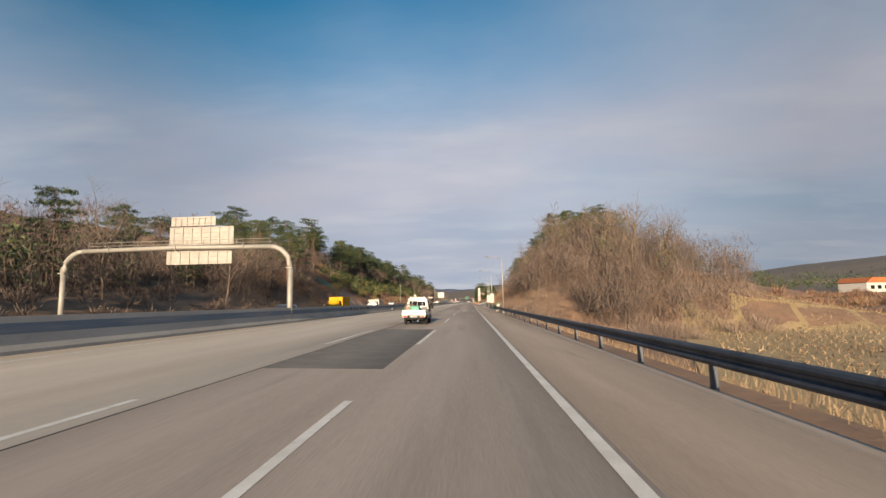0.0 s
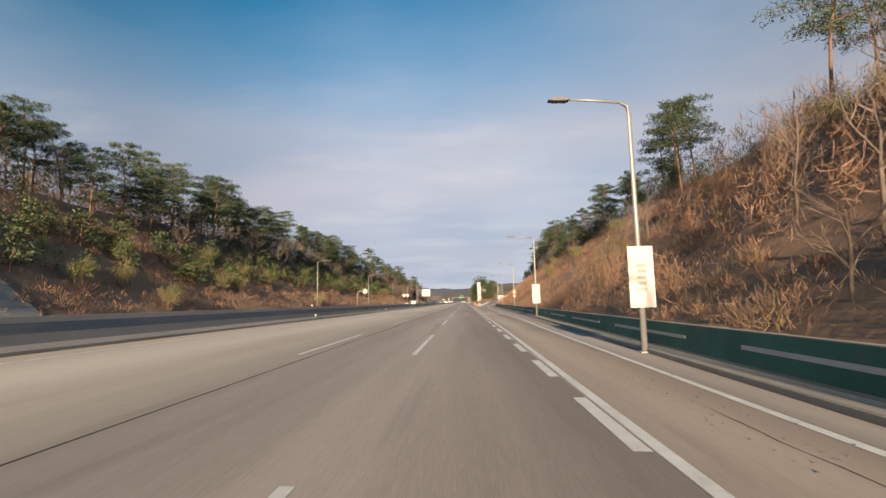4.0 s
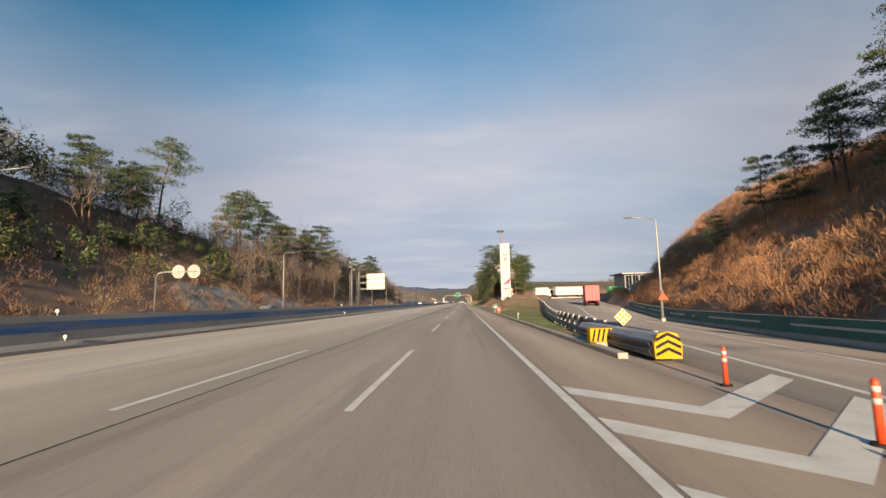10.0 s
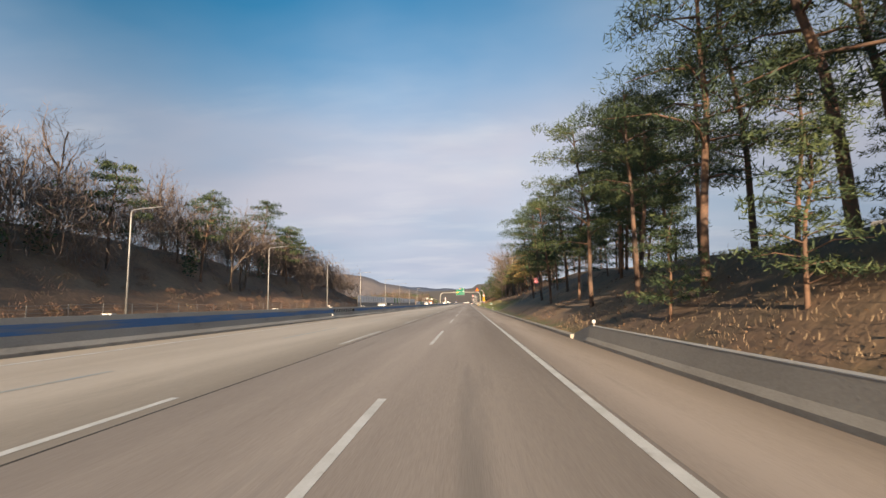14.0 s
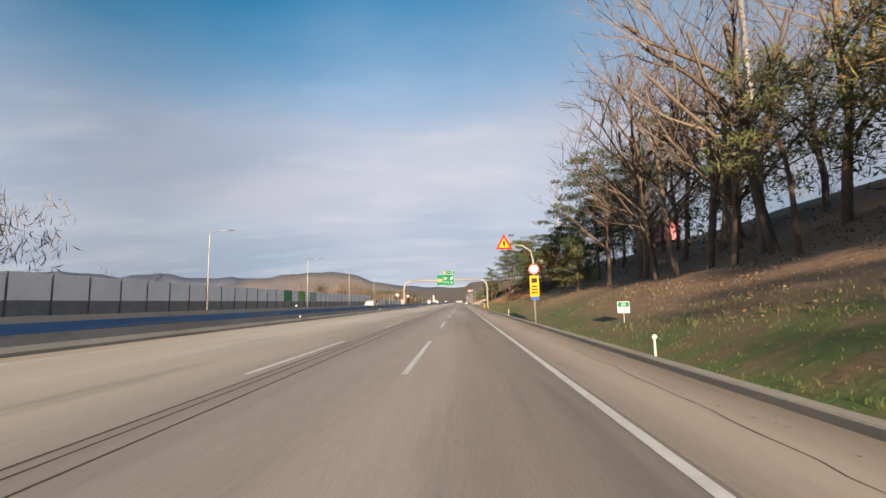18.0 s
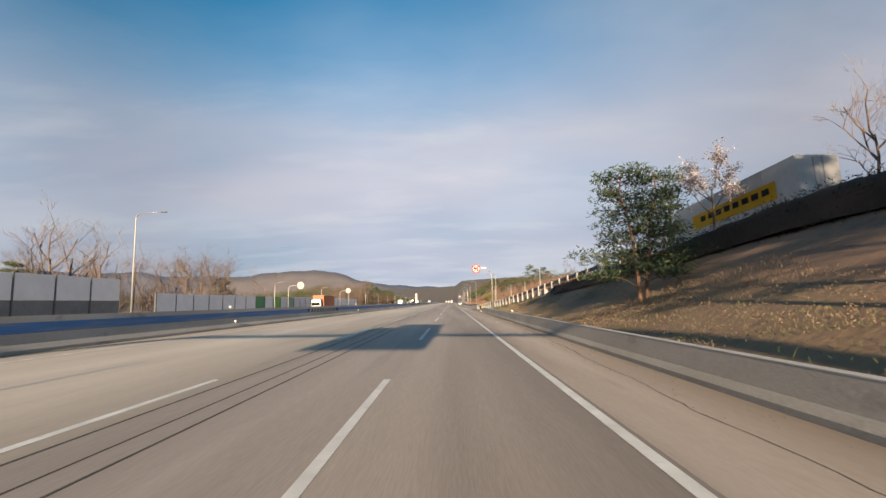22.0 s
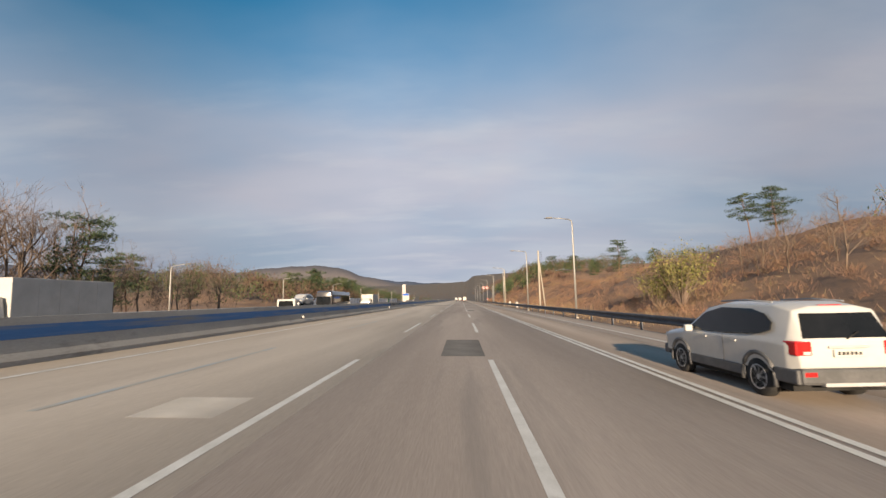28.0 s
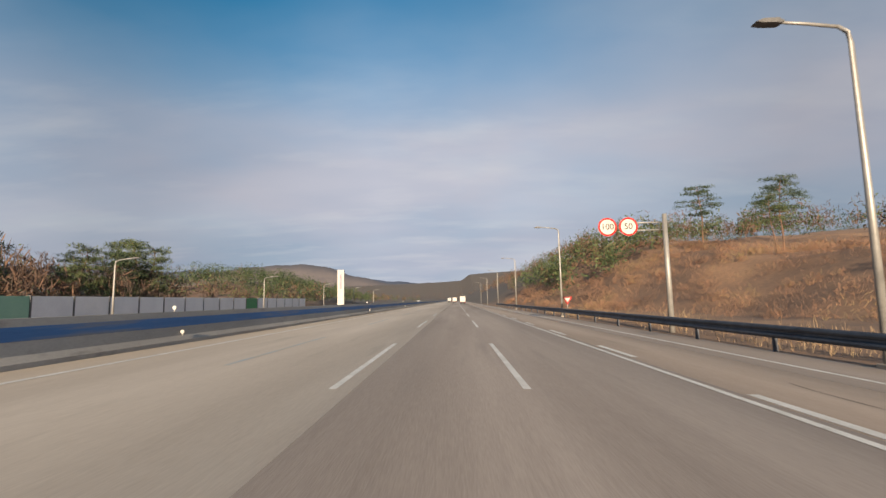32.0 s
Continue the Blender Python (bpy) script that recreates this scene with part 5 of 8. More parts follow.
def thicket(name, n, xr, yr, size, per, leaf, wide, label, mat="brush", keep=None, seed=1):
    """Leafless bushes that run together: round heads of very many short fine twigs."""
    r = np.random.default_rng(seed)
    x, y = r.uniform(*xr, n), r.uniform(*yr, n)
    if keep is not None:
        k = keep(x, y)
        x, y = x[k], y[k]
    h = size * r.uniform(0.5, 1.25, len(x)) * (1 + 0.3 * np.sin(x * 0.5 + y * 0.23))
    c = np.repeat(np.stack([x, y, land(x, y)], -1), per, 0)
    hh = np.repeat(h, per)[:, None]
    g = r.normal(size=c.shape)
    g[:, 2] = np.abs(g[:, 2])
    g /= np.linalg.norm(g, axis=1, keepdims=True)
    c = c + g * hh * r.uniform(0.12, 1.0, hh.shape) ** 0.6 * np.array([[0.85, 0.85, 1.0]])
    u = g * 0.7 + np.array([[0, 0, 0.55]]) + r.normal(0, 0.55, g.shape)
    u /= np.linalg.norm(u, axis=1, keepdims=True)
    w = np.cross(u, r.normal(size=u.shape))
    w *= wide / (np.linalg.norm(w, axis=1, keepdims=True) + 1e-9)
    s = leaf * r.uniform(0.6, 1.4, hh.shape)
    v = np.stack([c - w * 0.7, c + w * 0.7, c + u * s + w * 0.2, c + u * s - w * 0.2], 1).reshape(-1, 3)
    return tagged(raw(name, v, np.arange(4 * len(c)).reshape(-1, 4), M[mat]), label, "brush", kind="stuff")


def lower_slope(x, y):
    d = x - side_wall_x(y)
    return (d > 1.5) & (d < 15) & (y < 392)


def upper_slope(x, y):
    d = x - side_wall_x(y)
    return (d >= 14) & (d < 34) & (y < 388)


scrub("brush", 4500, (4, 40), (60, 392), 1.2, 16, 0.010, "reddish brown leafless brush covering the cut slope", "brush", lower_slope, 2)
thicket("bushes", 4700, (4, 44), (60, 340), 1.35, 105, 0.30, 0.015, "waist-high thicket of reddish brown leafless bushes on the cut slope", "brush", lambda x, y: (x > side_wall_x(y) + 1.6) & (x < side_wall_x(y) + 29) & (y < 388), 103)
scrub("brush", 3500, (17, 60), (70, 388), 1.2, 16, 0.05, "reddish brown leafless brush high on the cut slope", "brush", upper_slope, 14)
thicket("bushes", 2300, (-63, -36.6), (88, 440), 1.7, 80, 0.42, 0.03, "thicket of brown leafless bushes on the far slope", "brush", None, 105)
scrub("brush", 1800, (-62, -36.4), (88, 440), 1.35, 20, 0.022, "brown leafless brush on the far slope", "brush", None, 3)
scrub("brush", 900, (-64, -36.4), (-20, 100), 1.5, 30, 0.05, "dark brown undergrowth below the trees", "twigs", None, 4)
thicket("bushes", 900, (-60, -36.6), (440, 625), 1.1, 60, 0.36, 0.02, "low brown undergrowth below the trees", "brush", None, 113)
brush_stuff("dry_grass", 1900, (4.2, 9), (-20, 110), 0.6, "straw-coloured dry grass at the foot of the slope", "dry_grass", 0.008, 12, 0.8, lambda x, y: x > side_wall_x(y) + 0.9, seed=6)
brush_stuff("dry_grass", 11000, (3.3, 17), (384, 472), 0.20, "straw-coloured dry grass on the bank", "dry_grass", 0.008, 6, 1.0, seed=7)
brush_stuff("dry_grass", 2600, (6.5, 15), (535, 692), 0.22, "dry grass and leaf litter on the bank", "dry_grass", 0.009, 7, 1.0, seed=8)
brush_stuff("dry_grass", 42000, (3.5, 16), (692, 775), 0.15, "straw-coloured dry grass on the hedge bank", "dry_grass", 0.007, 7, 1.2, lambda x, y: (x < back_ramp_x(y) - 2.0) & (smooth_noise(x * 4.0, y * 1.7) + np.interp(x, [4, 8, 12], [0.9, 0.4, -0.9]) > 0.1), seed=18)
brush_stuff("grass", 5200, (3.2, 9.0), (535, 690), 0.22, "green spring grass on the verge", "grass", 0.008, 7, 0.9, seed=9)
brush_stuff("grass", 2600, (3.2, 9.0), (335, 392), 0.16, "green and straw grass beside the ramp", "grass", 0.008, 7, 0.9, lambda x, y: x < ramp_left(y) - 1.2, seed=10)
brush_stuff("grass", 2600, (3.2, 8.0), (700, 800), 0.16, "short green grass on the verge", "grass", 0.008, 7, 0.9, lambda x, y: x < back_ramp_x(y) - 0.7, seed=11)
# this slope gets little sun, so the lit look comes from the brighter brush
thicket("bushes", 4200, (12, 60), (312, 412), 1.3, 105, 0.36, 0.02, "dense orange-brown thicket above the ramp's bend, sunlight put in its colour", "brush_sunlit", lambda x, y: (x > side_wall_x(y) + 1.8) & (x < side_wall_x(y) + 30), 17)
scrub("brush", 700, *scrub_spots, 0.9, 22, 0.022, "grey-brown low shrubs on the grassy bank", "brush", None, 15)
scrub("brush", 520, (6, 15), (662, 694), 0.75, 40, 0.012, "low brown shrubs under the pines on the bank", "brush", None, 112, 0.35)
scrub("brush", 900, (20, 110), (62, 150), 1.8, 40, 0.06, "brown scrub across the field", "brush", lambda x, y: x > y * 0.72 - 8, 16)
thicket("bushes", 2300, (9, 60), (790, 1100), 1.6, 85, 0.36, 0.02, "thicket of reddish brown leafless bushes on the slope by the merging lane", "brush", lambda x, y: x > np.interp(y, *FOOT_C) - 4, 104)
scrub("brush", 3500, (9, 62), (790, 1100), 1.0, 14, 0.014, "brown leafless brush on the slope by the merging lane", "brush", lambda x, y: x > np.interp(y, *FOOT_C) - 5, 12)
brush_stuff("dry_grass", 2200, (5.9, 12), (850, 1090), 0.75, "tall straw-coloured grass behind the rail", "dry_grass", 0.010, 9, 0.6, lambda x, y: x > np.interp(y, [850, 880], [7.2, 6.2]), seed=13)


def litter(n, xr, yr, label, seed, keep=None, size=0.10):
    """Curled dead leaves and clods lying on the bank."""
    r = np.random.default_rng(seed)
    x, y = r.uniform(*xr, n), r.uniform(*yr, n)
    k = smooth_noise(x * 4.0, y * 3.0) + r.normal(0, 0.5, n) > 0.1
    if keep is not None:
        k &= keep(x, y)
    c = np.stack([x, y, land(x, y) + 0.05], -1)[k]
    return tagged(raw("leaf_litter", *tufts(c, size, r, 0.25, 0.4, 0.34), M["litter"]), label, "leaf litter", kind="stuff")


litter(48000, (5.5, 20), (520, 700), "dead brown leaves scattered over the bank", 108, lambda x, y: x > np.interp(y, [520, 640, 700], [8.5, 6.0, 4.0]) + smooth_noise(x, y * 2) * 1.2)
litter(16000, (3.4, 14), (384, 500), "dead leaves and clods on the pine bank", 109)


def wood_fill(name, n, xr, yr, size, label, mat, seed=1, per=150, keep=None, leaf=0.5, wide=0.17, up=0.7):
    """The inside of a wood: a haze of twigs or needles between the nearer trees."""
    r = np.random.default_rng(seed)
    x, y = r.uniform(*xr, n), r.uniform(*yr, n)
    if keep is not None:
        k = keep(x, y)
        x, y = x[k], y[k]
    h = size * r.uniform(0.65, 1.15, len(x))
    c = np.repeat(np.stack([x, y, land(x, y) + h * 0.52], -1), per, 0)
    g = r.normal(size=c.shape)
    g /= np.linalg.norm(g, axis=1, keepdims=True)
    c = c + g * (r.uniform(0, 1, (len(c), 1)) ** 0.5 * np.repeat(h, per)[:, None]) * np.array([[0.26, 0.26, 0.46]])
    c[:, 2] = np.maximum(c[:, 2], land(c[:, 0], c[:, 1]) + 0.2)
    v, f = tufts(c, leaf, r, 2.2 if up > 0.6 else 0.7, up, wide)
    return tagged(raw(name, v, f, M[mat]), label, "woods", kind="stuff")


wood_fill("wood_interior", 230, (-66, -39), (8, 118), 8.5, "dense brown twigs inside the wood", "twigs", 81, 130, None, 1.3, 0.028)
wood_fill("wood_interior", 60, (-70, -44), (20, 125), 8.0, "dark evergreen undergrowth inside the wood", "needles", 82, 150, None, 0.6, 0.2, 0.4)
wood_fill("wood_interior", 250, (-72, -53), (118, 402), 7.5, "brown twigs between the ridge pines", "twigs", 83, 110, None, 1.2, 0.03)
wood_fill("wood_interior", 110, (-74, -56), (118, 402), 9.0, "dark evergreens behind the ridge pines", "needles", 84, 160, None, 0.6, 0.2, 0.4)
wood_fill("evergreen_bushes", 460, (-52, -42.5), (150, 402), 3.3, "band of dense low evergreen bushes across the far slope", "bush_green", 101, 95, lambda x, y: smooth_noise(x * 1.6, y * 0.9) > -0.75, 0.34, 0.24, 0.4)
wood_fill("wood_interior", 330, (-68, -42), (440, 612), 10.5, "dense brown twigs inside the wood", "twigs", 85, 130, None, 1.3, 0.034)
wood_fill("wood_interior", 46, (-68, -42), (400, 540), 8.0, "dark evergreens inside the wood", "needles", 86, 160, None, 0.6, 0.2, 0.4)
wood_fill("wood_interior", 430, (6, 48), (46, 112), 7.0, "dense brown twigs inside the wood", "twigs", 87, 150, lambda x, y: (x > np.interp(y, [46, 54, 66], [13, 7.0, 5.8])) & (x < 26 + (y - 46) * 0.45), 0.9, 0.026)
scrub("brush", 1900, (4.6, 18), (40, 104), 1.6, 60, 0.012, "fine brown brush at the foot of the wood", "twigs", None, 94, 0.3)
scrub("brush", 1000, (14, 46), (45, 104), 2.4, 40, 0.03, "tangled brown undergrowth at the edge of the wood", "twigs", lambda x, y: x < 26 + (y - 46) * 0.45, 93, 0.34)
wood_fill("wood_interior", 14, (14, 38), (56, 108), 8.5, "olive evergreens inside the wood", "needles_rust", 92, 150, None, 0.5, 0.12, 0.4)
wood_fill("wood_interior", 120, (7, 26), (96, 172), 3.4, "tangled brown scrub on the slope", "brush", 88, 150, lambda x, y: x > side_wall_x(y) + 2, 0.8, 0.02)
wood_fill("wood_interior", 130, (24, 40), (185, 292), 5.2, "dense dark evergreens along the top of the cut", "needles", 106, 260, lambda x, y: x > side_wall_x(y) + 16, 0.45, 0.10, 0.4)
wood_fill("wood_interior", 70, (21, 38), (150, 300), 6.0, "brown twigs along the top of the cut", "twigs", 107, 110, lambda x, y: x > side_wall_x(y) + 14, 1.0, 0.028)
wood_fill("wood_interior", 50, (30, 52), (130, 350), 7.5, "dark evergreens behind the ridge pines", "needles", 89, 230, None, 0.42, 0.2, 0.4)
wood_fill("wood_interior", 100, (-54, -39.5), (394, 468), 6.5, "dense grey-brown twigs on the bank", "twigs", 97, 120, None, 1.0, 0.022)
wood_fill("wood_interior", 70, (-56, -40), (545, 606), 11.0, "dense grey-brown twigs inside the wood", "twigs", 98, 150, None, 1.2, 0.038)
wood_fill("wood_interior", 70, (-60, -42), (468, 545), 11.5, "dense grey-brown twigs inside the wood", "twigs", 99, 150, None, 1.2, 0.036)
wood_fill("wood_interior", 90, (-68, -45), (905, 985), 8.0, "grey-brown twigs inside the roadside wood", "twigs", 95, 120, None, 1.0, 0.03)
wood_fill("wood_interior", 90, (-66, -44), (728, 800), 7.0, "grey-brown twigs inside the roadside wood", "twigs", 96, 110, None, 1.0, 0.03)
wood_fill("wood_interior", 46, (12.5, 24), (584, 648), 7.0, "dark evergreens between the bank trees", "needles", 111, 200, None, 0.42, 0.10, 0.4)
wood_fill("wood_interior", 24, (13, 19.5), (490, 560), 7.0, "twiggy scrub behind the pines", "twigs", 90, 110, None, 1.0, 0.02)
wood_fill("wood_interior", 60, (14, 26), (570, 640), 8.5, "twiggy scrub behind the bank trees", "twigs", 91, 120, None, 1.0, 0.02)


def far_woods(name, n, xr, yr, size, label, mats, keep=None, seed=1, per=54):
    """Woods in the distance: rough crowns of many leaves on short stems."""
    r = np.random.default_rng(seed)
    x, y = r.uniform(*xr, n), r.uniform(*yr, n)
    if keep is not None:
        k = keep(x, y)
        x, y = x[k], y[k]
    z = land(x, y)
    h = size * r.uniform(0.6, 1.2, len(x))
    for j, mat in enumerate(mats):
        pick = (np.sin(x * 0.021 + 1.3) + np.cos(y * 0.017) + r.normal(0, 0.7, len(x)) > 0.2) == (j == 0) if len(mats) > 1 else np.ones(len(x), bool)
        xx, yy, zz, hh = x[pick], y[pick], z[pick], h[pick]
        c = np.repeat(np.stack([xx, yy, zz + hh * 0.58], -1), per, 0)
        g = r.normal(size=c.shape)
        g /= np.linalg.norm(g, axis=1, keepdims=True)
        c = c + g * (r.uniform(0.35, 1, (len(c), 1)) * np.repeat(hh, per)[:, None]) * np.array([[0.36, 0.36, 0.40]])
        v, f = tufts(c, size * 0.08, r, 1.0, 0.5, 0.22) if mat == "needles" else tufts(c, size * 0.17, r, 2.0, 0.5, 0.05)
        tagged(raw(name, v, f, M[mat]), label, "woods", kind="stuff")


far_woods("far_woods", 900, (-330, -52), (1085, 1700), 8.5, "distant mixed wood of bare and evergreen trees", ("far_twigs", "needles"), seed=21)
far_woods("far_woods", 1250, (24, 300), (1100, 1600), 8.5, "distant mixed wood of bare and evergreen trees", ("far_twigs", "needles"), lambda x, y: x > np.interp(y, [1100, 1150, 1300], [60, 20, 18]), seed=22)
far_woods("far_woods", 360, (-135, -49), (1035, 1115), 8.5, "brown and green wood on a knoll behind the noise wall", ("far_twigs", "needles"), seed=31, per=60)
far_woods("far_woods", 260, (17, 80), (1118, 1260), 8.5, "green and brown wood on the hill ahead", ("needles", "far_twigs"), seed=32, per=80)
far_woods("far_woods", 300, (-130, -55), (1190, 1330), 9.0, "brown wood on the hill ahead", ("far_twigs", "needles"), seed=33, per=70)
far_woods("far_woods", 420, (-170, -58), (1000, 1330), 8.5, "brown wood on the low hill", ("far_twigs", "needles"), seed=30)
far_woods("far_woods", 420, (-300, -66), (640, 1085), 6.0, "wood behind the noise wall", ("far_twigs", "needles"), lambda x, y: np.sin(y * 0.03) + np.sin(x * 0.05) > 0.1, seed=23)
far_woods("far_woods", 700, (45, 300), (780, 1085), 8.0, "wood on the hill behind the ramp", ("needles", "far_twigs"), lambda x, y: x > 62, seed=24)
far_woods("far_woods", 600, (-150, -72), (-40, 470), 9.5, "wood on the ridge", ("needles", "far_twigs"), seed=25)
far_woods("far_woods", 420, (34, 160), (40, 400), 8.5, "wood on the ridge", ("far_twigs", "needles"), lambda x, y: (x > 45) & (y > 150), seed=26)
far_woods("far_woods", 500, (-700, 700), (1750, 2500), 14.0, "distant wooded hills", ("far_twigs",), seed=27, per=26)
far_woods("far_woods", 260, (60, 300), (-100, 130), 5.5, "scattered trees across the field", ("far_twigs", "needles"), lambda x, y: x > 110, seed=28)
thicket("bushes", 700, (13, 50), (1095, 1200), 1.8, 60, 0.5, 0.035, "brown leafless thicket on the hill ahead", "brush", None, 114)
far_woods("far_woods", 420, (125, 420), (120, 330), 8.0, "brown wood on the hill beyond the field", ("far_twigs", "needles"), seed=34, per=46)
far_woods("far_woods", 260, (110, 330), (420, 760), 8.5, "wood behind the rest area", ("far_twigs", "needles"), seed=29)


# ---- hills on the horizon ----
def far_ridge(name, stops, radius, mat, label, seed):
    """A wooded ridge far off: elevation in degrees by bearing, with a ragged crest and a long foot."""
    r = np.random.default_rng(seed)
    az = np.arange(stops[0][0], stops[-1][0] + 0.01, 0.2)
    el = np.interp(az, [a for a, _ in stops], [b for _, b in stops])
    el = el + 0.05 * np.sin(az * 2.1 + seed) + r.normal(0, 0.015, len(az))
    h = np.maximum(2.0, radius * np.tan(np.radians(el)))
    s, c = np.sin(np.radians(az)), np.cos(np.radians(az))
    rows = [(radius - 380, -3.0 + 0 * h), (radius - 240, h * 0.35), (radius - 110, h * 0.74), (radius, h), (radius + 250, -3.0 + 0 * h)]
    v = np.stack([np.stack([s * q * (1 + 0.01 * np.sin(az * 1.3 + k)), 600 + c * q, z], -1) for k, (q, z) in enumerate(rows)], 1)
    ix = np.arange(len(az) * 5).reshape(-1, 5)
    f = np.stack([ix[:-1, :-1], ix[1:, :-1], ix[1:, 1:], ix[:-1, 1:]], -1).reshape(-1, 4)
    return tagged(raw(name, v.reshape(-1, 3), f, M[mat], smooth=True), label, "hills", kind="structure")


# both ridges carry their haze in colour and glow, no air is modelled
far_ridge("backdrop_ridge", [(-75, 2.6), (-62, 3.3), (-50, 3.5), (-44, 3.6), (-40, 3.65), (-37, 3.2), (-33.5, 3.65), (-30, 3.15), (-26, 3.3), (-20, 2.8), (-10, 2.4), (-4, 1.9), (2, 1.7), (8, 1.9), (14, 1.6), (22, 2.4), (34, 2.0), (50, 1.0)], 3600, "ridge_far_haze", "wooded hills on the horizon, blue-grey haze put in their colour", 1)
far_ridge("backdrop_hill", [(-31, 0.2), (-28, 2.2), (-24, 3.1), (-20, 3.65), (-16, 3.9), (-13.5, 3.7), (-10.5, 2.7), (-6, 1.6), (-3, 0.9), (-1, 0.1)], 3000, "ridge_near_haze", "brown wooded hill beyond the road, haze put in its colour", 2)

# ---- stubble field beside the start of the drive ----
def stubble():
    fr = np.random.default_rng(77)
    rows, along = np.meshgrid(np.arange(14, 64, 0.75), np.arange(18, 62, 0.5))
    x, y = rows.ravel() + fr.normal(0, 0.06, rows.size), along.ravel() + fr.uniform(-0.2, 0.2, rows.size)
    ok = (x > np.interp(y, [18, 62], [9, 26])) & (fr.uniform(0, 1, len(x)) > 0.15)
    c = np.stack([x, y, land(x, y) + 0.10], -1)[ok]
    return tagged(raw("stubble", *tufts(np.repeat(c, 3, 0) + fr.normal(0, 0.05, (len(c) * 3, 3)), 0.32, fr, 2.0, 0.9, 0.10), M["dry_grass"]), "rows of straw stubble on the dry field", "field", kind="stuff")


stubble()
fx, fy = np.meshgrid(np.linspace(0, 1, 14), np.linspace(-60, 60, 25))
fx = np.interp(fy, [-60, 18, 60], [7, 7, 24]) + fx * (100 - np.interp(fy, [-60, 18, 60], [7, 7, 24]))
fi = np.arange(fx.size).reshape(fx.shape)
tagged(raw("field", np.stack([fx, fy, land(fx, fy) + 0.05], -1).reshape(-1, 3), np.stack([fi[:-1, :-1], fi[:-1, 1:], fi[1:, 1:], fi[1:, :-1]], -1).reshape(-1, 4), M["field"], smooth=True), "pale dry farm field below the road", "field", kind="structure")

# dark pines behind the noise wall and on the hill by the ramp
full_pines.spread(5, (-72, -58), (1062, 1098), 1.45, which=0)
full_pines.spread(6, (38, 50), (808, 836), 1.0, which=0)
full_pines.spread(4, (-60, -53), (1098, 1108), 1.3, which=0)


# ================= roadside things =================
def at_land(x, y):
    return float(land(x, y))


def street_lamp(x, y, z, height, arm, side, label, group, sign=None):
    """A tapering steel pole with an outreach arm and a flat head; side -1 reaches left."""
    e = thing("street_lamp", (x, y, z), label, "street lamp", group)
    part("base", box(-0.18, 0.18, -0.18, 0.18, -0.35, 0.12, 0.02), M["concrete"], e)
    part("pole", tube([(0, 0, 0), (0, 0, height * 0.5), (0, 0, height - 0.5), (side * 0.06, 0, height - 0.2), (side * 0.3, 0, height - 0.04)], [0.11, 0.085, 0.065, 0.06, 0.05], 10), M["pole"], e)
    part("arm", tube([(side * 0.28, 0, height - 0.05), (side * arm * 0.5, 0, height + 0.06), (side * (arm - 0.35), 0, height + 0.13)], [0.05, 0.045, 0.04], 8), M["pole"], e)
    bm = slab([(side * (arm - 0.45), 0.10), (side * (arm - 0.3), 0.20), (side * (arm + 0.1), 0.19), (side * (arm + 0.3), 0.11), (side * (arm + 0.1), 0.07), (side * (arm - 0.35), 0.06)], -0.14, 0.14)
    for v in bm.verts:
        v.co.z += height
    part("lamp_head", bm, M["grey_plastic"], e)
    return e


RIGHT = "tall pale grey steel street lamp with a bent arm"
lamp_r = street_lamp(3.7, 74.9, -0.2, 8.75, 2.5, -1, RIGHT, "lamps beside the road")
for x, y in ((3.52, 108.5), (3.95, 140.0), (5.75, 175.5), (7.3, 213.0), (8.2, 252.6), (9.25, 285.0), (12.3, 323.2), (15.2, 353)):
    e = copy_thing(lamp_r, pose(x, y, -0.2 + float(ramp_z(y))))
lamp_m = street_lamp(9.9, 826, -0.2, 9.0, 2.2, -1, "tall pale grey steel street lamp by the merging lane", "lamps by the merging lane")
for x, y in ((6.9, 870.4), (6.1, 904), (5.9, 938), (5.75, 967.5), (5.75, 1008.0), (5.75, 1042), (5.75, 1078), (5.75, 1114), (5.75, 1150), (5.75, 1190), (5.75, 1230)):
    copy_thing(lamp_m, pose(x, y, -0.2))
for x, y in ((23.6, 770), (16.8, 799)):
    copy_thing(lamp_m, pose(x, y, at_land(x, y)))
lamp_l = street_lamp(-34.9, 342.5, -0.1, 11.6, 3.0, 1, "tall pale street lamp beyond the opposite carriageway", "lamps across the road")
for y in (229, 286, 398, 450, 484, 516.5, 549.5, 584, 628, 668, 706, 746):
    copy_thing(lamp_l, pose(-34.9, y, -0.1))
lamp_s = street_lamp(-35.1, 786, -0.1, 6.0, 2.0, 1, "short pale street lamp before the noise wall", "short lamps across the road")
for y in (818, 850, 880, 912, 944, 976, 1008, 1040, 1071, 1104, 1138, 1170, 1204):
    copy_thing(lamp_s, pose(-35.1, y, -0.1))


def banner(x, y, z):
    e = thing("banner", (x, y - 0.14, z), "narrow white banner with faded lettering on a lamp pole", "banner", "banners on the poles")
    part("cloth", box(-0.42, 0.42, -0.02, 0.02, 0, 2.05, 0.008), M["white"], e)
    for k in range(5):
        part("faded_mark", box(-0.14 + 0.02 * (k % 2), 0.16, -0.028, -0.02, 0.55 + 0.2 * k, 0.66 + 0.2 * k), M["concrete"], e)
    part("bracket", tube([(-0.4, 0.03, 2.0), (0.4, 0.03, 2.0)], 0.02, 6), M["pole"], e)


for x, y in ((3.52, 108.5), (3.95, 140.0), (5.75, 175.5)):
    banner(x, y, 1.35)


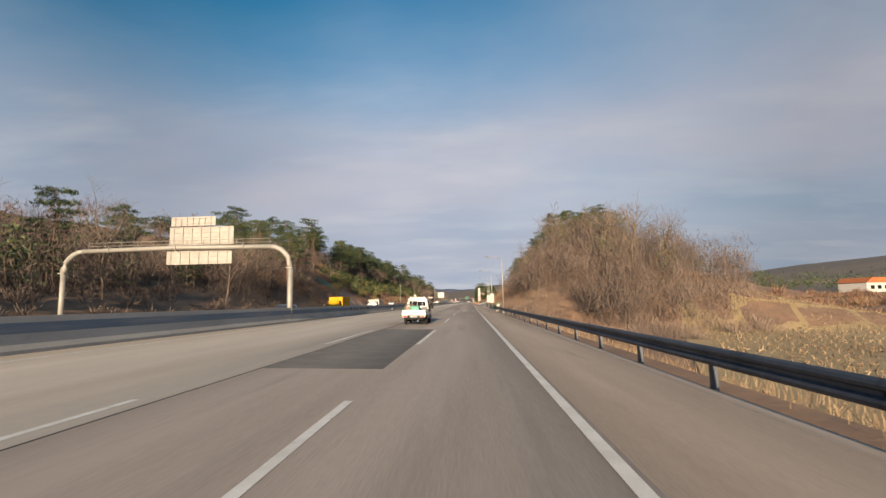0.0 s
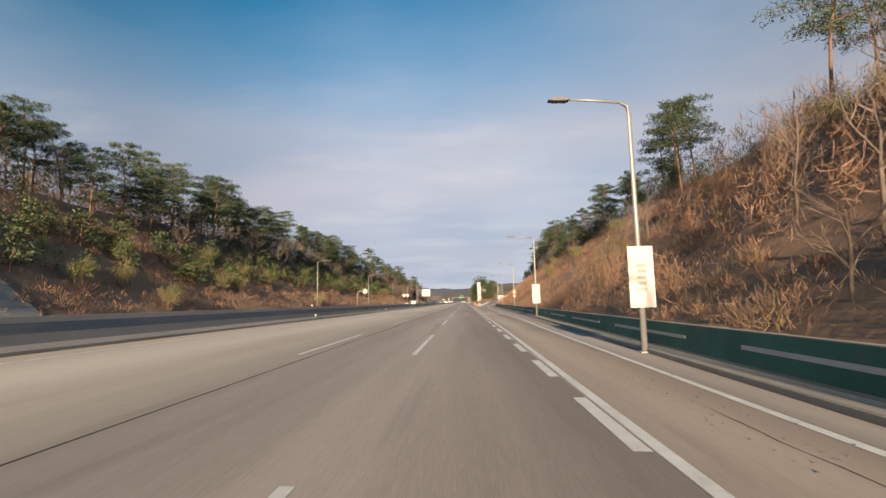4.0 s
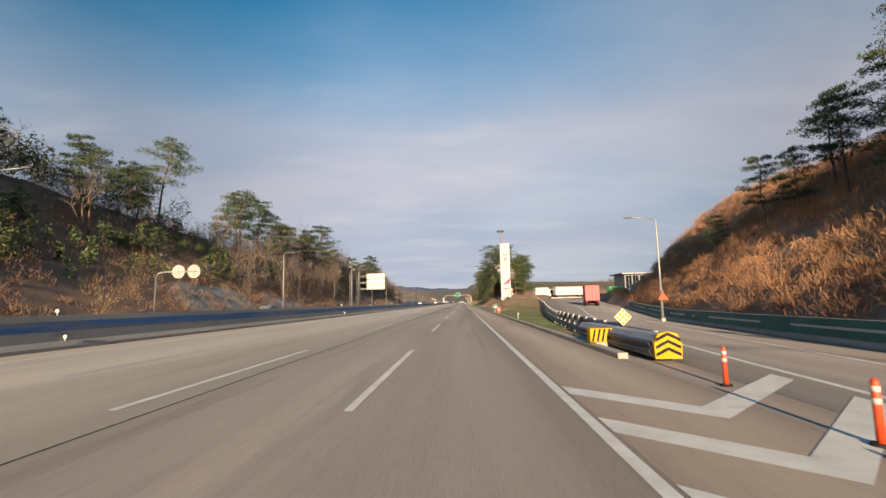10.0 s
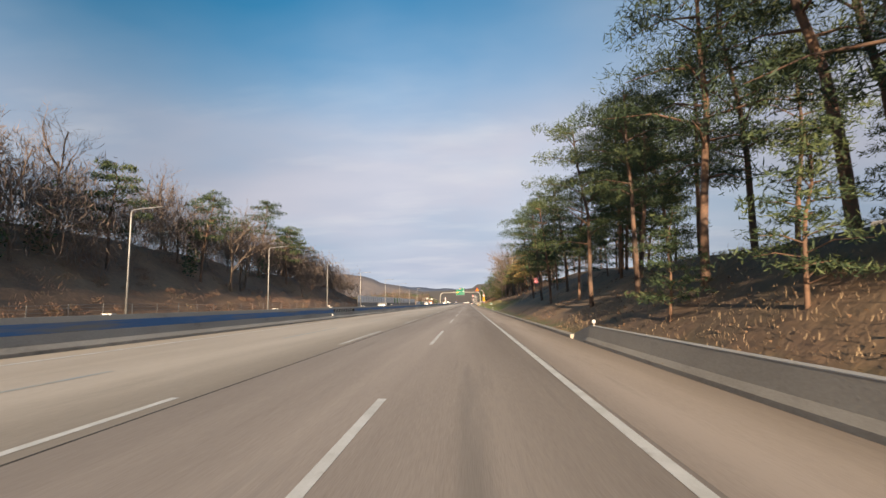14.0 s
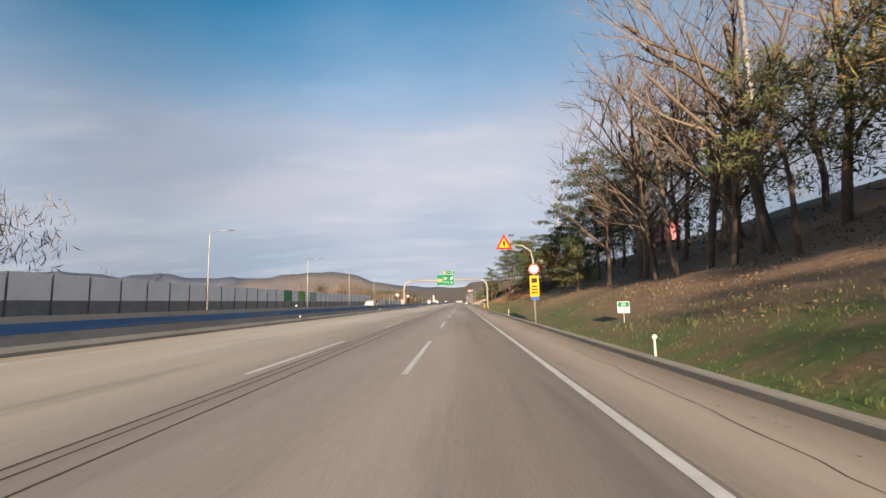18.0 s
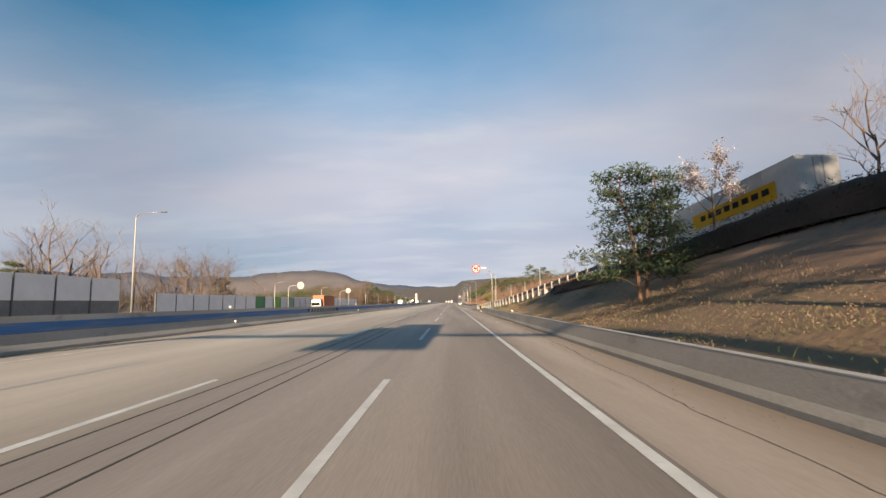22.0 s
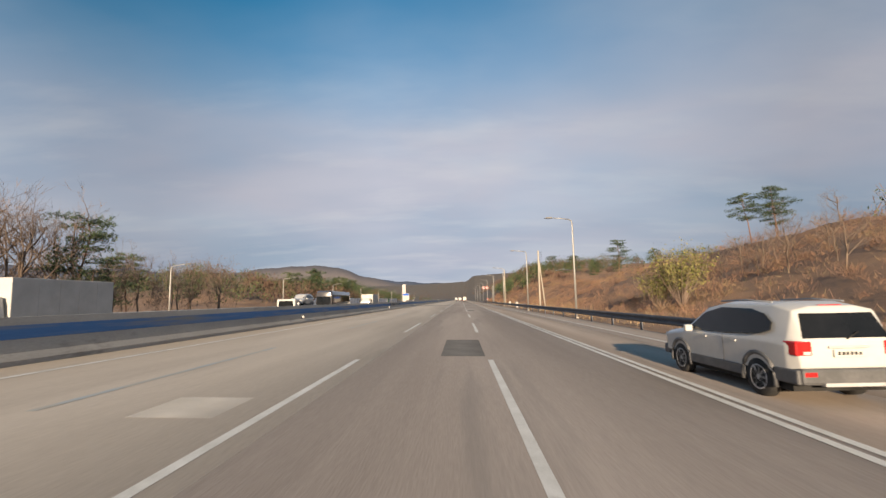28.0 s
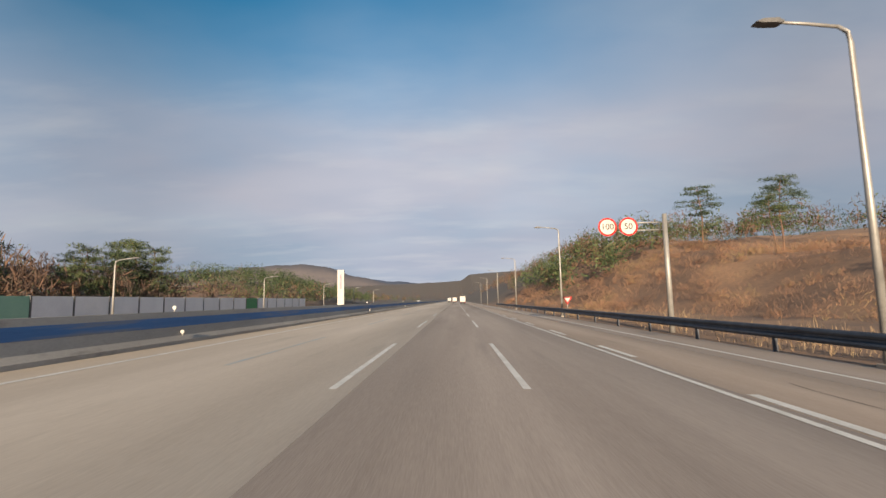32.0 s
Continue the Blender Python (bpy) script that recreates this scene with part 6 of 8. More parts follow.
# ---- round and other road signs ----
def round_face(e, x, y, z, r, text, size, mat="black", label="round speed limit plate with a red rim"):
    plate = part("plate", disc(r, y, y + 0.02, x, z), M["white"], e, label)
    part("red_rim", ring(r * 0.80, r * 0.99, y - 0.006, y + 0.004, x, z), M["sign_red"], plate)
    if text:
        letters("numeral", text, size, M[mat], plate, (x, y - 0.006, z), depth=0.003)
    return plate


def yield_face(e, x, y, z, r=0.5):
    tri = [(x - r, z + r * 0.55), (x + r, z + r * 0.55), (x, z - r * 1.1)]
    plate = part("triangle", slab(tri, y, y + 0.02), M["sign_red"], e, "white triangle with a red border, point down")
    inner = [(x + (a - x) * 0.62, z + (b - z) * 0.62) for a, b in tri]
    part("white_field", slab(inner, y - 0.006, y + 0.002), M["white"], plate)


e = thing("speed_sign", (7.3, 212.8, 0.7), "round 40 limit sign above a yield triangle on a pole", "road sign")
round_face(e, 0, -0.14, 2.6, 0.36, "40", 0.36)
yield_face(e, 0, -0.14, 1.85, 0.42)
part("bracket", box(-0.05, 0.05, -0.12, -0.02, 1.4, 3.0), M["pole"], e)
e = thing("no_entry_sign", (12.3, 323.0, 0.35), "round red-rimmed sign above a yield triangle on a pole", "road sign")
round_face(e, 0, -0.14, 2.5, 0.36, "", 0.3)
yield_face(e, 0, -0.14, 1.8, 0.42)
part("bracket", box(-0.05, 0.05, -0.12, -0.02, 1.4, 2.9), M["pole"], e)
e = thing("warning_sign", (15.2, 352.8, 0.3), "orange warning triangle on a lamp pole", "road sign")
part("triangle", slab([(-0.42, 1.2), (0.42, 1.2), (0, 1.95)], -0.14, -0.12), M["orange"], e)
part("bracket", box(-0.05, 0.05, -0.12, -0.02, 1.2, 2.0), M["pole"], e)
e = thing("yield_sign", (6.1, 903.8, 0.0), "yield triangle on a lamp pole", "road sign")
yield_face(e, 0, -0.14, 2.2, 0.45)
part("bracket", box(-0.05, 0.05, -0.12, -0.02, 1.8, 2.5), M["pole"], e)
e = thing("yield_sign", (5.5, 1074.5, -0.15), "yield triangle on a slim post", "road sign")
yield_face(e, 0, -0.05, 1.7, 0.45)
part("post", tube([(0, 0, 0), (0, 0, 2.0)], 0.04, 8), M["pole"], e)


def km_board(x, y, z, top, low, label):
    e = thing("distance_board", (x, y, z), label, "distance board", "distance boards")
    part("post", tube([(0, 0.03, -0.3), (0, 0.03, 0.6)], 0.03, 8), M["pole"], e)
    part("board", box(-0.28, 0.28, 0, 0.02, 0.45, 0.98, 0.006), M["white"], e)
    part("green_field", box(-0.25, 0.25, -0.006, 0.0, 0.73, 0.95), M["sign_green"], e)
    if top:
        letters("numeral", top, 0.2, M["white"], e, (0, -0.008, 0.84), depth=0.003)
        letters("numeral", low, 0.2, M["sign_green"], e, (0.02, -0.004, 0.59), depth=0.003)
    return e


km_board(3.5, 85.0, 0.35, "70", "2", "small green and white distance board on a post")
km_board(3.35, 387.2, 0.25, "69", "9", "small green and white distance board by the low wall")
km_board(5.2, 590, at_land(5.2, 590), "69", "7", "small green and white distance board on the bank")
km_board(3.75, 694.8, at_land(3.75, 694.8) + 0.15, "69", "6", "small green and white distance board by the low wall")
for x, y in ((6.2, 907),):
    e = thing("marker_board", (x, y, max(at_land(x, y), -0.1)), "small plain white marker board on a post", "marker board", "marker boards")
    part("post", tube([(0, 0.03, -0.2), (0, 0.03, 0.9)], 0.025, 8), M["pole"], e)
    part("board", box(-0.2, 0.2, 0, 0.02, 0.62, 0.98, 0.006), M["white"], e)

# slim white posts along the verge
slim = thing("marker_post", (3.0, 353.6, at_land(3.0, 353.6)), "slim white marker post on the verge", "marker post", "marker posts")
part("post", tube([(0, 0, -0.2), (0, 0, 0.72)], 0.035, 8), M["white"], slim)
part("cap", disc(0.07, -0.03, 0.03, 0, 0.76, 12), M["white"], slim)
for y in (540.3, 581.4, 622, 662.7, 757):
    copy_thing(slim, pose(3.1, y, at_land(3.1, y)))
refl2 = delineator((2.95, 389, 0.55), h=0.2)
for x, y, z in ((2.95, 419.2, 0.55), (2.95, 459.3, 0.55), (2.95, 698, 0.55), (2.95, 738.5, 0.55)):
    copy_thing(refl2, pose(x, y, z))

# ---- speed limit board of the rest area ----
e = thing("speed_sign", (6.75, 396.5, at_land(6.75, 396.5)), "round 30 limit sign with a white plate below", "road sign")
part("post", tube([(0, 0.04, -0.3), (0, 0.04, 2.5)], 0.04, 8), M["pole"], e)
round_face(e, 0, 0, 1.95, 0.42, "30", 0.42)
pl = part("white_plate", box(-0.48, 0.48, 0, 0.02, 1.05, 1.42, 0.006), M["white"], e)
for k in range(6):
    part("dark_mark", box(-0.4 + 0.135 * k, -0.31 + 0.135 * k, -0.006, 0.0, 1.14, 1.33), M["black"], pl)

# ---- pylon sign of the rest area ----
PYZ = at_land(6.7, 404.3)
e = thing("pylon_sign", (6.65, 404.3, PYZ), "tall white rest-area pylon with red and blue wave", "pylon sign", rz=-4)
part("plinth", box(-1.05, 1.05, -0.35, 0.55, -0.5, 0.18, 0.03), M["concrete"], e)
body = part("body", box(-0.92, 0.92, -0.22, 0.42, 0.15, 10.6, 0.04), M["white"], e)
part("face", box(-0.84, 0.84, -0.235, -0.215, 0.45, 10.45, 0.01), M["white"], body)
letters("big_word", "덕", 0.9, M["black"], body, (0.0, -0.245, 8.35), depth=0.004, width=0.66, tall=0.62)
letters("big_word", "평", 0.9, M["black"], body, (0.0, -0.245, 7.5), depth=0.004, width=0.66, tall=0.62)
letters("small_word", "휴게소", 0.4, M["grey_plastic"], body, (0.05, -0.245, 9.85), depth=0.004, width=0.85, tall=0.26)
letters("small_word", "Deok-\npyeong", 0.3, M["grey_plastic"], body, (0.05, -0.245, 6.55), depth=0.004, width=0.8, tall=0.5)
part("thin_rule", box(-0.5, 0.6, -0.242, -0.236, 6.05, 6.1), M["grey_plastic"], body)
part("red_wave", slab([(-0.7, 2.5), (-0.35, 2.85), (0.1, 3.1), (0.5, 3.45), (0.8, 3.95), (0.8, 3.2), (0.45, 2.9), (0.0, 2.78), (-0.4, 2.65)], -0.248, -0.236), M["sign_red"], body)
part("blue_wave", slab([(-0.7, 2.3), (-0.4, 2.6), (0.0, 2.72), (0.45, 2.82), (0.8, 2.95), (0.8, 2.7), (0.4, 2.58), (-0.1, 2.5)], -0.248, -0.236), M["sign_blue"], body)
part("red_mark", box(-0.3, 0.35, -0.244, -0.236, 1.72, 1.92), M["sign_red"], body)

# ---- floodlight masts ----
def flood_mast(x, y, h, label):
    e = thing("floodlight_mast", (x, y, at_land(x, y)), label, "floodlight mast", "floodlight masts")
    part("mast", tube([(0, 0, -0.4), (0, 0, h * 0.5), (0, 0, h)], [0.24, 0.18, 0.10], 10), M["timber"] if y < 430 else M["pole"], e)
    part("ring_frame", ring(0.62, 0.72, -0.05, 0.05), M["grey_plastic"], e).matrix_basis = pose(0, 0, h, 90)
    for k in range(6):
        a = k * math.pi / 3
        f = part("floodlight", box(-0.2, 0.2, -0.12, 0.12, -0.18, 0.14, 0.02), M["grey_plastic"], e)
        f.matrix_basis = pose(0.75 * math.cos(a), 0.75 * math.sin(a), h + 0.1, 30, 0, math.degrees(a) + 90)
        part("strut", tube([(0, 0, h - 0.1), (0.68 * math.cos(a), 0.68 * math.sin(a), h)], 0.03, 6), M["grey_plastic"], e)


flood_mast(7.15, 418.9, 14.6, "tall brown floodlight mast with a ring of lamps")
flood_mast(14.1, 646, 21.3 - at_land(14.1, 646), "tall floodlight mast behind the trees")
flood_mast(12.05, 697.8, 19.6 - at_land(12.05, 697.8), "tall floodlight mast on the bank")
flood_mast(34, 790, 14, "tall floodlight mast by the ramp")
e = thing("camera_pole", (8.35, 424, at_land(8.35, 424)), "slim grey pole with a traffic camera on an arm", "camera pole")
part("pole", tube([(0, 0, -0.3), (0, 0, 10.2 - at_land(8.35, 424))], [0.11, 0.08], 8), M["pole"], e)
CZ = 9.85 - at_land(8.35, 424)
part("arm", tube([(0, 0, CZ), (1.6, 0, CZ)], 0.03, 6), M["pole"], e)
part("camera_housing", box(1.45, 1.75, -0.12, 0.12, CZ - 0.25, CZ + 0.1, 0.03), M["grey_plastic"], e)
part("control_box", box(-0.2, 0.2, -0.28, -0.08, 0.5, 1.1, 0.02), M["grey_plastic"], e)
BZ = at_land(7.8, 413.1)
e = thing("notice_board", (7.8, 413.1, BZ), "dark back of a tall notice board on two posts", "notice board", rz=4)
part("board", box(-0.62, 0.62, 0, 0.06, 1.05, 2.75, 0.01), M["grey_plastic"], e)
for k in range(5):
    part("rib", box(-0.56 + 0.27 * k, -0.53 + 0.27 * k, -0.02, 0.0, 1.08, 2.72), M["grey_plastic"], e)
for side_x in (-0.4, 0.4):
    part("post", tube([(side_x, 0.08, -0.3), (side_x, 0.08, 2.7)], 0.045, 8), M["timber"], e)
SZ = at_land(8.0, 417.0)
e = thing("road_sign", (8.0, 417.0, SZ), "grey back of a round sign with a plate below", "road sign")
part("post", tube([(0, 0, -0.3), (0, 0, 3.6)], 0.035, 8), M["pole"], e)
part("disc_back", disc(0.42, 0.04, 0.07, 0, 2.65, 24), M["sign_back"], e)
part("plate_back", box(-0.45, 0.45, 0.04, 0.07, 1.75, 2.1, 0.006), M["sign_back"], e)
part("side_arm", tube([(0, 0, 3.5), (-0.3, 0, 3.5)], 0.02, 6), M["pole"], e)


# ---- drum, posts and crash cushions at the parting ----
e = thing("traffic_drum", (3.55, 383.3, at_land(3.55, 383.3)), "orange traffic drum with two white bands", "traffic drum")
part("drum", tube([(0, 0, 0), (0, 0, 0.05), (0, 0, 0.06), (0, 0, 0.45), (0, 0, 0.9), (0, 0, 0.95)], [0.34, 0.34, 0.29, 0.28, 0.27, 0.22], 20), M["orange"], e)
for z in (0.36, 0.62):
    part("white_band", tube([(0, 0, z), (0, 0, z + 0.11)], [0.292, 0.288], 20), M["white"], e)
tubep = thing("lane_post", (3.0, 317.4, cross(3.0)), "slim orange flexible post with white bands", "flexible post", "flexible posts")
part("foot", tube([(0, 0, 0), (0, 0, 0.04)], [0.12, 0.11], 14), M["black"], tubep)
part("tube", tube([(0, 0, 0.03), (0, 0, 0.74), (0, 0, 0.78)], [0.05, 0.045, 0.02], 12), M["orange"], tubep)
for z in (0.48, 0.62):
    part("white_band", tube([(0, 0, z), (0, 0, z + 0.07)], 0.0485, 12), M["white"], tubep)
for x, y in ((3.4, 321.4), (2.65, 313.4), (2.35, 309.4), (2.05, 305.4), (1.8, 301.4)):
    copy_thing(tubep, pose(x, y, cross(x)))
e = thing("crash_cushion", (3.8, 325.0, -0.1), "long grey crash cushion with a black and yellow nose", "crash cushion")
part("body", slab([(-0.3, 0.12), (-0.36, 0.3), (-0.36, 0.58), (-0.24, 0.74), (0.24, 0.74), (0.36, 0.58), (0.36, 0.3), (0.3, 0.12)], 0.1, 8.5), M["galvanised"], e)
for s in (-1, 1):
    part("side_rail", sweep([(s * (0.38 - u), w + 0.2) for u, w in rail_profile(0.38)], [(0, 0.15, 0), (0, 8.4, 0)]), M["rail_dark"], e)
nose = part("nose", slab([(-0.36, 0.1), (-0.38, 0.5), (-0.26, 0.78), (0.0, 0.84), (0.26, 0.78), (0.38, 0.5), (0.36, 0.1)], -0.05, 0.1), M["sign_yellow"], e)
for k in range(3):
    z = 0.16 + 0.2 * k
    part("black_chevron", slab([(-0.34, z), (0, z + 0.17), (0.34, z), (0.34, z + 0.09), (0, z + 0.26), (-0.34, z + 0.09)], -0.06, -0.048), M["black"], nose)
e = thing("striped_end_plate", (2.85, 329.0, -0.1), "yellow and black striped rail end box", "rail end")
bx = part("box", box(-0.1, 1.0, 0, 0.5, 0.22, 0.72, 0.03), M["sign_yellow"], e)
for k in range(6):
    part("black_stripe", slab([(-0.05 + 0.17 * k, 0.25), (0.02 + 0.17 * k, 0.25), (0.12 + 0.17 * k, 0.69), (0.05 + 0.17 * k, 0.69)], -0.008, 0.0), M["black"], bx)
part("concrete_foot", box(0.1, 0.9, 0.05, 0.45, 0, 0.22, 0.02), M["concrete"], e)
e = thing("diamond_marker", (4.35, 330.2, 0.0), "white diamond board dotted with yellow reflectors on a post", "road sign")
part("post", tube([(0, 0.03, -0.2), (0, 0.03, 1.0)], 0.03, 8), M["pole"], e)
dm = part("board", slab([(0, 0.62), (0.34, 0.96), (0, 1.3), (-0.34, 0.96)], 0, 0.02), M["white"], e)
for i in range(3):
    for j in range(3):
        u, w = (i - 1) * 0.17, (j - 1) * 0.17
        part("reflector", disc(0.06, -0.008, 0.0, (u + w) * 0.7071 * 0.9, 0.96 + (u - w) * 0.7071 * 0.9, 10), M["sign_yellow"], dm)
e = thing("rail_end", (2.98, 675.0, -0.11), "yellow and black striped end of the rail", "rail end")
for z in (0.26, 0.72):
    pl = part("plate", box(-0.2, 0.25, -0.25, 0.35, z, z + 0.42, 0.04), M["sign_yellow"], e)
    for k in range(4):
        part("black_stripe", slab([(-0.2 + 0.11 * k, z + 0.03), (-0.15 + 0.11 * k, z + 0.03), (-0.07 + 0.11 * k, z + 0.39), (-0.12 + 0.11 * k, z + 0.39)], -0.258, -0.25), M["black"], pl)
e = thing("rail_end", (4.0, 793.6, -0.1), "yellow rounded end of the rail", "rail end")
part("cap", box(-0.12, 0.2, -0.2, 0.3, 0.4, 0.85, 0.06), M["sign_yellow"], e)


# ---- gantries ----
def gantry(x0, x1, y, z0, h, label):
    e = thing("sign_gantry", (0, y, z0), label, "sign gantry", "sign gantries")
    part("left_leg", tube([(x0, 0, 0.0), (x0, 0, h * 0.72)], [0.27, 0.25], 4), M["gantry"], e)
    part("right_leg", tube([(x1, 0, -0.5), (x1, 0, h * 0.72)], [0.27, 0.25], 4), M["gantry"], e)
    for x, s in ((x0, 1), (x1, -1)):
        part("collar", box(x - 0.27, x + 0.27, -0.27, 0.27, h * 0.72 - 0.03, h * 0.72 + 0.05, 0.01), M["gantry"], e)
        pts = [(x + s * 1.7 * (1 - math.cos(a)), 0, h * 0.72 + h * 0.28 * math.sin(a)) for a in np.linspace(0, math.pi / 2, 7)]
        part("bend", tube(pts, [0.25, 0.24, 0.23, 0.22, 0.21, 0.2, 0.19], 8), M["gantry"], e)
    part("beam", tube([(x0 + 1.65, 0, h), ((x0 + x1) / 2, 0, h + 0.12), (x1 - 1.65, 0, h)], 0.19, 8), M["gantry"], e)
    for x in np.linspace(x0 + 4.0, x1 - 4.0, 3):
        part("flange", tube([(x - 0.05, 0, h + 0.07), (x + 0.05, 0, h + 0.07)], 0.26, 10), M["gantry"], e)
    for z in (0.45, 0.75):
        part("hand_rail", tube([(x0 + 1.9, 0.3, h + z), (x1 - 1.9, 0.3, h + z)], 0.02, 6), M["gantry"], e)
    for x in np.linspace(x0 + 1.9, x1 - 1.9, 12):
        part("stanchion", tube([(x, 0.3, h + 0.05), (x, 0.3, h + 0.75)], 0.018, 6), M["gantry"], e)
    part("catwalk", box(x0 + 1.8, x1 - 1.8, 0.12, 0.5, h + 0.06, h + 0.1), M["gantry"], e)
    return e


e = gantry(-15.9 - 0.45, 4.35, 686, 0.0, 7.05, "curved grey steel gantry carrying a green exit sign")
before = set(e.children)
board = part("sign_board", box(-8.15, -3.75, -0.42, -0.36, 5.45, 8.25, 0.02), M["sign_green"], e, "green exit board with white border")
for bx_ in ((-8.12, -3.78, 8.17, 8.22), (-8.12, -3.78, 5.48, 5.53)):
    part("white_border", box(bx_[0], bx_[1], -0.428, -0.42, bx_[2], bx_[3]), M["white"], board)
for bx_ in ((-8.12, -8.07), (-3.83, -3.78)):
    part("white_border", box(bx_[0], bx_[1], -0.428, -0.42, 5.53, 8.17), M["white"], board)
part("route_shield", box(-7.9, -6.75, -0.43, -0.42, 6.42, 7.15), M["sign_yellow"], board)
letters("numeral", "329", 0.6, M["sign_blue"], board, (-7.32, -0.433, 6.78), depth=0.002, width=0.85, tall=0.42)
letters("place_word", "덕평", 0.8, M["white"], board, (-6.1, -0.426, 7.2), depth=0.003, width=1.05, tall=0.62)
letters("latin_word", "Deokpyeong", 0.4, M["white"], board, (-5.9, -0.426, 6.35), depth=0.003, width=1.5, tall=0.38)
letters("distance_word", "2km", 0.5, M["white"], board, (-4.45, -0.426, 6.25), depth=0.003, width=0.85, tall=0.38)
part("arrow", slab([(-4.75, 6.95), (-4.6, 6.8), (-4.3, 7.15), (-4.15, 7.0), (-4.05, 7.65), (-4.7, 7.55), (-4.53, 7.38), (-4.82, 7.08)], -0.43, -0.422), M["white"], board)
small = part("exit_board", box(-6.6, -3.75, -0.42, -0.36, 8.32, 9.1, 0.02), M["sign_green"], e, "small green exit number board")
part("number_plate", box(-6.52, -5.85, -0.428, -0.42, 8.38, 9.04), M["sign_brown"], small)
letters("numeral", "20", 0.5, M["white"], small, (-6.18, -0.432, 8.7), depth=0.002, width=0.5, tall=0.42)
letters("place_word", "덕평", 0.5, M["white"], small, (-5.35, -0.426, 8.7), depth=0.002, width=0.7, tall=0.42)
part("exit_symbol", slab([(-4.6, 8.42), (-4.48, 8.42), (-4.42, 9.0), (-4.52, 9.0)], -0.43, -0.422), M["white"], small)
part("exit_symbol", slab([(-4.3, 8.42), (-4.15, 8.42), (-4.2, 8.75), (-3.9, 9.0), (-4.25, 9.0)], -0.43, -0.422), M["white"], small)
for x in (-7.4, -4.6):
    part("sign_bracket", box(x - 0.05, x + 0.05, -0.36, -0.1, 5.6, 8.2), M["gantry"], e)
for ob in set(e.children) - before:
    ob.location.z += 0.30

e = gantry(-36.0, -15.9 - 0.4, 38.5, 0.0, 6.6, "curved grey steel gantry over the opposite carriageway, seen from behind")
for n_, (xa, xb, za, zb) in enumerate(((-27.0, -21.4, 6.95, 8.5), (-27.2, -21.5, 5.3, 6.45), (-26.9, -23.0, 8.6, 9.4))):
    back = part("sign_back", box(xa, xb, 0.36, 0.42, za, zb, 0.015), M["sign_back"], e, "pale back of a road sign")
    for z in np.arange(za + 0.2, zb - 0.05, 0.42):
        part("rib", box(xa + 0.05, xb - 0.05, 0.30, 0.36, z, z + 0.05), M["sign_back"], back)
    for x in np.linspace(xa + 0.4, xb - 0.4, 7):
        part("stay", box(x - 0.025, x + 0.025, 0.27, 0.30, za + 0.05, zb - 0.05), M["sign_back"], back)


# ---- signs across the road, seen from behind ----
def back_disc(e, x, z, r=0.6):
    p = part("disc_back", disc(r, 0.0, 0.03, x, z, 24), M["sign_back"], e)
    part("rib", box(x - 0.03, x + 0.03, -0.05, 0.0, z - r * 0.8, z + r * 0.8), M["sign_back"], p)


for x, y, n_ in ((-34.6, 361, 2), (-34.6, 267.5, 1), (-34.6, 836, 1), (-34.6, 792, 1)):
    e = thing("sign_pole", (x, y, -0.1), "bent pale pole with round sign backs" if n_ == 2 else "bent pale pole with one round sign back", "road sign", "sign poles across the road")
    part("pole", tube([(0, 0, -0.2), (0, 0, 5.0), (0.25, 0, 5.5), (0.9, 0, 5.65), (2.2 if n_ == 1 else 4.4, 0, 5.65)], [0.11, 0.1, 0.09, 0.08, 0.06], 8), M["pole"], e)
    for k in range(n_):
        back_disc(e, 2.4 + 1.7 * k, 5.65, 0.72)
e = thing("message_sign", (-34.6, 461, -0.1), "three-row message board seen from behind on a lattice column", "message sign")
part("column", tube([(0, 0, -0.2), (0, 0, 12.1)], [0.34, 0.30], 8), M["gantry"], e)
for k in range(16):
    part("rung", box(-0.75, -0.3, -0.03, 0.03, 1.0 + 0.68 * k, 1.05 + 0.68 * k), M["gantry"], e)
part("ladder_rail", tube([(-0.75, 0, 0.6), (-0.75, 0, 11.6)], 0.03, 6), M["gantry"], e)
part("aerial", tube([(0, 0, 12.1), (0, 0, 13.8)], 0.03, 6), M["gantry"], e)
for z in (6.75, 8.7, 10.7):
    part("arm", tube([(0, 0, z), (2.7, 0, z)], 0.1, 8), M["gantry"], e)
    part("arm", tube([(0, 0, z - 0.35), (2.7, 0, z - 0.35)], 0.06, 8), M["gantry"], e)
for z in (6.4, 8.1, 9.8):
    row = part("display_panel", box(2.5, 8.25, -0.2, 0.35, z, z + 1.6, 0.03), M["sign_back"], e)
    for k in range(5):
        part("rib", box(2.9 + 1.2 * k, 2.97 + 1.2 * k, -0.24, -0.2, z + 0.05, z + 1.5), M["sign_back"], row)
e = thing("camera_mast", (-34.7, 451.5, -0.1), "tall pale mast with cameras and brackets at the top", "camera mast")
part("mast", tube([(0, 0, -0.2), (0, 0, 14.3)], [0.17, 0.11], 8), M["pole"], e)
for z, s in ((13.9, 1), (12.9, -1), (12.1, 1), (14.2, -1)):
    part("bracket", tube([(0, 0, z), (0.6 * s, 0, z)], 0.03, 6), M["pole"], e)
    part("camera_housing", box(0.6 * s - 0.12, 0.6 * s + 0.12, -0.15, 0.15, z - 0.1, z + 0.25, 0.03), M["white"], e)
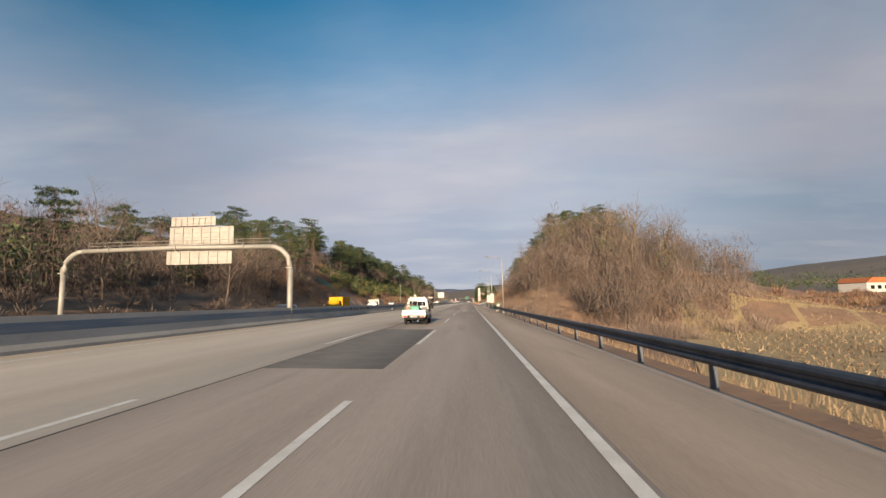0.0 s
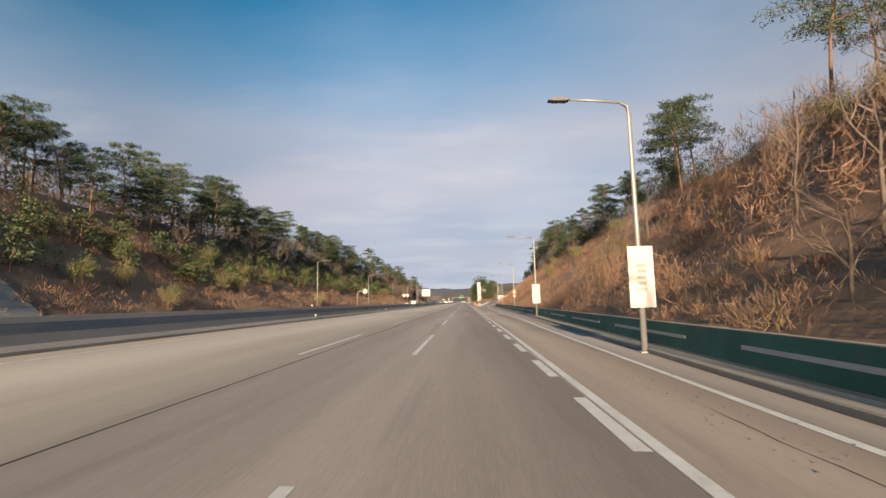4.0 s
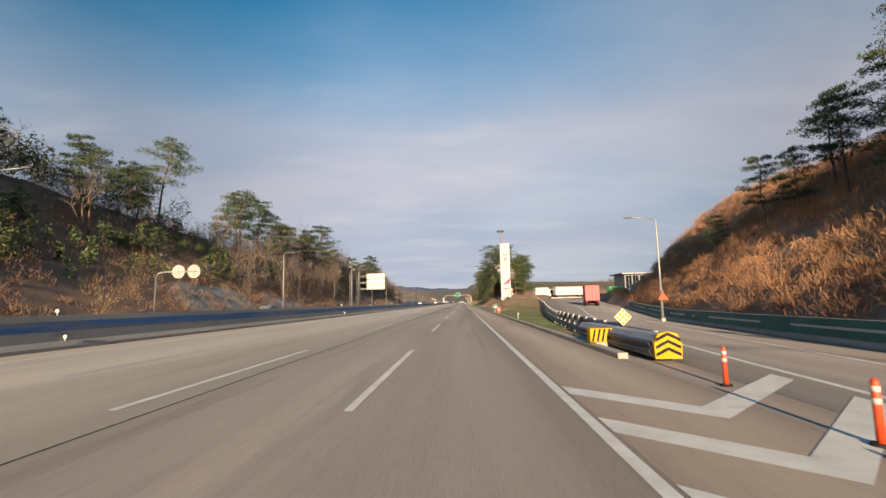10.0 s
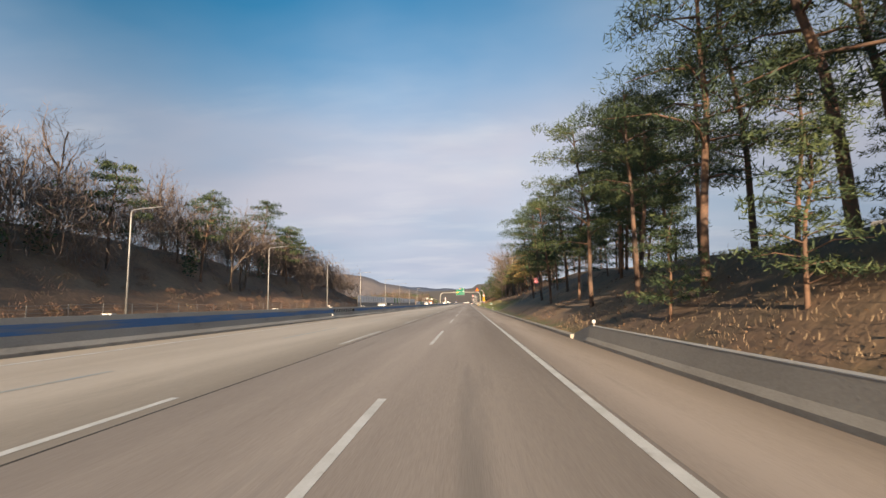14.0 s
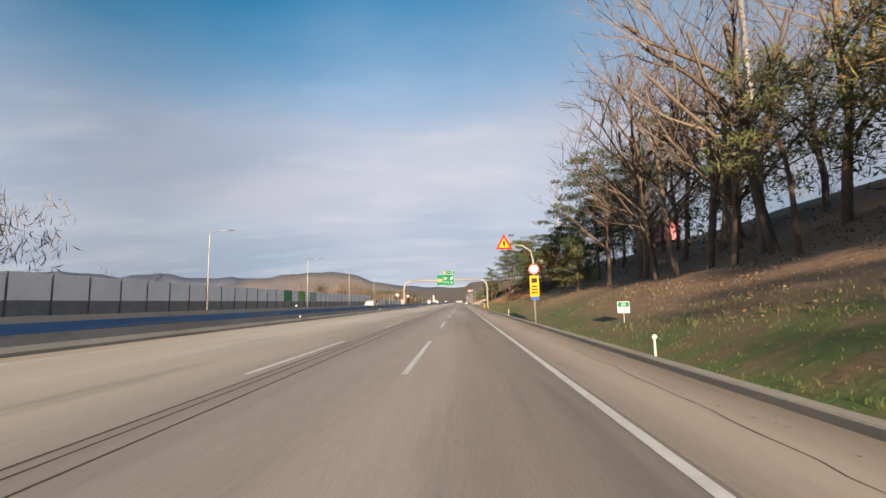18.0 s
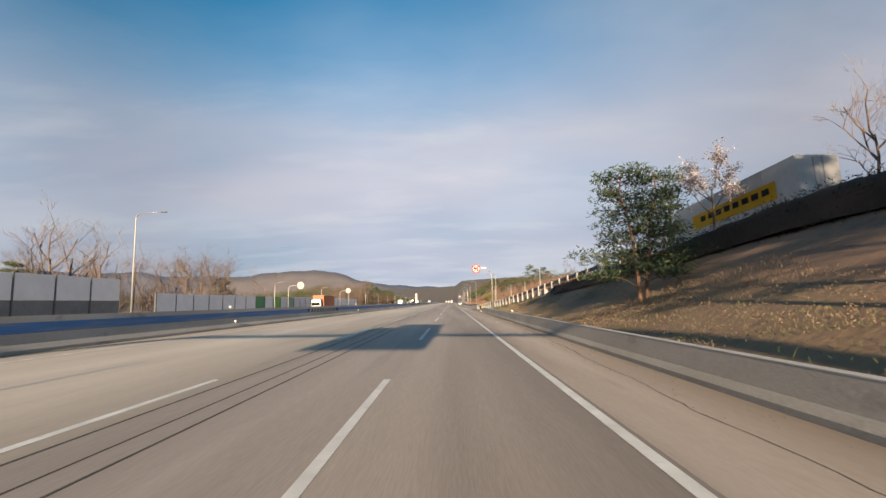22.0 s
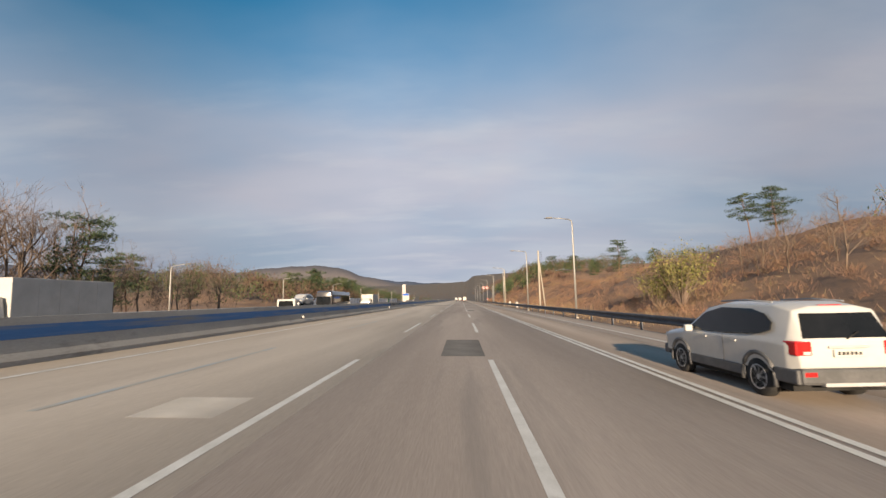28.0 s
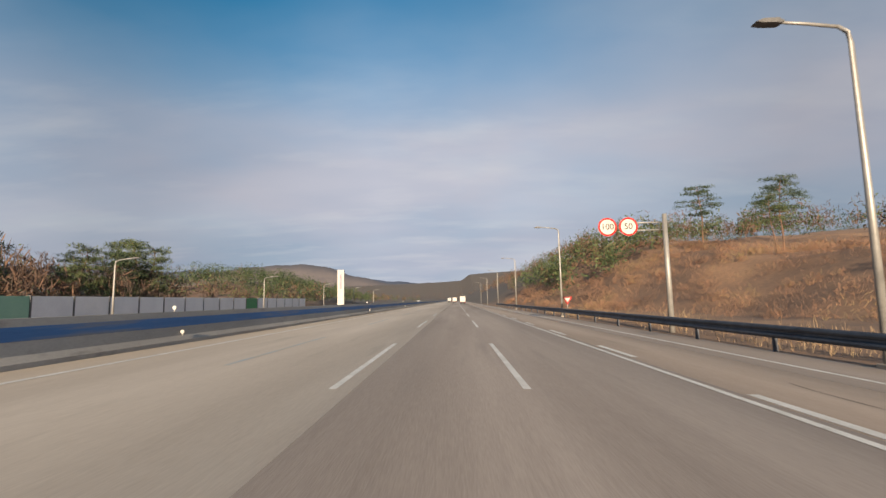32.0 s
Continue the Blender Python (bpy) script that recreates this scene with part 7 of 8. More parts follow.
for y in (338, 395, 482, 520, 553, 588):
    e = thing("roadside_cabinet", (-35.0, y, -0.15), "small pale grey equipment cabinet", "cabinet", "roadside cabinets")
    part("body", box(-0.45, 0.45, -0.3, 0.3, 0.1, 1.5, 0.02), M["panel_grey"], e)
    part("plinth", box(-0.5, 0.5, -0.35, 0.35, -0.2, 0.1, 0.01), M["concrete"], e)
    part("roof", box(-0.5, 0.5, -0.35, 0.35, 1.5, 1.56, 0.01), M["gantry"], e)

# ---- overhanging warning sign ----
e = thing("warning_sign", (3.4, 604.5, -0.1), "bent pole with orange warning triangle, round sign and yellow board", "road sign")
part("pole", tube([(0, 0, -0.2), (0, 0, 4.9), (-0.2, 0, 5.6), (-0.8, 0, 6.0), (-1.6, 0, 6.1)], [0.09, 0.08, 0.07, 0.06, 0.05], 8), M["pole"], e)
tri = part("triangle", slab([(-2.85, 5.75), (-1.55, 5.75), (-2.2, 6.95)], -0.08, -0.05), M["sign_red"], e, "orange triangle with a red border")
part("orange_field", slab([(-2.62, 5.88), (-1.78, 5.88), (-2.2, 6.65)], -0.088, -0.08), M["sign_yellow"], tri)
part("black_mark", slab([(-2.26, 5.98), (-2.14, 5.98), (-2.12, 6.4), (-2.28, 6.4)], -0.094, -0.088), M["black"], tri)
round_face(e, 0, -0.12, 4.15, 0.42, "", 0.3)
yb = part("yellow_board", box(-0.35, 0.35, -0.14, -0.1, 2.05, 3.65, 0.01), M["sign_yellow"], e)
part("dark_mark", box(-0.22, 0.22, -0.148, -0.14, 3.1, 3.45), M["black"], yb)
for k in range(3):
    part("dark_mark", box(-0.22, 0.22, -0.148, -0.14, 2.3 + 0.24 * k, 2.4 + 0.24 * k), M["black"], yb)
part("blue_plate", box(-0.3, 0.3, -0.14, -0.1, 1.82, 2.03), M["sign_blue"], e)

# ---- no-turn sign on an arm ----
e = thing("no_turn_sign", (3.6, 764.6, -0.1), "round no-turning sign hung from a bent pole", "road sign")
part("pole", tube([(0, 0, -0.2), (0, 0, 5.3), (-0.2, 0, 5.9), (-0.7, 0, 6.25), (-1.5, 0, 6.35)], [0.09, 0.08, 0.07, 0.06, 0.05], 8), M["pole"], e)
plate = round_face(e, -2.2, -0.1, 6.3, 0.62, "", 0.3)
part("arrow", slab([(-2.06, 5.95), (-1.92, 5.95), (-1.92, 6.5), (-2.3, 6.5), (-2.3, 6.68), (-2.6, 6.42), (-2.3, 6.18), (-2.3, 6.36), (-2.06, 6.36)], -0.112, -0.102), M["black"], plate)
part("slash", slab([(-2.66, 5.86), (-2.58, 5.80), (-1.74, 6.74), (-1.82, 6.80)], -0.122, -0.113), M["sign_red"], plate)
part("side_plate", box(-1.55, -0.75, -0.09, -0.06, 6.28, 6.52, 0.006), M["white"], e)
e = thing("no_turn_sign", (12.5, 772, at_land(12.5, 772)), "small round no-turning sign on a post by the ramp", "road sign")
part("post", tube([(0, 0.04, -0.3), (0, 0.04, 2.4)], 0.04, 8), M["pole"], e)
round_face(e, 0, 0, 2.0, 0.42, "", 0.3)

# ---- speed signs at the end ----
e = thing("speed_sign", (6.3, 1055, -0.15), "two round limit signs, 100 and 50, on a bracket arm", "road sign")
part("pole", tube([(0, 0, -0.2), (0, 0, 6.2)], [0.15, 0.12], 10), M["pole"], e)
for z in (5.35, 5.75):
    part("arm", tube([(0.1, 0, z), (-2.1, 0, z)], 0.035, 8), M["pole"], e)
for x, body_ in ((-3.05, "100"), (-1.95, "50")):
    round_face(e, x, -0.08, 5.55, 0.5, body_, 0.46)
    part("bracket", box(x - 0.3, x + 0.3, -0.055, 0.04, 5.3, 5.36), M["pole"], e)
for k in range(4):
    part("step_bolt", tube([(-0.12, 0, 5.6 + 0.18 * k), (0.3, 0, 5.6 + 0.18 * k)], 0.012, 6), M["pole"], e)
e = thing("notice_board", (median_x(993) - 0.4, 993, 1.2 + MZ), "white notice board with a blue head on the median wall", "notice board")
part("post", tube([(0, 0.05, -0.05), (0, 0.05, 0.7)], 0.04, 8), M["pole"], e)
nb = part("board", box(-0.65, 0.65, 0, 0.04, 0.25, 1.65, 0.01), M["white"], e)
part("blue_head", box(-0.62, 0.62, -0.008, 0.0, 1.2, 1.62), M["sign_blue"], nb)
for k in range(5):
    part("grey_mark", box(-0.5, 0.5, -0.006, 0.0, 0.4 + 0.15 * k, 0.46 + 0.15 * k), M["concrete"], nb)
e = thing("pylon_sign", (-36, 1158, -0.1), "tall pale pylon sign across the road", "pylon sign")
part("body", box(-0.9, 0.9, -0.3, 0.3, 0, 10.6, 0.05), M["white"], e)
part("faded_mark", box(-0.3, 0.3, -0.32, -0.3, 5.4, 9.4), M["pink_wrap"], e)
part("plinth", box(-1.1, 1.1, -0.5, 0.5, -0.3, 0.2, 0.02), M["concrete"], e)

# ---- utility poles ----
for x, y, h in ((6.9, 963.5, 8.6), (6.3, 1010.8, 8.8), (20.7, 845, 7.5), (18.0, 858, 7.0), (17, 905, 7.5)):
    z = max(at_land(x, y), -0.2)
    e = thing("utility_pole", (x, y, z), "pale concrete utility pole with a leaning stay pole" if 950 < y < 1000 else "pale concrete utility pole", "utility pole", "utility poles")
    part("pole", tube([(0, 0, -0.4), (0, 0, h)], [0.15, 0.10], 10), M["concrete"], e)
    if 950 < y < 1000:
        part("stay_pole", tube([(0.9, 0.6, -0.4), (0.1, 0, h * 0.82)], [0.10, 0.07], 10), M["concrete"], e)
    for k in range(4):
        part("insulator", tube([(0.1, 0, h - 0.25 - 0.33 * k), (0.42, 0, h - 0.25 - 0.33 * k), (0.45, 0, h - 0.15 - 0.33 * k)], [0.02, 0.03, 0.05], 6), M["black"], e)
for x, y in ((6.4, 988), (6.6, 990.5), (7.6, 1013)):
    e = thing("roadside_cabinet", (x, y, -0.2), "small white equipment box behind the rail", "cabinet", "small cabinets")
    part("body", box(-0.22, 0.22, -0.16, 0.16, 0, 1.15, 0.02), M["white"], e)
    part("cap", box(-0.25, 0.25, -0.19, 0.19, 1.15, 1.2, 0.01), M["gantry"], e)


# ---- noise wall ----
def noise_wall(y0, y1, colours, h=3.7, low=1.55):
    e = thing("noise_wall", (-36.2, 0, -0.25), "grey panelled noise wall with a few green panels", "noise wall", "noise walls")
    part("footing", box(-0.12, 0.12, y0, y1, -0.3, 0.75), M["concrete"], e)
    n = int((y1 - y0) / 4)
    for i in range(n):
        y = y0 + 4 * i
        part("post", box(-0.1, 0.1, y - 0.07, y + 0.07, 0.6, h + 0.05, 0.01), M["grey_plastic"], e)
        part("upper_panel", box(-0.05, 0.05, y + 0.08, y + 3.92, low, h, 0.015), M[colours.get(i, "panel_grey")], e)
        part("lower_panel", box(-0.03, 0.03, y + 0.08, y + 3.92, 0.76, low - 0.04), M["panel_dark"], e)
    return e


noise_wall(586, 748, {18: "panel_green", 20: "panel_lime", 22: "panel_mint"}, 4.9, 2.75)
noise_wall(752, 868, {7: "panel_green", 9: "panel_lime", 11: "panel_mint"}, 3.6, 1.3)
noise_wall(984, 1128, {15: "panel_green", 17: "panel_lime", 19: "panel_mint", 29: "panel_green"}, 2.9, 1.0)
tagged(part("boundary_wall", box(-36.3, -36.05, 868, 984, -0.4, 1.15, 0.02), M["panel_grey"]), "low pale boundary wall beyond the opposite lanes", "wall", kind="structure")
fence = thing("wire_fence", (-37.2, 0, 0), "low wire fence along the far verge", "fence")
for y in np.arange(420, 596, 4.0):
    z = at_land(-37.2, y)
    part("post", tube([(0, y, z - 0.2), (0, y, z + 1.15)], 0.03, 6), M["pole"], fence)
for z_ in (0.5, 0.8, 1.1):
    part("wire", tube([(0, y, at_land(-37.2, y) + z_) for y in np.arange(420, 596, 8.0)], 0.012, 4), M["pole"], fence)


# ---- netted rock faces and a drain on the far slope ----
def slope_sheet(name, x0, x1, y0, y1, mat, label, lift=0.12, rough=0.25, seed=1, skew=0.0):
    r = np.random.default_rng(seed)
    nx, ny = 12, max(4, int((y1 - y0) / 0.8))
    u, w = np.meshgrid(np.linspace(0, 1, nx), np.linspace(0, 1, ny))
    y = y0 + (y1 - y0) * w + skew * u
    shrink = 1 - 0.35 * np.abs(2 * w - 1) ** 3
    x = x0 + (x1 - x0) * u * shrink
    z = land(x, y) + lift + rough * r.uniform(0, 1, u.shape) * np.sin(np.pi * u) * np.sin(np.pi * w)
    ix = np.arange(nx * ny).reshape(ny, nx)
    f = np.stack([ix[:-1, :-1], ix[:-1, 1:], ix[1:, 1:], ix[1:, :-1]], -1).reshape(-1, 4)
    return tagged(raw(name, np.stack([x, y, z], -1).reshape(-1, 3), f, M[mat]), label, "rock face", kind="structure")


slope_sheet("rock_face", -36.0, -45.5, 141, 162, "rock", "grey netted rock face at the foot of the slope", 0.2, 0.5, 1)
slope_sheet("green_net", -45.0, -51, 146, 151, "net_green", "strip of green erosion netting up the slope", 0.25, 0.1, 2, -3)
slope_sheet("rock_face", -36.0, -42.5, 372, 393, "rock", "grey netted rock face at the foot of the slope", 0.25, 0.5, 3)
slope_sheet("rock_face", -36.0, -41.0, 398, 416, "rock", "grey netted rock face at the foot of the slope", 0.25, 0.5, 4)

# ---- dark clipped hedge along the top of the bank ----
hr = np.random.default_rng(91)
hy = np.arange(690, 746, 1.0)
hxc = back_ramp_x(hy) - 1.5
hb = land(hxc, hy)
ang = np.linspace(0, np.pi, 9)
hv = np.stack([hxc[:, None] + np.cos(ang)[None] * (0.85 + 0.06 * hr.normal(size=(len(hy), 9))), np.repeat(hy[:, None], 9, 1) + 0.1 * hr.normal(size=(len(hy), 9)), hb[:, None] - 0.3 + np.abs(np.sin(ang))[None] ** 0.5 * (np.interp(hy, [640, 716, 745], [1.4, 1.4, 0.75])[:, None] + 0.06 * hr.normal(size=(len(hy), 9)))], -1)
hi = np.arange(hv.shape[0] * 9).reshape(-1, 9)
hedge_bits = [(hv.reshape(-1, 3), np.stack([hi[:-1, :-1], hi[1:, :-1], hi[1:, 1:], hi[:-1, 1:]], -1).reshape(-1, 4))]
pick = hv.reshape(-1, 3)[hr.integers(0, hv.shape[0] * 9, 16000)] + hr.normal(0, 0.2, (16000, 3)) * (0.7, 2.5, 0.8)
hedge_bits.append(tufts(pick, 0.17, hr, 1.0, 0.5, 0.12))
tagged(raw("hedge", *gather(hedge_bits), M["hedge"]), "long dark leafless clipped hedge along the bank", "hedge", kind="stuff")

flood_mast(12.4, 591, 19.6 - at_land(12.4, 591), "tall floodlight mast behind the bank trees")


# ---- cracks and loose stones on the shoulder ----
def crack(x0, y0, y1, seed, drift=0.0, width=0.011):
    r = np.random.default_rng(seed)
    ys = np.arange(y0, y1, 0.45)
    xs = x0 + np.cumsum(r.normal(0, 0.035, len(ys))) + drift * (ys - y0)
    w = width * r.uniform(0.35, 1.3, len(ys))
    z = np.array([cross(x) for x in xs]) + 0.005
    v = np.stack([np.stack([xs - w, ys, z], -1), np.stack([xs + w, ys, z], -1)], 1).reshape(-1, 3)
    k = np.arange(len(ys) - 1)[:, None] * 2
    tagged(raw("road_crack", v, k + np.array([[0, 1, 3, 2]]), M["seam"]), "dark wandering crack in the asphalt", "crack", kind="structure")


for i, (x0, y0, y1, dr) in enumerate(((1.9, 70, 132, 0.0), (1.4, 88, 118, 0.01), (1.75, 520, 585, 0.002), (1.2, 545, 572, 0.02), (2.0, 596, 668, -0.003), (1.0, 640, 660, 0.03), (1.6, 700, 752, 0.004), (1.8, 770, 800, -0.01), (1.9, 960, 1040, 0.0))):
    crack(x0, y0, y1, 300 + i, dr)


def loose_stones(n, xr, yr, seed):
    r = np.random.default_rng(seed)
    x, y = r.uniform(*xr, n), r.uniform(*yr, n)
    s = r.uniform(0.008, 0.03, n)
    base = np.stack([x, y, np.array([cross(v) for v in x]) + 0.002], -1)
    a = r.uniform(0, 6.28, n)
    ring_ = [np.stack([np.cos(a + k * 1.57) * s * r.uniform(0.6, 1.2, n), np.sin(a + k * 1.57) * s * r.uniform(0.6, 1.2, n), np.zeros(n)], -1) for k in range(4)]
    v = np.stack([base + q for q in ring_] + [base + np.stack([np.zeros(n), np.zeros(n), s * 0.8], -1)], 1).reshape(-1, 3)
    k = np.arange(n)[:, None] * 5
    tagged(raw("loose_stones", v, np.concatenate([k + np.array([[i, (i + 1) % 4, 4]]) for i in range(4)])[:, :3], M["patch"]), "loose grit and small stones on the shoulder", "gravel", kind="stuff")


loose_stones(500, (1.3, 2.7), (62, 135), 321)
loose_stones(500, (1.5, 2.7), (500, 690), 322)
loose_stones(300, (1.5, 2.7), (690, 810), 323)


# ================= vehicles =================
def lathe(profile, sides=24):
    """Turns an (along x, radius) outline about the x axis."""
    bm = bmesh.new()
    rings = [[bm.verts.new((u, r * math.cos(2 * math.pi * k / sides), r * math.sin(2 * math.pi * k / sides))) for k in range(sides)] for u, r in profile]
    for a, b in zip(rings, rings[1:]):
        for k in range(sides):
            f = bm.faces.new((a[k], a[(k + 1) % sides], b[(k + 1) % sides], b[k]))
            f.smooth = True
    bm.faces.new(rings[0][::-1])
    bm.faces.new(rings[-1])
    bmesh.ops.recalc_face_normals(bm, faces=bm.faces[:])
    return bm


def wheel(parent, x, y, r, w, out, spokes=5, fancy=True):
    """A wheel whose outer face looks along out (+1 right, -1 left)."""
    t = part("wheel", lathe([(-w / 2, r * 0.62), (-w / 2, r * 0.9), (-w / 2 + 0.03, r), (w / 2 - 0.03, r), (w / 2, r * 0.9), (w / 2, r * 0.62)], 26), M["rubber"], parent)
    t.matrix_basis = pose(x, y, r)
    f = out * w / 2
    part("rim", lathe([(f * 0.55, r * 0.2), (f * 0.6, r * 0.6), (f * 1.02, r * 0.64), (f * 1.02, r * 0.58), (f * 0.75, r * 0.54), (f * 0.7, r * 0.2)], 24), M["alloy"], t)
    if fancy:
        for k in range(spokes):
            sp = part("spoke", box(min(f * 0.8, f * 1.0), max(f * 0.8, f * 1.0), -r * 0.085, r * 0.085, 0.02, r * 0.58, 0.006), M["alloy"], t)
            sp.matrix_basis = pose(0, 0, 0, 360 * k / spokes + 10)
    part("hub", lathe([(f * 0.7, r * 0.16), (f * 1.04, r * 0.13)], 12), M["alloy"], t)
    return t


def shell(sections, name, mat, parent, bevel=0.03):
    """A body lofted through cross-sections: (y, [(x, z), ...]) for the right half, mirrored."""
    bm = bmesh.new()
    rings = []
    for y, half in sections:
        full = half + [(-x, z) for x, z in half[::-1]]
        rings.append([bm.verts.new((x, y, z)) for x, z in full])
    n = len(rings[0])
    for a, b in zip(rings, rings[1:]):
        for k in range(n):
            bm.faces.new((a[k], a[(k + 1) % n], b[(k + 1) % n], b[k]))
    bm.faces.new(rings[0][::-1])
    bm.faces.new(rings[-1])
    bmesh.ops.recalc_face_normals(bm, faces=bm.faces[:])
    bmesh.ops.bevel(bm, geom=bm.edges[:], offset=bevel, segments=2, affect="EDGES", profile=0.6, clamp_overlap=True)
    for f in bm.faces:
        f.smooth = True
    return part(name, bm, mat, parent)


def pane(parent, name, corners, mat="glass", thick=0.012, label=""):
    """A flat plate through the given corners, pushed out a little along its normal."""
    bm = bmesh.new()
    c = [Vector(p) for p in corners]
    nrm = (c[1] - c[0]).cross(c[2] - c[0]).normalized() * thick
    a, b = [bm.verts.new(p - nrm) for p in c], [bm.verts.new(p + nrm) for p in c]
    k = len(c)
    bm.faces.new(a[::-1])
    bm.faces.new(b)
    for i in range(k):
        bm.faces.new((a[i], a[(i + 1) % k], b[(i + 1) % k], b[i]))
    bmesh.ops.recalc_face_normals(bm, faces=bm.faces[:])
    return part(name, bm, M[mat], parent, label)


def pickup(x, y, rz=0.0):
    """A crew-cab flatbed lorry; y = 0 at the rear axle, heading ahead."""
    e = thing("pickup_truck", (x, y, cross(x)), "white crew-cab pickup with green machinery on its bed", "pickup truck", rz=rz)
    e.matrix_basis = pose(x, y, cross(x), 0, 1.2, rz)
    W = 0.86
    cab = shell([(1.02, [(W, 0.50), (W, 1.12), (0.80, 1.55), (0.70, 1.90), (0.45, 1.96)]), (1.10, [(W, 0.42), (W, 1.13), (0.80, 1.56), (0.71, 1.93), (0.45, 1.985)]),
                 (2.55, [(W, 0.42), (W, 1.13), (0.80, 1.56), (0.71, 1.93), (0.45, 1.985)]), (2.95, [(W, 0.42), (W, 1.12), (0.80, 1.50), (0.70, 1.85), (0.45, 1.91)]),
                 (3.55, [(W, 0.42), (W, 1.05), (0.83, 1.12), (0.78, 1.18), (0.45, 1.24)]), (3.80, [(0.82, 0.42), (0.82, 0.92), (0.80, 0.98), (0.74, 1.0), (0.45, 1.04)])], "cab", M["white_car"], e, 0.02)
    for s in (1, -1):
        pane(cab, "rear_side_window", [(s * 0.868, 1.28, 1.17), (s * 0.868, 1.98, 1.17), (s * 0.755, 1.98, 1.78), (s * 0.755, 1.32, 1.78)])
        pane(cab, "front_side_window", [(s * 0.868, 2.08, 1.15), (s * 0.868, 3.02, 1.13), (s * 0.80, 2.82, 1.50), (s * 0.755, 2.62, 1.77), (s * 0.755, 2.08, 1.78)])
        part("door_seam", box(s * 0.862 - 0.004, s * 0.862 + 0.004, 2.02, 2.035, 0.5, 1.15), M["grey_plastic"], cab)
        for yy in (1.42, 2.2):
            part("door_handle", disc(0.07, -0.02, 0.02, 0, 0, 14), M["black"], cab).matrix_basis = pose(s * 0.868, yy, 1.02, 0, 0, 90)
        part("side_trim", box(s * 0.87 - 0.01, s * 0.87 + 0.01, 1.05, 3.5, 0.42, 0.64), M["grey_plastic"], cab)
        part("red_stripe", box(s * 0.866 - 0.004, s * 0.866 + 0.004, 2.3, 3.3, 0.985, 1.01), M["sign_red"], cab)
        part("wheel_arch", ring(0.34, 0.42, -0.02, 0.02, 0, 0, 26), M["grey_plastic"], cab).matrix_basis = pose(s * 0.862, 2.8, 0.36, 0, 0, 90)
        mir = part("mirror", box(s * 0.98 - 0.1, s * 0.98 + 0.1, 3.02, 3.12, 1.12, 1.42, 0.03), M["black"], cab)
        part("mirror_arm", tube([(s * 0.84, 3.0, 1.2), (s * 0.93, 3.06, 1.25)], 0.02, 6), M["black"], mir)
        part("turn_lamp", box(s * 0.868 - 0.008, s * 0.868 + 0.008, 3.38, 3.5, 0.86, 0.92, 0.004), M["lamp_amber"], cab)
    pane(cab, "windscreen", [(-0.72, 3.47, 1.20), (0.72, 3.47, 1.20), (0.64, 2.98, 1.82), (-0.64, 2.98, 1.82)])
    pane(cab, "rear_window", [(-0.62, 1.01, 1.36), (0.62, 1.01, 1.36), (0.58, 1.03, 1.72), (-0.58, 1.03, 1.72)])
    part("front_bumper", box(-0.83, 0.83, 3.62, 3.86, 0.32, 0.66, 0.04), M["grey_plastic"], e)
    # bed
    bed = part("bed_floor", box(-0.84, 0.84, -1.35, 0.92, 0.70, 0.78, 0.01), M["white_car"], e)
    for s in (1, -1):
        sb = part("side_board", box(s * 0.84 - 0.025, s * 0.84 + 0.025, -1.32, 0.92, 0.72, 1.06, 0.012), M["white_car"], e)
        part("top_rail", box(s * 0.84 - 0.035, s * 0.84 + 0.035, -1.3, 0.95, 1.055, 1.10, 0.01), M["black"], sb)
        part("hinge_post", box(s * 0.85 - 0.03, s * 0.85 + 0.03, 0.90, 0.97, 0.45, 1.1, 0.01), M["white_car"], sb)
        part("fuel_step", ring(0.09, 0.13, -0.02, 0.02, 0, 0, 20), M["white_car"], e).matrix_basis = pose(s * 0.80, 0.72, 0.52, 0, 0, 90)
    tg = part("tailgate", box(-0.86, 0.86, -1.40, -1.34, 0.72, 1.08, 0.012), M["white_car"], e)
    part("faint_lettering", box(-0.22, 0.22, -1.404, -1.40, 0.88, 0.93), M["concrete"], tg)
    for s in (1, -1):
        part("latch", box(s * 0.84 - 0.02, s * 0.84 + 0.02, -1.42, -1.38, 0.92, 1.02, 0.006), M["black"], tg)
        lamp = part("tail_lamp", box(s * 0.64 - 0.19, s * 0.64 + 0.19, -1.42, -1.34, 0.56, 0.70, 0.015), M["white_car"], e)
        part("red_lens", box(s * 0.62 - 0.12, s * 0.62 + 0.12, -1.434, -1.41, 0.585, 0.675, 0.01), M["lamp_red"], lamp)
        part("amber_lens", box(s * 0.76 - 0.045, s * 0.76 + 0.045, -1.432, -1.41, 0.59, 0.67, 0.008), M["lamp_amber"], lamp)
    plate = part("plate", box(-0.26, 0.26, -1.425, -1.41, 0.56, 0.69, 0.005), M["white"], e)
    for k in range(6):
        part("dark_bar", box(-0.2 + 0.07 * k, -0.16 + 0.07 * k, -1.431, -1.425, 0.595, 0.655), M["black"], plate)
    part("rear_beam", box(-0.7, 0.7, -1.32, -1.2, 0.40, 0.52, 0.02), M["black"], e)
    for s in (1, -1):
        part("chassis_rail", box(s * 0.38 - 0.04, s * 0.38 + 0.04, -1.2, 3.3, 0.42, 0.6, 0.01), M["black"], e)
        part("mud_flap", box(s * 0.66 - 0.14, s * 0.66 + 0.14, -0.46, -0.44, 0.18, 0.6), M["black"], e)
    part("exhaust", tube([(0.3, -1.35, 0.34), (0.3, -0.7, 0.38)], 0.035, 10), M["galvanised"], e)
    part("axle", tube([(-0.7, 0, 0.3), (0.7, 0, 0.3)], 0.06, 8), M["black"], e)
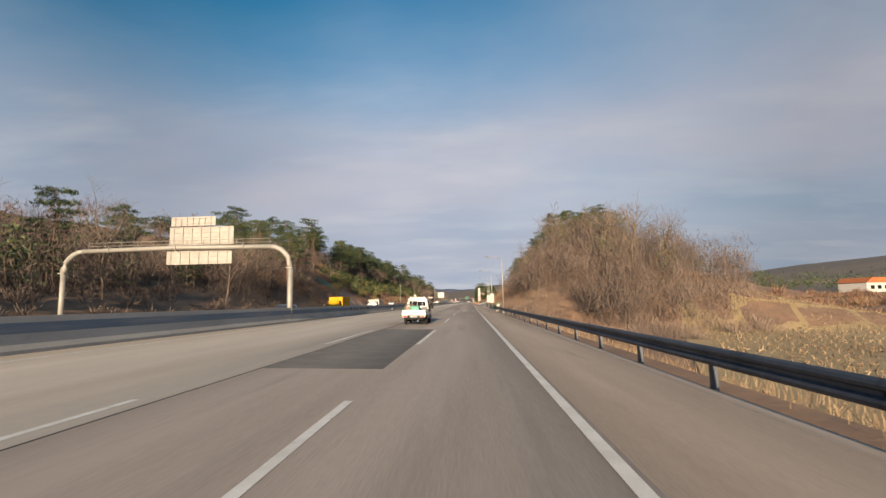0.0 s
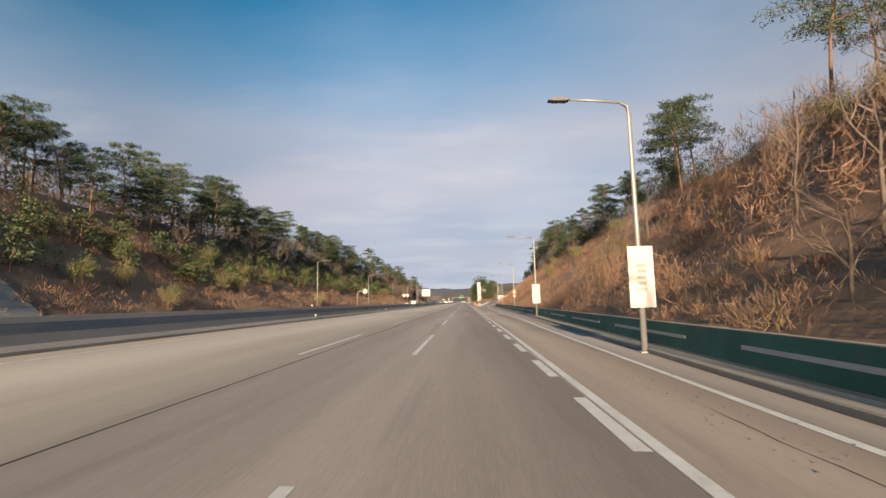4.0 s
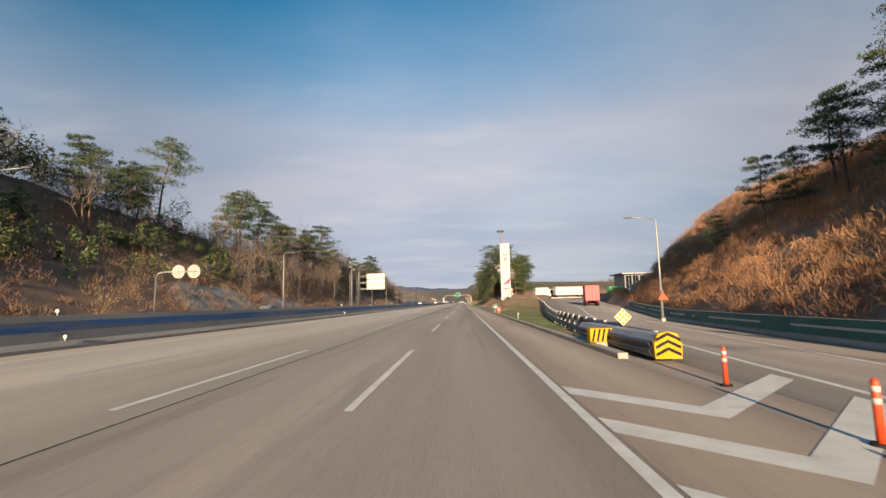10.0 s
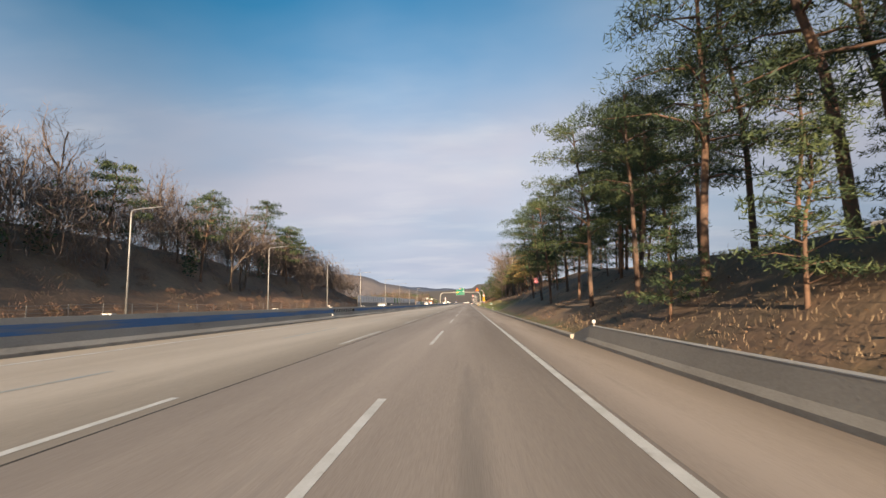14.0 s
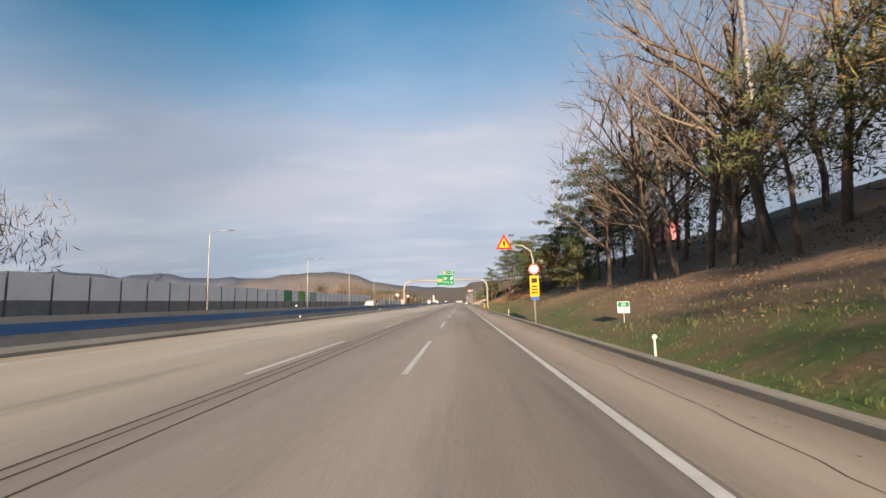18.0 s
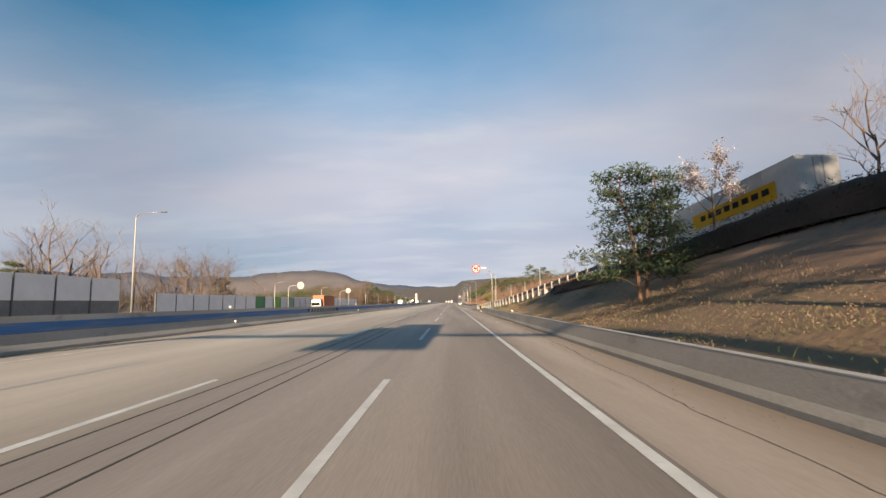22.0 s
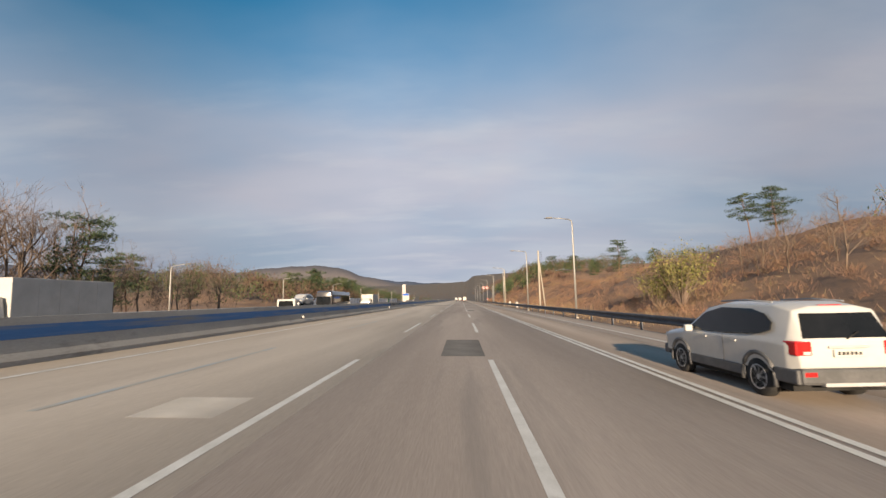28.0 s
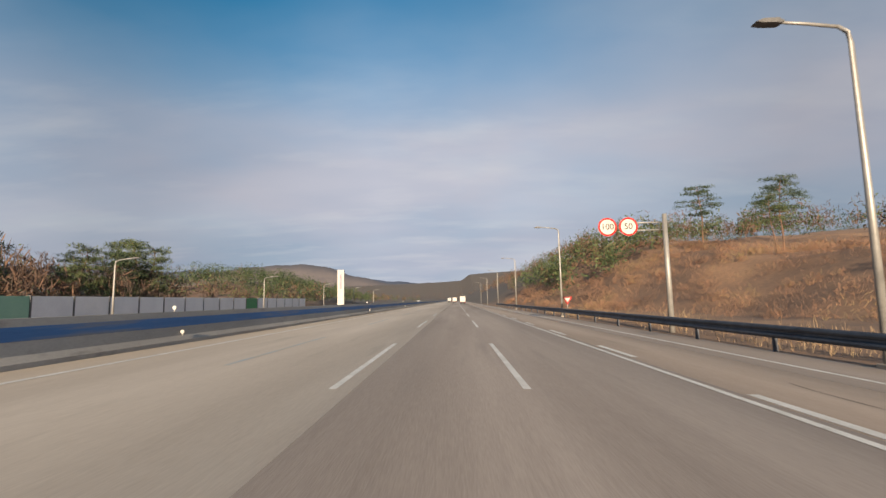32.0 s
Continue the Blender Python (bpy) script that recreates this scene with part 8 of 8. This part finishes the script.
    # guard behind the cab
    g = part("cab_guard", tube([(-0.78, 0.93, 0.8), (-0.76, 0.93, 1.55), (-0.66, 0.93, 1.92), (-0.5, 0.93, 2.0), (0.5, 0.93, 2.0), (0.66, 0.93, 1.92), (0.76, 0.93, 1.55), (0.78, 0.93, 0.8)], 0.03, 8), M["white_car"], e)
    for xx in (-0.38, 0.0, 0.38):
        part("guard_bar", tube([(xx, 0.93, 1.3), (xx, 0.93, 1.98)], 0.02, 6), M["white_car"], g)
    part("guard_plate", box(-0.77, 0.77, 0.915, 0.945, 0.78, 1.32, 0.006), M["white_car"], g)
    part("dark_panel", box(0.36, 0.76, 0.895, 0.912, 0.98, 1.28, 0.004), M["grey_plastic"], g)
    for s in (1, -1):
        part("rail_horn", box(s * 0.52 - 0.04, s * 0.52 + 0.04, 0.9, 0.96, 1.98, 2.07, 0.01), M["white_car"], g)
    for s in (1, -1):
        wheel(e, s * 0.73, 2.8, 0.33, 0.2, s)
        wheel(e, s * 0.73, 0.0, 0.33, 0.2, s)
    # load
    mach = thing("machine", (x, y, cross(x)), "green-cased work machine with hoses in the truck bed", "machine", rz=rz)
    mach.matrix_basis = pose(x - 0.16, y, cross(x) + 0.785, 0, 1.2, rz)
    part("skid", box(-0.45, 0.55, -0.8, 0.2, 0.0, 0.22, 0.02), M["grey_plastic"], mach)
    part("case", box(-0.15, 0.5, -0.75, 0.1, 0.22, 0.58, 0.05), M["teal"], mach)
    part("engine", box(-0.5, -0.12, -0.7, 0.0, 0.2, 0.5, 0.05), M["timber"], mach)
    part("hose", tube([(-0.55, -0.6, 0.2), (-0.62, -0.2, 0.55), (-0.3, 0.0, 0.72), (0.0, -0.3, 0.66), (0.1, -0.6, 0.6)], 0.04, 8), M["timber"], mach)
    part("handle", tube([(-0.3, -0.5, 0.5), (-0.1, -0.45, 0.82), (0.1, -0.4, 0.6)], 0.025, 8), M["black"], mach)
    part("beam", tube([(-0.62, -1.0, 0.3), (-0.1, -0.9, 0.16)], 0.06, 8), M["teal"], mach)
    drum = thing("hose_reel", (x, y, cross(x)), "black hose reel standing in the truck bed", "hose reel")
    drum.matrix_basis = pose(x - 0.42, y + 0.62, cross(x) + 0.785, 0, 1.2, rz)
    part("reel", lathe([(-0.12, 0.2), (-0.12, 0.26), (0.12, 0.26), (0.12, 0.2)], 20), M["black"], drum).matrix_basis = pose(0, 0, 0.26)
    part("hub", lathe([(-0.14, 0.08), (0.14, 0.08)], 12), M["galvanised"], drum).matrix_basis = pose(0, 0, 0.26)


pickup(-5.55, 35.35)


def estate(x, y, rz, label, mat="white_car", lower="grey_plastic", detail=True, z=None):
    """A family car or tall estate; y = 0 at the rear axle, heading ahead."""
    e = thing("car", (x, y, 0), label, "car", "cars")
    e.matrix_basis = pose(x, y, cross(x) if z is None else z, 0, 0, rz) @ Matrix.Diagonal((0.92, 1.03, 0.96, 1))
    W = 0.90
    body = shell([(-0.92, [(0.80, 0.62), (0.84, 0.95), (0.80, 1.02), (0.70, 1.06), (0.40, 1.07)]), (-0.70, [(0.88, 0.52), (W, 0.98), (0.85, 1.10), (0.72, 1.55), (0.40, 1.62)]),
                  (-0.25, [(0.88, 0.48), (W, 1.0), (0.85, 1.10), (0.70, 1.64), (0.40, 1.70)]), (1.20, [(0.88, 0.48), (W, 1.0), (0.85, 1.09), (0.70, 1.64), (0.40, 1.70)]),
                  (1.75, [(0.88, 0.48), (W, 1.0), (0.85, 1.08), (0.70, 1.55), (0.40, 1.61)]), (2.55, [(0.88, 0.48), (W, 0.98), (0.85, 1.03), (0.74, 1.10), (0.40, 1.14)]),
                  (3.40, [(0.86, 0.48), (0.87, 0.88), (0.82, 0.93), (0.72, 0.97), (0.40, 1.0)]), (3.66, [(0.74, 0.50), (0.76, 0.72), (0.72, 0.80), (0.62, 0.84), (0.40, 0.86)])], "body", M[mat], e, 0.035)
    for s in (1, -1):
        pane(body, "side_window", [(s * 0.885, 2.30, 1.08), (s * 0.885, 0.95, 1.08), (s * 0.885, -0.10, 1.13), (s * 0.87, -0.36, 1.20), (s * 0.83, -0.36, 1.34), (s * 0.785, -0.12, 1.49), (s * 0.745, 0.25, 1.57), (s * 0.745, 1.15, 1.58), (s * 0.77, 1.72, 1.46)])
        part("door_seam", box(s * 0.905 - 0.003, s * 0.905 + 0.003, 0.98, 0.99, 0.5, 1.05), M["grey_plastic"], body)
        part("sill", box(s * 0.88 - 0.03, s * 0.88 + 0.03, 0.35, 2.35, 0.32, 0.50, 0.01), M[lower], body)
        for yy in (0.55, 1.55):
            part("door_handle", box(s * 0.915 - 0.012, s * 0.915 + 0.012, yy, yy + 0.18, 0.93, 0.965, 0.005), M[mat], body)
        for yy in (0.0, 2.7):
            part("wheel_arch", tube([(s * 0.885, yy + 0.43 * math.cos(math.pi * q / 12), 0.36 + 0.43 * math.sin(math.pi * q / 12)) for q in range(-1, 14)], 0.045, 6), M[lower], body)
        part("mirror", box(s * 1.0 - 0.09, s * 1.0 + 0.09, 2.05, 2.17, 1.02, 1.17, 0.03), M[mat], body)
        lens = part("tail_lamp", box(s * 0.74 - 0.14, s * 0.74 + 0.14, -0.93, -0.62, 0.82, 1.06, 0.03), M["lamp_red"], body)
        part("white_lens", box(s * 0.70 - 0.06, s * 0.70 + 0.06, -0.938, -0.92, 0.84, 0.89), M["white"], lens)
        part("roof_rail", tube([(s * 0.66, -0.2, 1.69), (s * 0.66, 0.5, 1.73), (s * 0.66, 1.3, 1.70)], 0.018, 6), M["galvanised"], body)
        part("head_lamp", box(s * 0.66 - 0.14, s * 0.66 + 0.14, 3.42, 3.60, 0.78, 0.9, 0.02), M["white"], body)
    pane(body, "rear_window", [(-0.73, -0.905, 1.10), (0.73, -0.905, 1.10), (0.63, -0.735, 1.50), (-0.63, -0.735, 1.50)])
    part("wiper", tube([(0.0, -0.93, 1.09), (0.22, -0.90, 1.20)], 0.012, 6), M["black"], body)
    pane(body, "windscreen", [(-0.74, 2.50, 1.14), (0.74, 2.50, 1.14), (0.64, 1.72, 1.56), (-0.64, 1.72, 1.56)])
    part("rear_bumper", box(-0.86, 0.86, -1.0, -0.68, 0.36, 0.62, 0.05), M[lower], e)
    for s in (1, -1):
        part("rear_reflector", box(s * 0.72 - 0.1, s * 0.72 + 0.1, -1.006, -0.99, 0.50, 0.57, 0.004), M["lamp_red"], e)
        part("corner_trim", box(s * 0.86 - 0.05, s * 0.86 + 0.05, -0.95, -0.42, 0.36, 0.60, 0.03), M[lower], e)
    part("front_bumper", box(-0.80, 0.80, 3.45, 3.74, 0.36, 0.6, 0.05), M[lower], e)
    plate = part("plate", box(-0.26, 0.26, -0.955, -0.935, 0.80, 0.92, 0.005), M["white"], e)
    for k in range(6):
        part("dark_bar", box(-0.2 + 0.07 * k, -0.16 + 0.07 * k, -0.961, -0.955, 0.835, 0.885), M["black"], plate)
    part("chrome_strip", box(-0.34, 0.34, -0.955, -0.93, 0.94, 0.98, 0.006), M["alloy"], e)
    part("skid_plate", box(-0.5, 0.5, -1.01, -0.9, 0.34, 0.40, 0.01), M["alloy"], e)
    part("brake_light", box(-0.2, 0.2, -0.66, -0.60, 1.60, 1.64, 0.006), M["lamp_red"], e)
    part("underbody", box(-0.8, 0.8, -0.7, 3.3, 0.22, 0.48), M["black"], e)
    for s in (1, -1):
        wheel(e, s * 0.79, 2.7, 0.35, 0.22, s, 9, detail)
        wheel(e, s * 0.79, 0.0, 0.35, 0.22, s, 9, detail)
    return e


estate(1.63, 903.6, 1.3, "white tall estate car with grey lower trim in the merging lane")
estate(-24.5, 309.5, 180, "pale silver estate car on the opposite carriageway", "panel_grey", detail=False)
estate(-22.0, 53, 180, "dark estate car on the opposite carriageway", "bus_dark", detail=False)
estate(-20.5, 116, 180, "pale car on the opposite carriageway", "panel_grey", detail=False)
estate(-24, 366, 180, "grey car on the opposite carriageway", "panel_dark", detail=False)
estate(-20.5, 1230, 180, "white car on the opposite carriageway", detail=False)


def lorry(x, y, rz, label, length=6.0, height=2.9, box_mat="white", cab_mat="white_car", z=None, artic=False):
    """A box lorry; y = 0 at the rear end, heading ahead."""
    e = thing("lorry", (x, y, 0), label, "lorry", "lorries")
    e.matrix_basis = pose(x, y, cross(x) if z is None else z, 0, 0, rz)
    W, f = 1.15, 0.62
    bx = part("cargo_box", box(-W, W, 0, length, 0.85, height, 0.03), M[box_mat], e)
    for k in range(1, int(length / 1.2)):
        for s in (1, -1):
            part("side_rib", box(s * W - 0.012, s * W + 0.012, 1.2 * k - 0.02, 1.2 * k + 0.02, 0.9, height - 0.08), M[box_mat], bx)
    for s in (1, -1):
        part("rear_door", box(s * 0.57 - 0.55, s * 0.57 + 0.55, -0.03, 0.0, 0.92, height - 0.08, 0.006), M[box_mat], bx)
        part("lock_bar", tube([(s * 0.25, -0.05, 0.95), (s * 0.25, -0.05, height - 0.15)], 0.02, 6), M["galvanised"], bx)
        part("tail_lamp", box(s * 0.85 - 0.15, s * 0.85 + 0.15, -0.04, 0.04, 0.62, 0.76, 0.01), M["lamp_red"], e)
    y0 = length + 0.15
    top = min(height - 0.25, 2.2) if not artic else 2.9
    cab = shell([(y0, [(1.05, 0.5), (1.05, 1.3), (1.0, 1.6), (0.92, top - 0.1), (0.5, top)]), (y0 + 1.15, [(1.05, 0.5), (1.05, 1.3), (1.0, 1.6), (0.92, top - 0.1), (0.5, top)]),
                 (y0 + 1.75, [(1.02, 0.5), (1.04, 1.15), (0.98, 1.3), (0.86, 1.42), (0.5, 1.46)] if not artic else [(1.02, 0.5), (1.04, 1.3), (1.0, 1.6), (0.92, top - 0.3), (0.5, top - 0.2)])], "cab", M[cab_mat], e, 0.03)
    if artic:
        pane(cab, "windscreen", [(-0.9, y0 + 1.77, 1.5), (0.9, y0 + 1.77, 1.5), (0.84, y0 + 1.72, 2.35), (-0.84, y0 + 1.72, 2.35)])
    else:
        pane(cab, "windscreen", [(-0.84, y0 + 1.70, 1.46), (0.84, y0 + 1.70, 1.46), (0.78, y0 + 1.22, top - 0.14), (-0.78, y0 + 1.22, top - 0.14)])
    for s in (1, -1):
        pane(cab, "side_window", [(s * 1.04, y0 + 0.35, 1.34), (s * 1.04, y0 + 1.2, 1.34), (s * 0.96, y0 + 1.1, top - 0.2), (s * 0.96, y0 + 0.4, top - 0.2)])
        part("mirror", box(s * 1.2 - 0.08, s * 1.2 + 0.08, y0 + 1.4, y0 + 1.5, 1.4, 1.8, 0.02), M["black"], cab)
        part("head_lamp", box(s * 0.8 - 0.15, s * 0.8 + 0.15, y0 + 1.72, y0 + 1.82, 0.72, 0.9, 0.02), M["white"], cab)
        part("chassis_rail", box(s * 0.4 - 0.05, s * 0.4 + 0.05, 0.1, y0 + 1.2, 0.55, 0.84, 0.01), M["black"], e)
        ys = [1.0, y0 + 0.9] + ([2.1, 3.2, length - 1.0] if artic else [])
        for yy in ys:
            wheel(e, s * 0.95, yy, 0.42 if not artic else 0.5, 0.28, s, 5, False)
    part("bumper", box(-1.05, 1.05, y0 + 1.6, y0 + 1.86, 0.35, 0.66, 0.04), M["grey_plastic"], e)
    return e


lorry(-25.5, 921.5, 180, "white box lorry on the opposite carriageway", 6.2, 3.0)
lorry(-23.6, 998, 180, "white chilled box lorry on the opposite carriageway", 6.4, 2.95)
lorry(-24.5, 569, 180, "white cab lorry with a low load on the opposite carriageway", 5.0, 2.0, "grey_plastic")
lorry(-22.0, 105, 180, "white box lorry on the opposite carriageway", 4.2, 2.4)
lorry(-24.0, 332, 180, "small white box lorry on the opposite carriageway", 3.6, 2.5)
lorry(-24.0, 84, 180, "yellow works lorry on the opposite carriageway", 5.0, 2.8, "sign_yellow", "sign_yellow")
lorry(-22.5, 679, 180, "dark tipper lorry on the opposite carriageway", 5.0, 2.3, "bus_dark")
lorry(-30.0, 806, 180, "lorry with a rust-brown container on the opposite carriageway", 9.0, 3.6, "container", "white_car", None, True)
lorry(-1.9, 1236, 0, "white box lorry far ahead", 7.5, 3.3, "white")
lorry(-5.5, 1300, 0, "white box lorry far ahead", 6.0, 3.0, "white")
lorry(-9.0, 1340, 0, "dark lorry far ahead", 6.0, 3.0, "panel_dark")


def coach(x, y, rz, label):
    e = thing("coach", (x, y, 0), label, "coach")
    e.matrix_basis = pose(x, y, cross(x), 0, 0, rz)
    body = shell([(0, [(1.2, 0.4), (1.23, 1.4), (1.2, 2.6), (1.1, 3.1), (0.6, 3.2)]), (10.6, [(1.2, 0.4), (1.23, 1.4), (1.2, 2.6), (1.1, 3.1), (0.6, 3.2)]), (11.1, [(1.12, 0.45), (1.15, 1.3), (1.12, 2.5), (1.0, 2.95), (0.6, 3.05)])], "body", M["bus_dark"], e, 0.06)
    pane(body, "windscreen", [(-1.05, 11.13, 1.2), (1.05, 11.13, 1.2), (1.0, 11.08, 2.6), (-1.0, 11.08, 2.6)])
    for s in (1, -1):
        for k in range(6):
            pane(body, "side_window", [(s * 1.235, 0.6 + 1.65 * k, 1.6), (s * 1.235, 2.15 + 1.65 * k, 1.6), (s * 1.215, 2.15 + 1.65 * k, 2.5), (s * 1.215, 0.6 + 1.65 * k, 2.5)])
        for yy in (2.4, 8.6):
            wheel(e, s * 1.05, yy, 0.5, 0.28, s, 5, False)
        part("head_lamp", box(s * 0.8 - 0.2, s * 0.8 + 0.2, 11.05, 11.16, 0.7, 0.92, 0.03), M["white"], body)
        part("mirror", box(s * 1.3 - 0.08, s * 1.3 + 0.08, 11.1, 11.3, 1.9, 2.4, 0.03), M["black"], body)
    part("bumper", box(-1.15, 1.15, 10.9, 11.22, 0.36, 0.66, 0.05), M["grey_plastic"], e)


coach(-24.2, 974, 180, "dark touring coach on the opposite carriageway")
e = thing("car_transporter", (-24.2, 950, cross(-24.2)), "small transporter lorry carrying a white car", "lorry")
part("deck", box(-1.1, 1.1, 0, 6.5, 0.85, 1.0, 0.02), M["galvanised"], e)
for s in (1, -1):
    part("side_frame", box(s * 1.1 - 0.05, s * 1.1 + 0.05, 0, 6.5, 1.0, 1.25, 0.01), M["galvanised"], e)
    for yy in (1.2, 2.4, 5.6):
        wheel(e, s * 0.95, yy, 0.42, 0.28, s, 5, False)
part("cab", box(-1.05, 1.05, -1.9, -0.2, 0.5, 2.0, 0.12), M["white_car"], e)
pane(e, "windscreen", [(-0.85, -1.92, 1.2), (0.85, -1.92, 1.2), (0.8, -1.9, 1.8), (-0.8, -1.9, 1.8)])
estate(-24.2, 954.8, 180, "white car riding on the transporter", detail=False, z=cross(-24.2) + 1.0)

# ---- rest area ----
def flat_at(x, y):
    return float(land(x, y))


for x, y, rz, mat, lab, L_ in ((19.6, 391, -11, "truck_red", "red container lorry on the ramp", 6.5), (27, 462, -80, "white", "white lorry parked in the rest area", 9.0), (21.5, 467, -80, "white", "white lorry parked in the rest area", 4.5), (46, 470, -80, "truck_green", "green lorry parked in the rest area", 5.0),
                               (48, 452, -30, "white", "white lorry parked in the rest area", 6.0), (53, 454, -30, "white", "white lorry parked in the rest area", 6.0), (58, 455, -30, "panel_grey", "grey lorry parked in the rest area", 6.0), (64, 456, -30, "white", "white lorry parked in the rest area", 6.0)):
    lorry(x, y, rz, lab, L_, 3.4, mat, "white_car", 2.43 if y > 432 else float(ramp_z(y)) - 0.021 * (x + 2) + 0.02, True)
lorry(24.5, 628, 0, "lorry with a pink printed cover behind the trees", 9.0, 3.6, "pink_wrap", "white_car", flat_at(24.5, 630), True)
tr = lorry(16.6, 721.4, 3, "white trailer with a yellow lettered strip on the ramp", 12.0, 3.5, "white", "white_car", float(back_ramp_z(721.4)), True)
tr.matrix_basis = pose(16.6, 721.4, float(back_ramp_z(721.4)) + 0.02, -3.8, 0, 3)
part("strip", box(-1.20, -1.165, 1.5, 9.5, 1.6, 2.6, 0.005), M["sign_yellow"], tr, "yellow strip with dark lettering")
for k in range(8):
    part("dark_mark", box(-1.215, -1.20, 2.0 + 0.85 * k, 2.55 + 0.85 * k, 2.0, 2.35), M["black"], tr)


def hall(x, y, w, d, h, label, mat="concrete_dark", rz=0):
    z = flat_at(x, y)
    e = thing("service_building", (x, y, z - 0.2), label, "building", rz=rz)
    part("wall", box(0, w, 0, d, 0, h, 0.02), M[mat], e)
    rf = part("roof", box(-1.2, w + 1.2, -1.4, d + 1.0, h, h + 0.5, 0.04), M["roof_dark"], e)
    part("white_fascia", box(-1.25, w + 1.25, -1.46, -1.40, h + 0.12, h + 0.42), M["white"], rf)
    for k in range(int(w / 2.5)):
        win = part("window", box(0.5 + 2.5 * k, 2.5 + 2.5 * k, -0.06, 0.02, 0.9, h - 0.5, 0.01), M["glass"], e)
        part("frame", box(1.46 + 2.5 * k, 1.54 + 2.5 * k, -0.09, -0.055, 0.9, h - 0.5), M["pole"], win)


hall(80, 478, 26, 8, 3.4, "low dark-roofed service building with wide eaves", rz=-8)
hall(57, 486, 22, 12, 6.0, "grey service building behind the parking", "panel_dark")
e = thing("silo_tanks", (66, 482, flat_at(66, 482) - 0.2), "row of pale upright tanks beside the building", "tank")
for k in range(6):
    part("tank", lathe([(0, 0.6), (0.1, 0.7), (5.6, 0.7), (5.9, 0.35)], 14), M["panel_grey"], e).matrix_basis = pose(1.5 * k, 0, 0, 0, -90, 0)


# ---- farmhouses across the field ----
def farmhouse(x, y, w, d, h, roof_mat, label):
    z = flat_at(x, y)
    e = thing("farmhouse", (x, y, z - 0.2), label, "house", "houses across the field", 20)
    part("wall", box(0, w, 0, d, 0, h, 0.02), M["white"], e)
    part("roof", slab([(-0.4, h), (w + 0.4, h), (w * 0.8, h + 1.5), (w * 0.2, h + 1.5)], -0.4, d + 0.4), M[roof_mat], e)
    for k in range(3):
        part("window", box(w * (0.15 + 0.28 * k), w * (0.3 + 0.28 * k), -0.03, 0.02, 1.0, 2.1, 0.005), M["glass"], e)


for x, y, w, d, h, rm, lab in ((118, 150, 11, 8, 3.0, "container", "low white house with a rust-red roof"), (134, 142, 9, 7, 2.8, "roof_dark", "low white house with a dark roof"), (150, 160, 12, 8, 3.0, "panel_grey", "pale farm shed with a grey roof")):
    farmhouse(x, y, w, d, h, rm, lab)
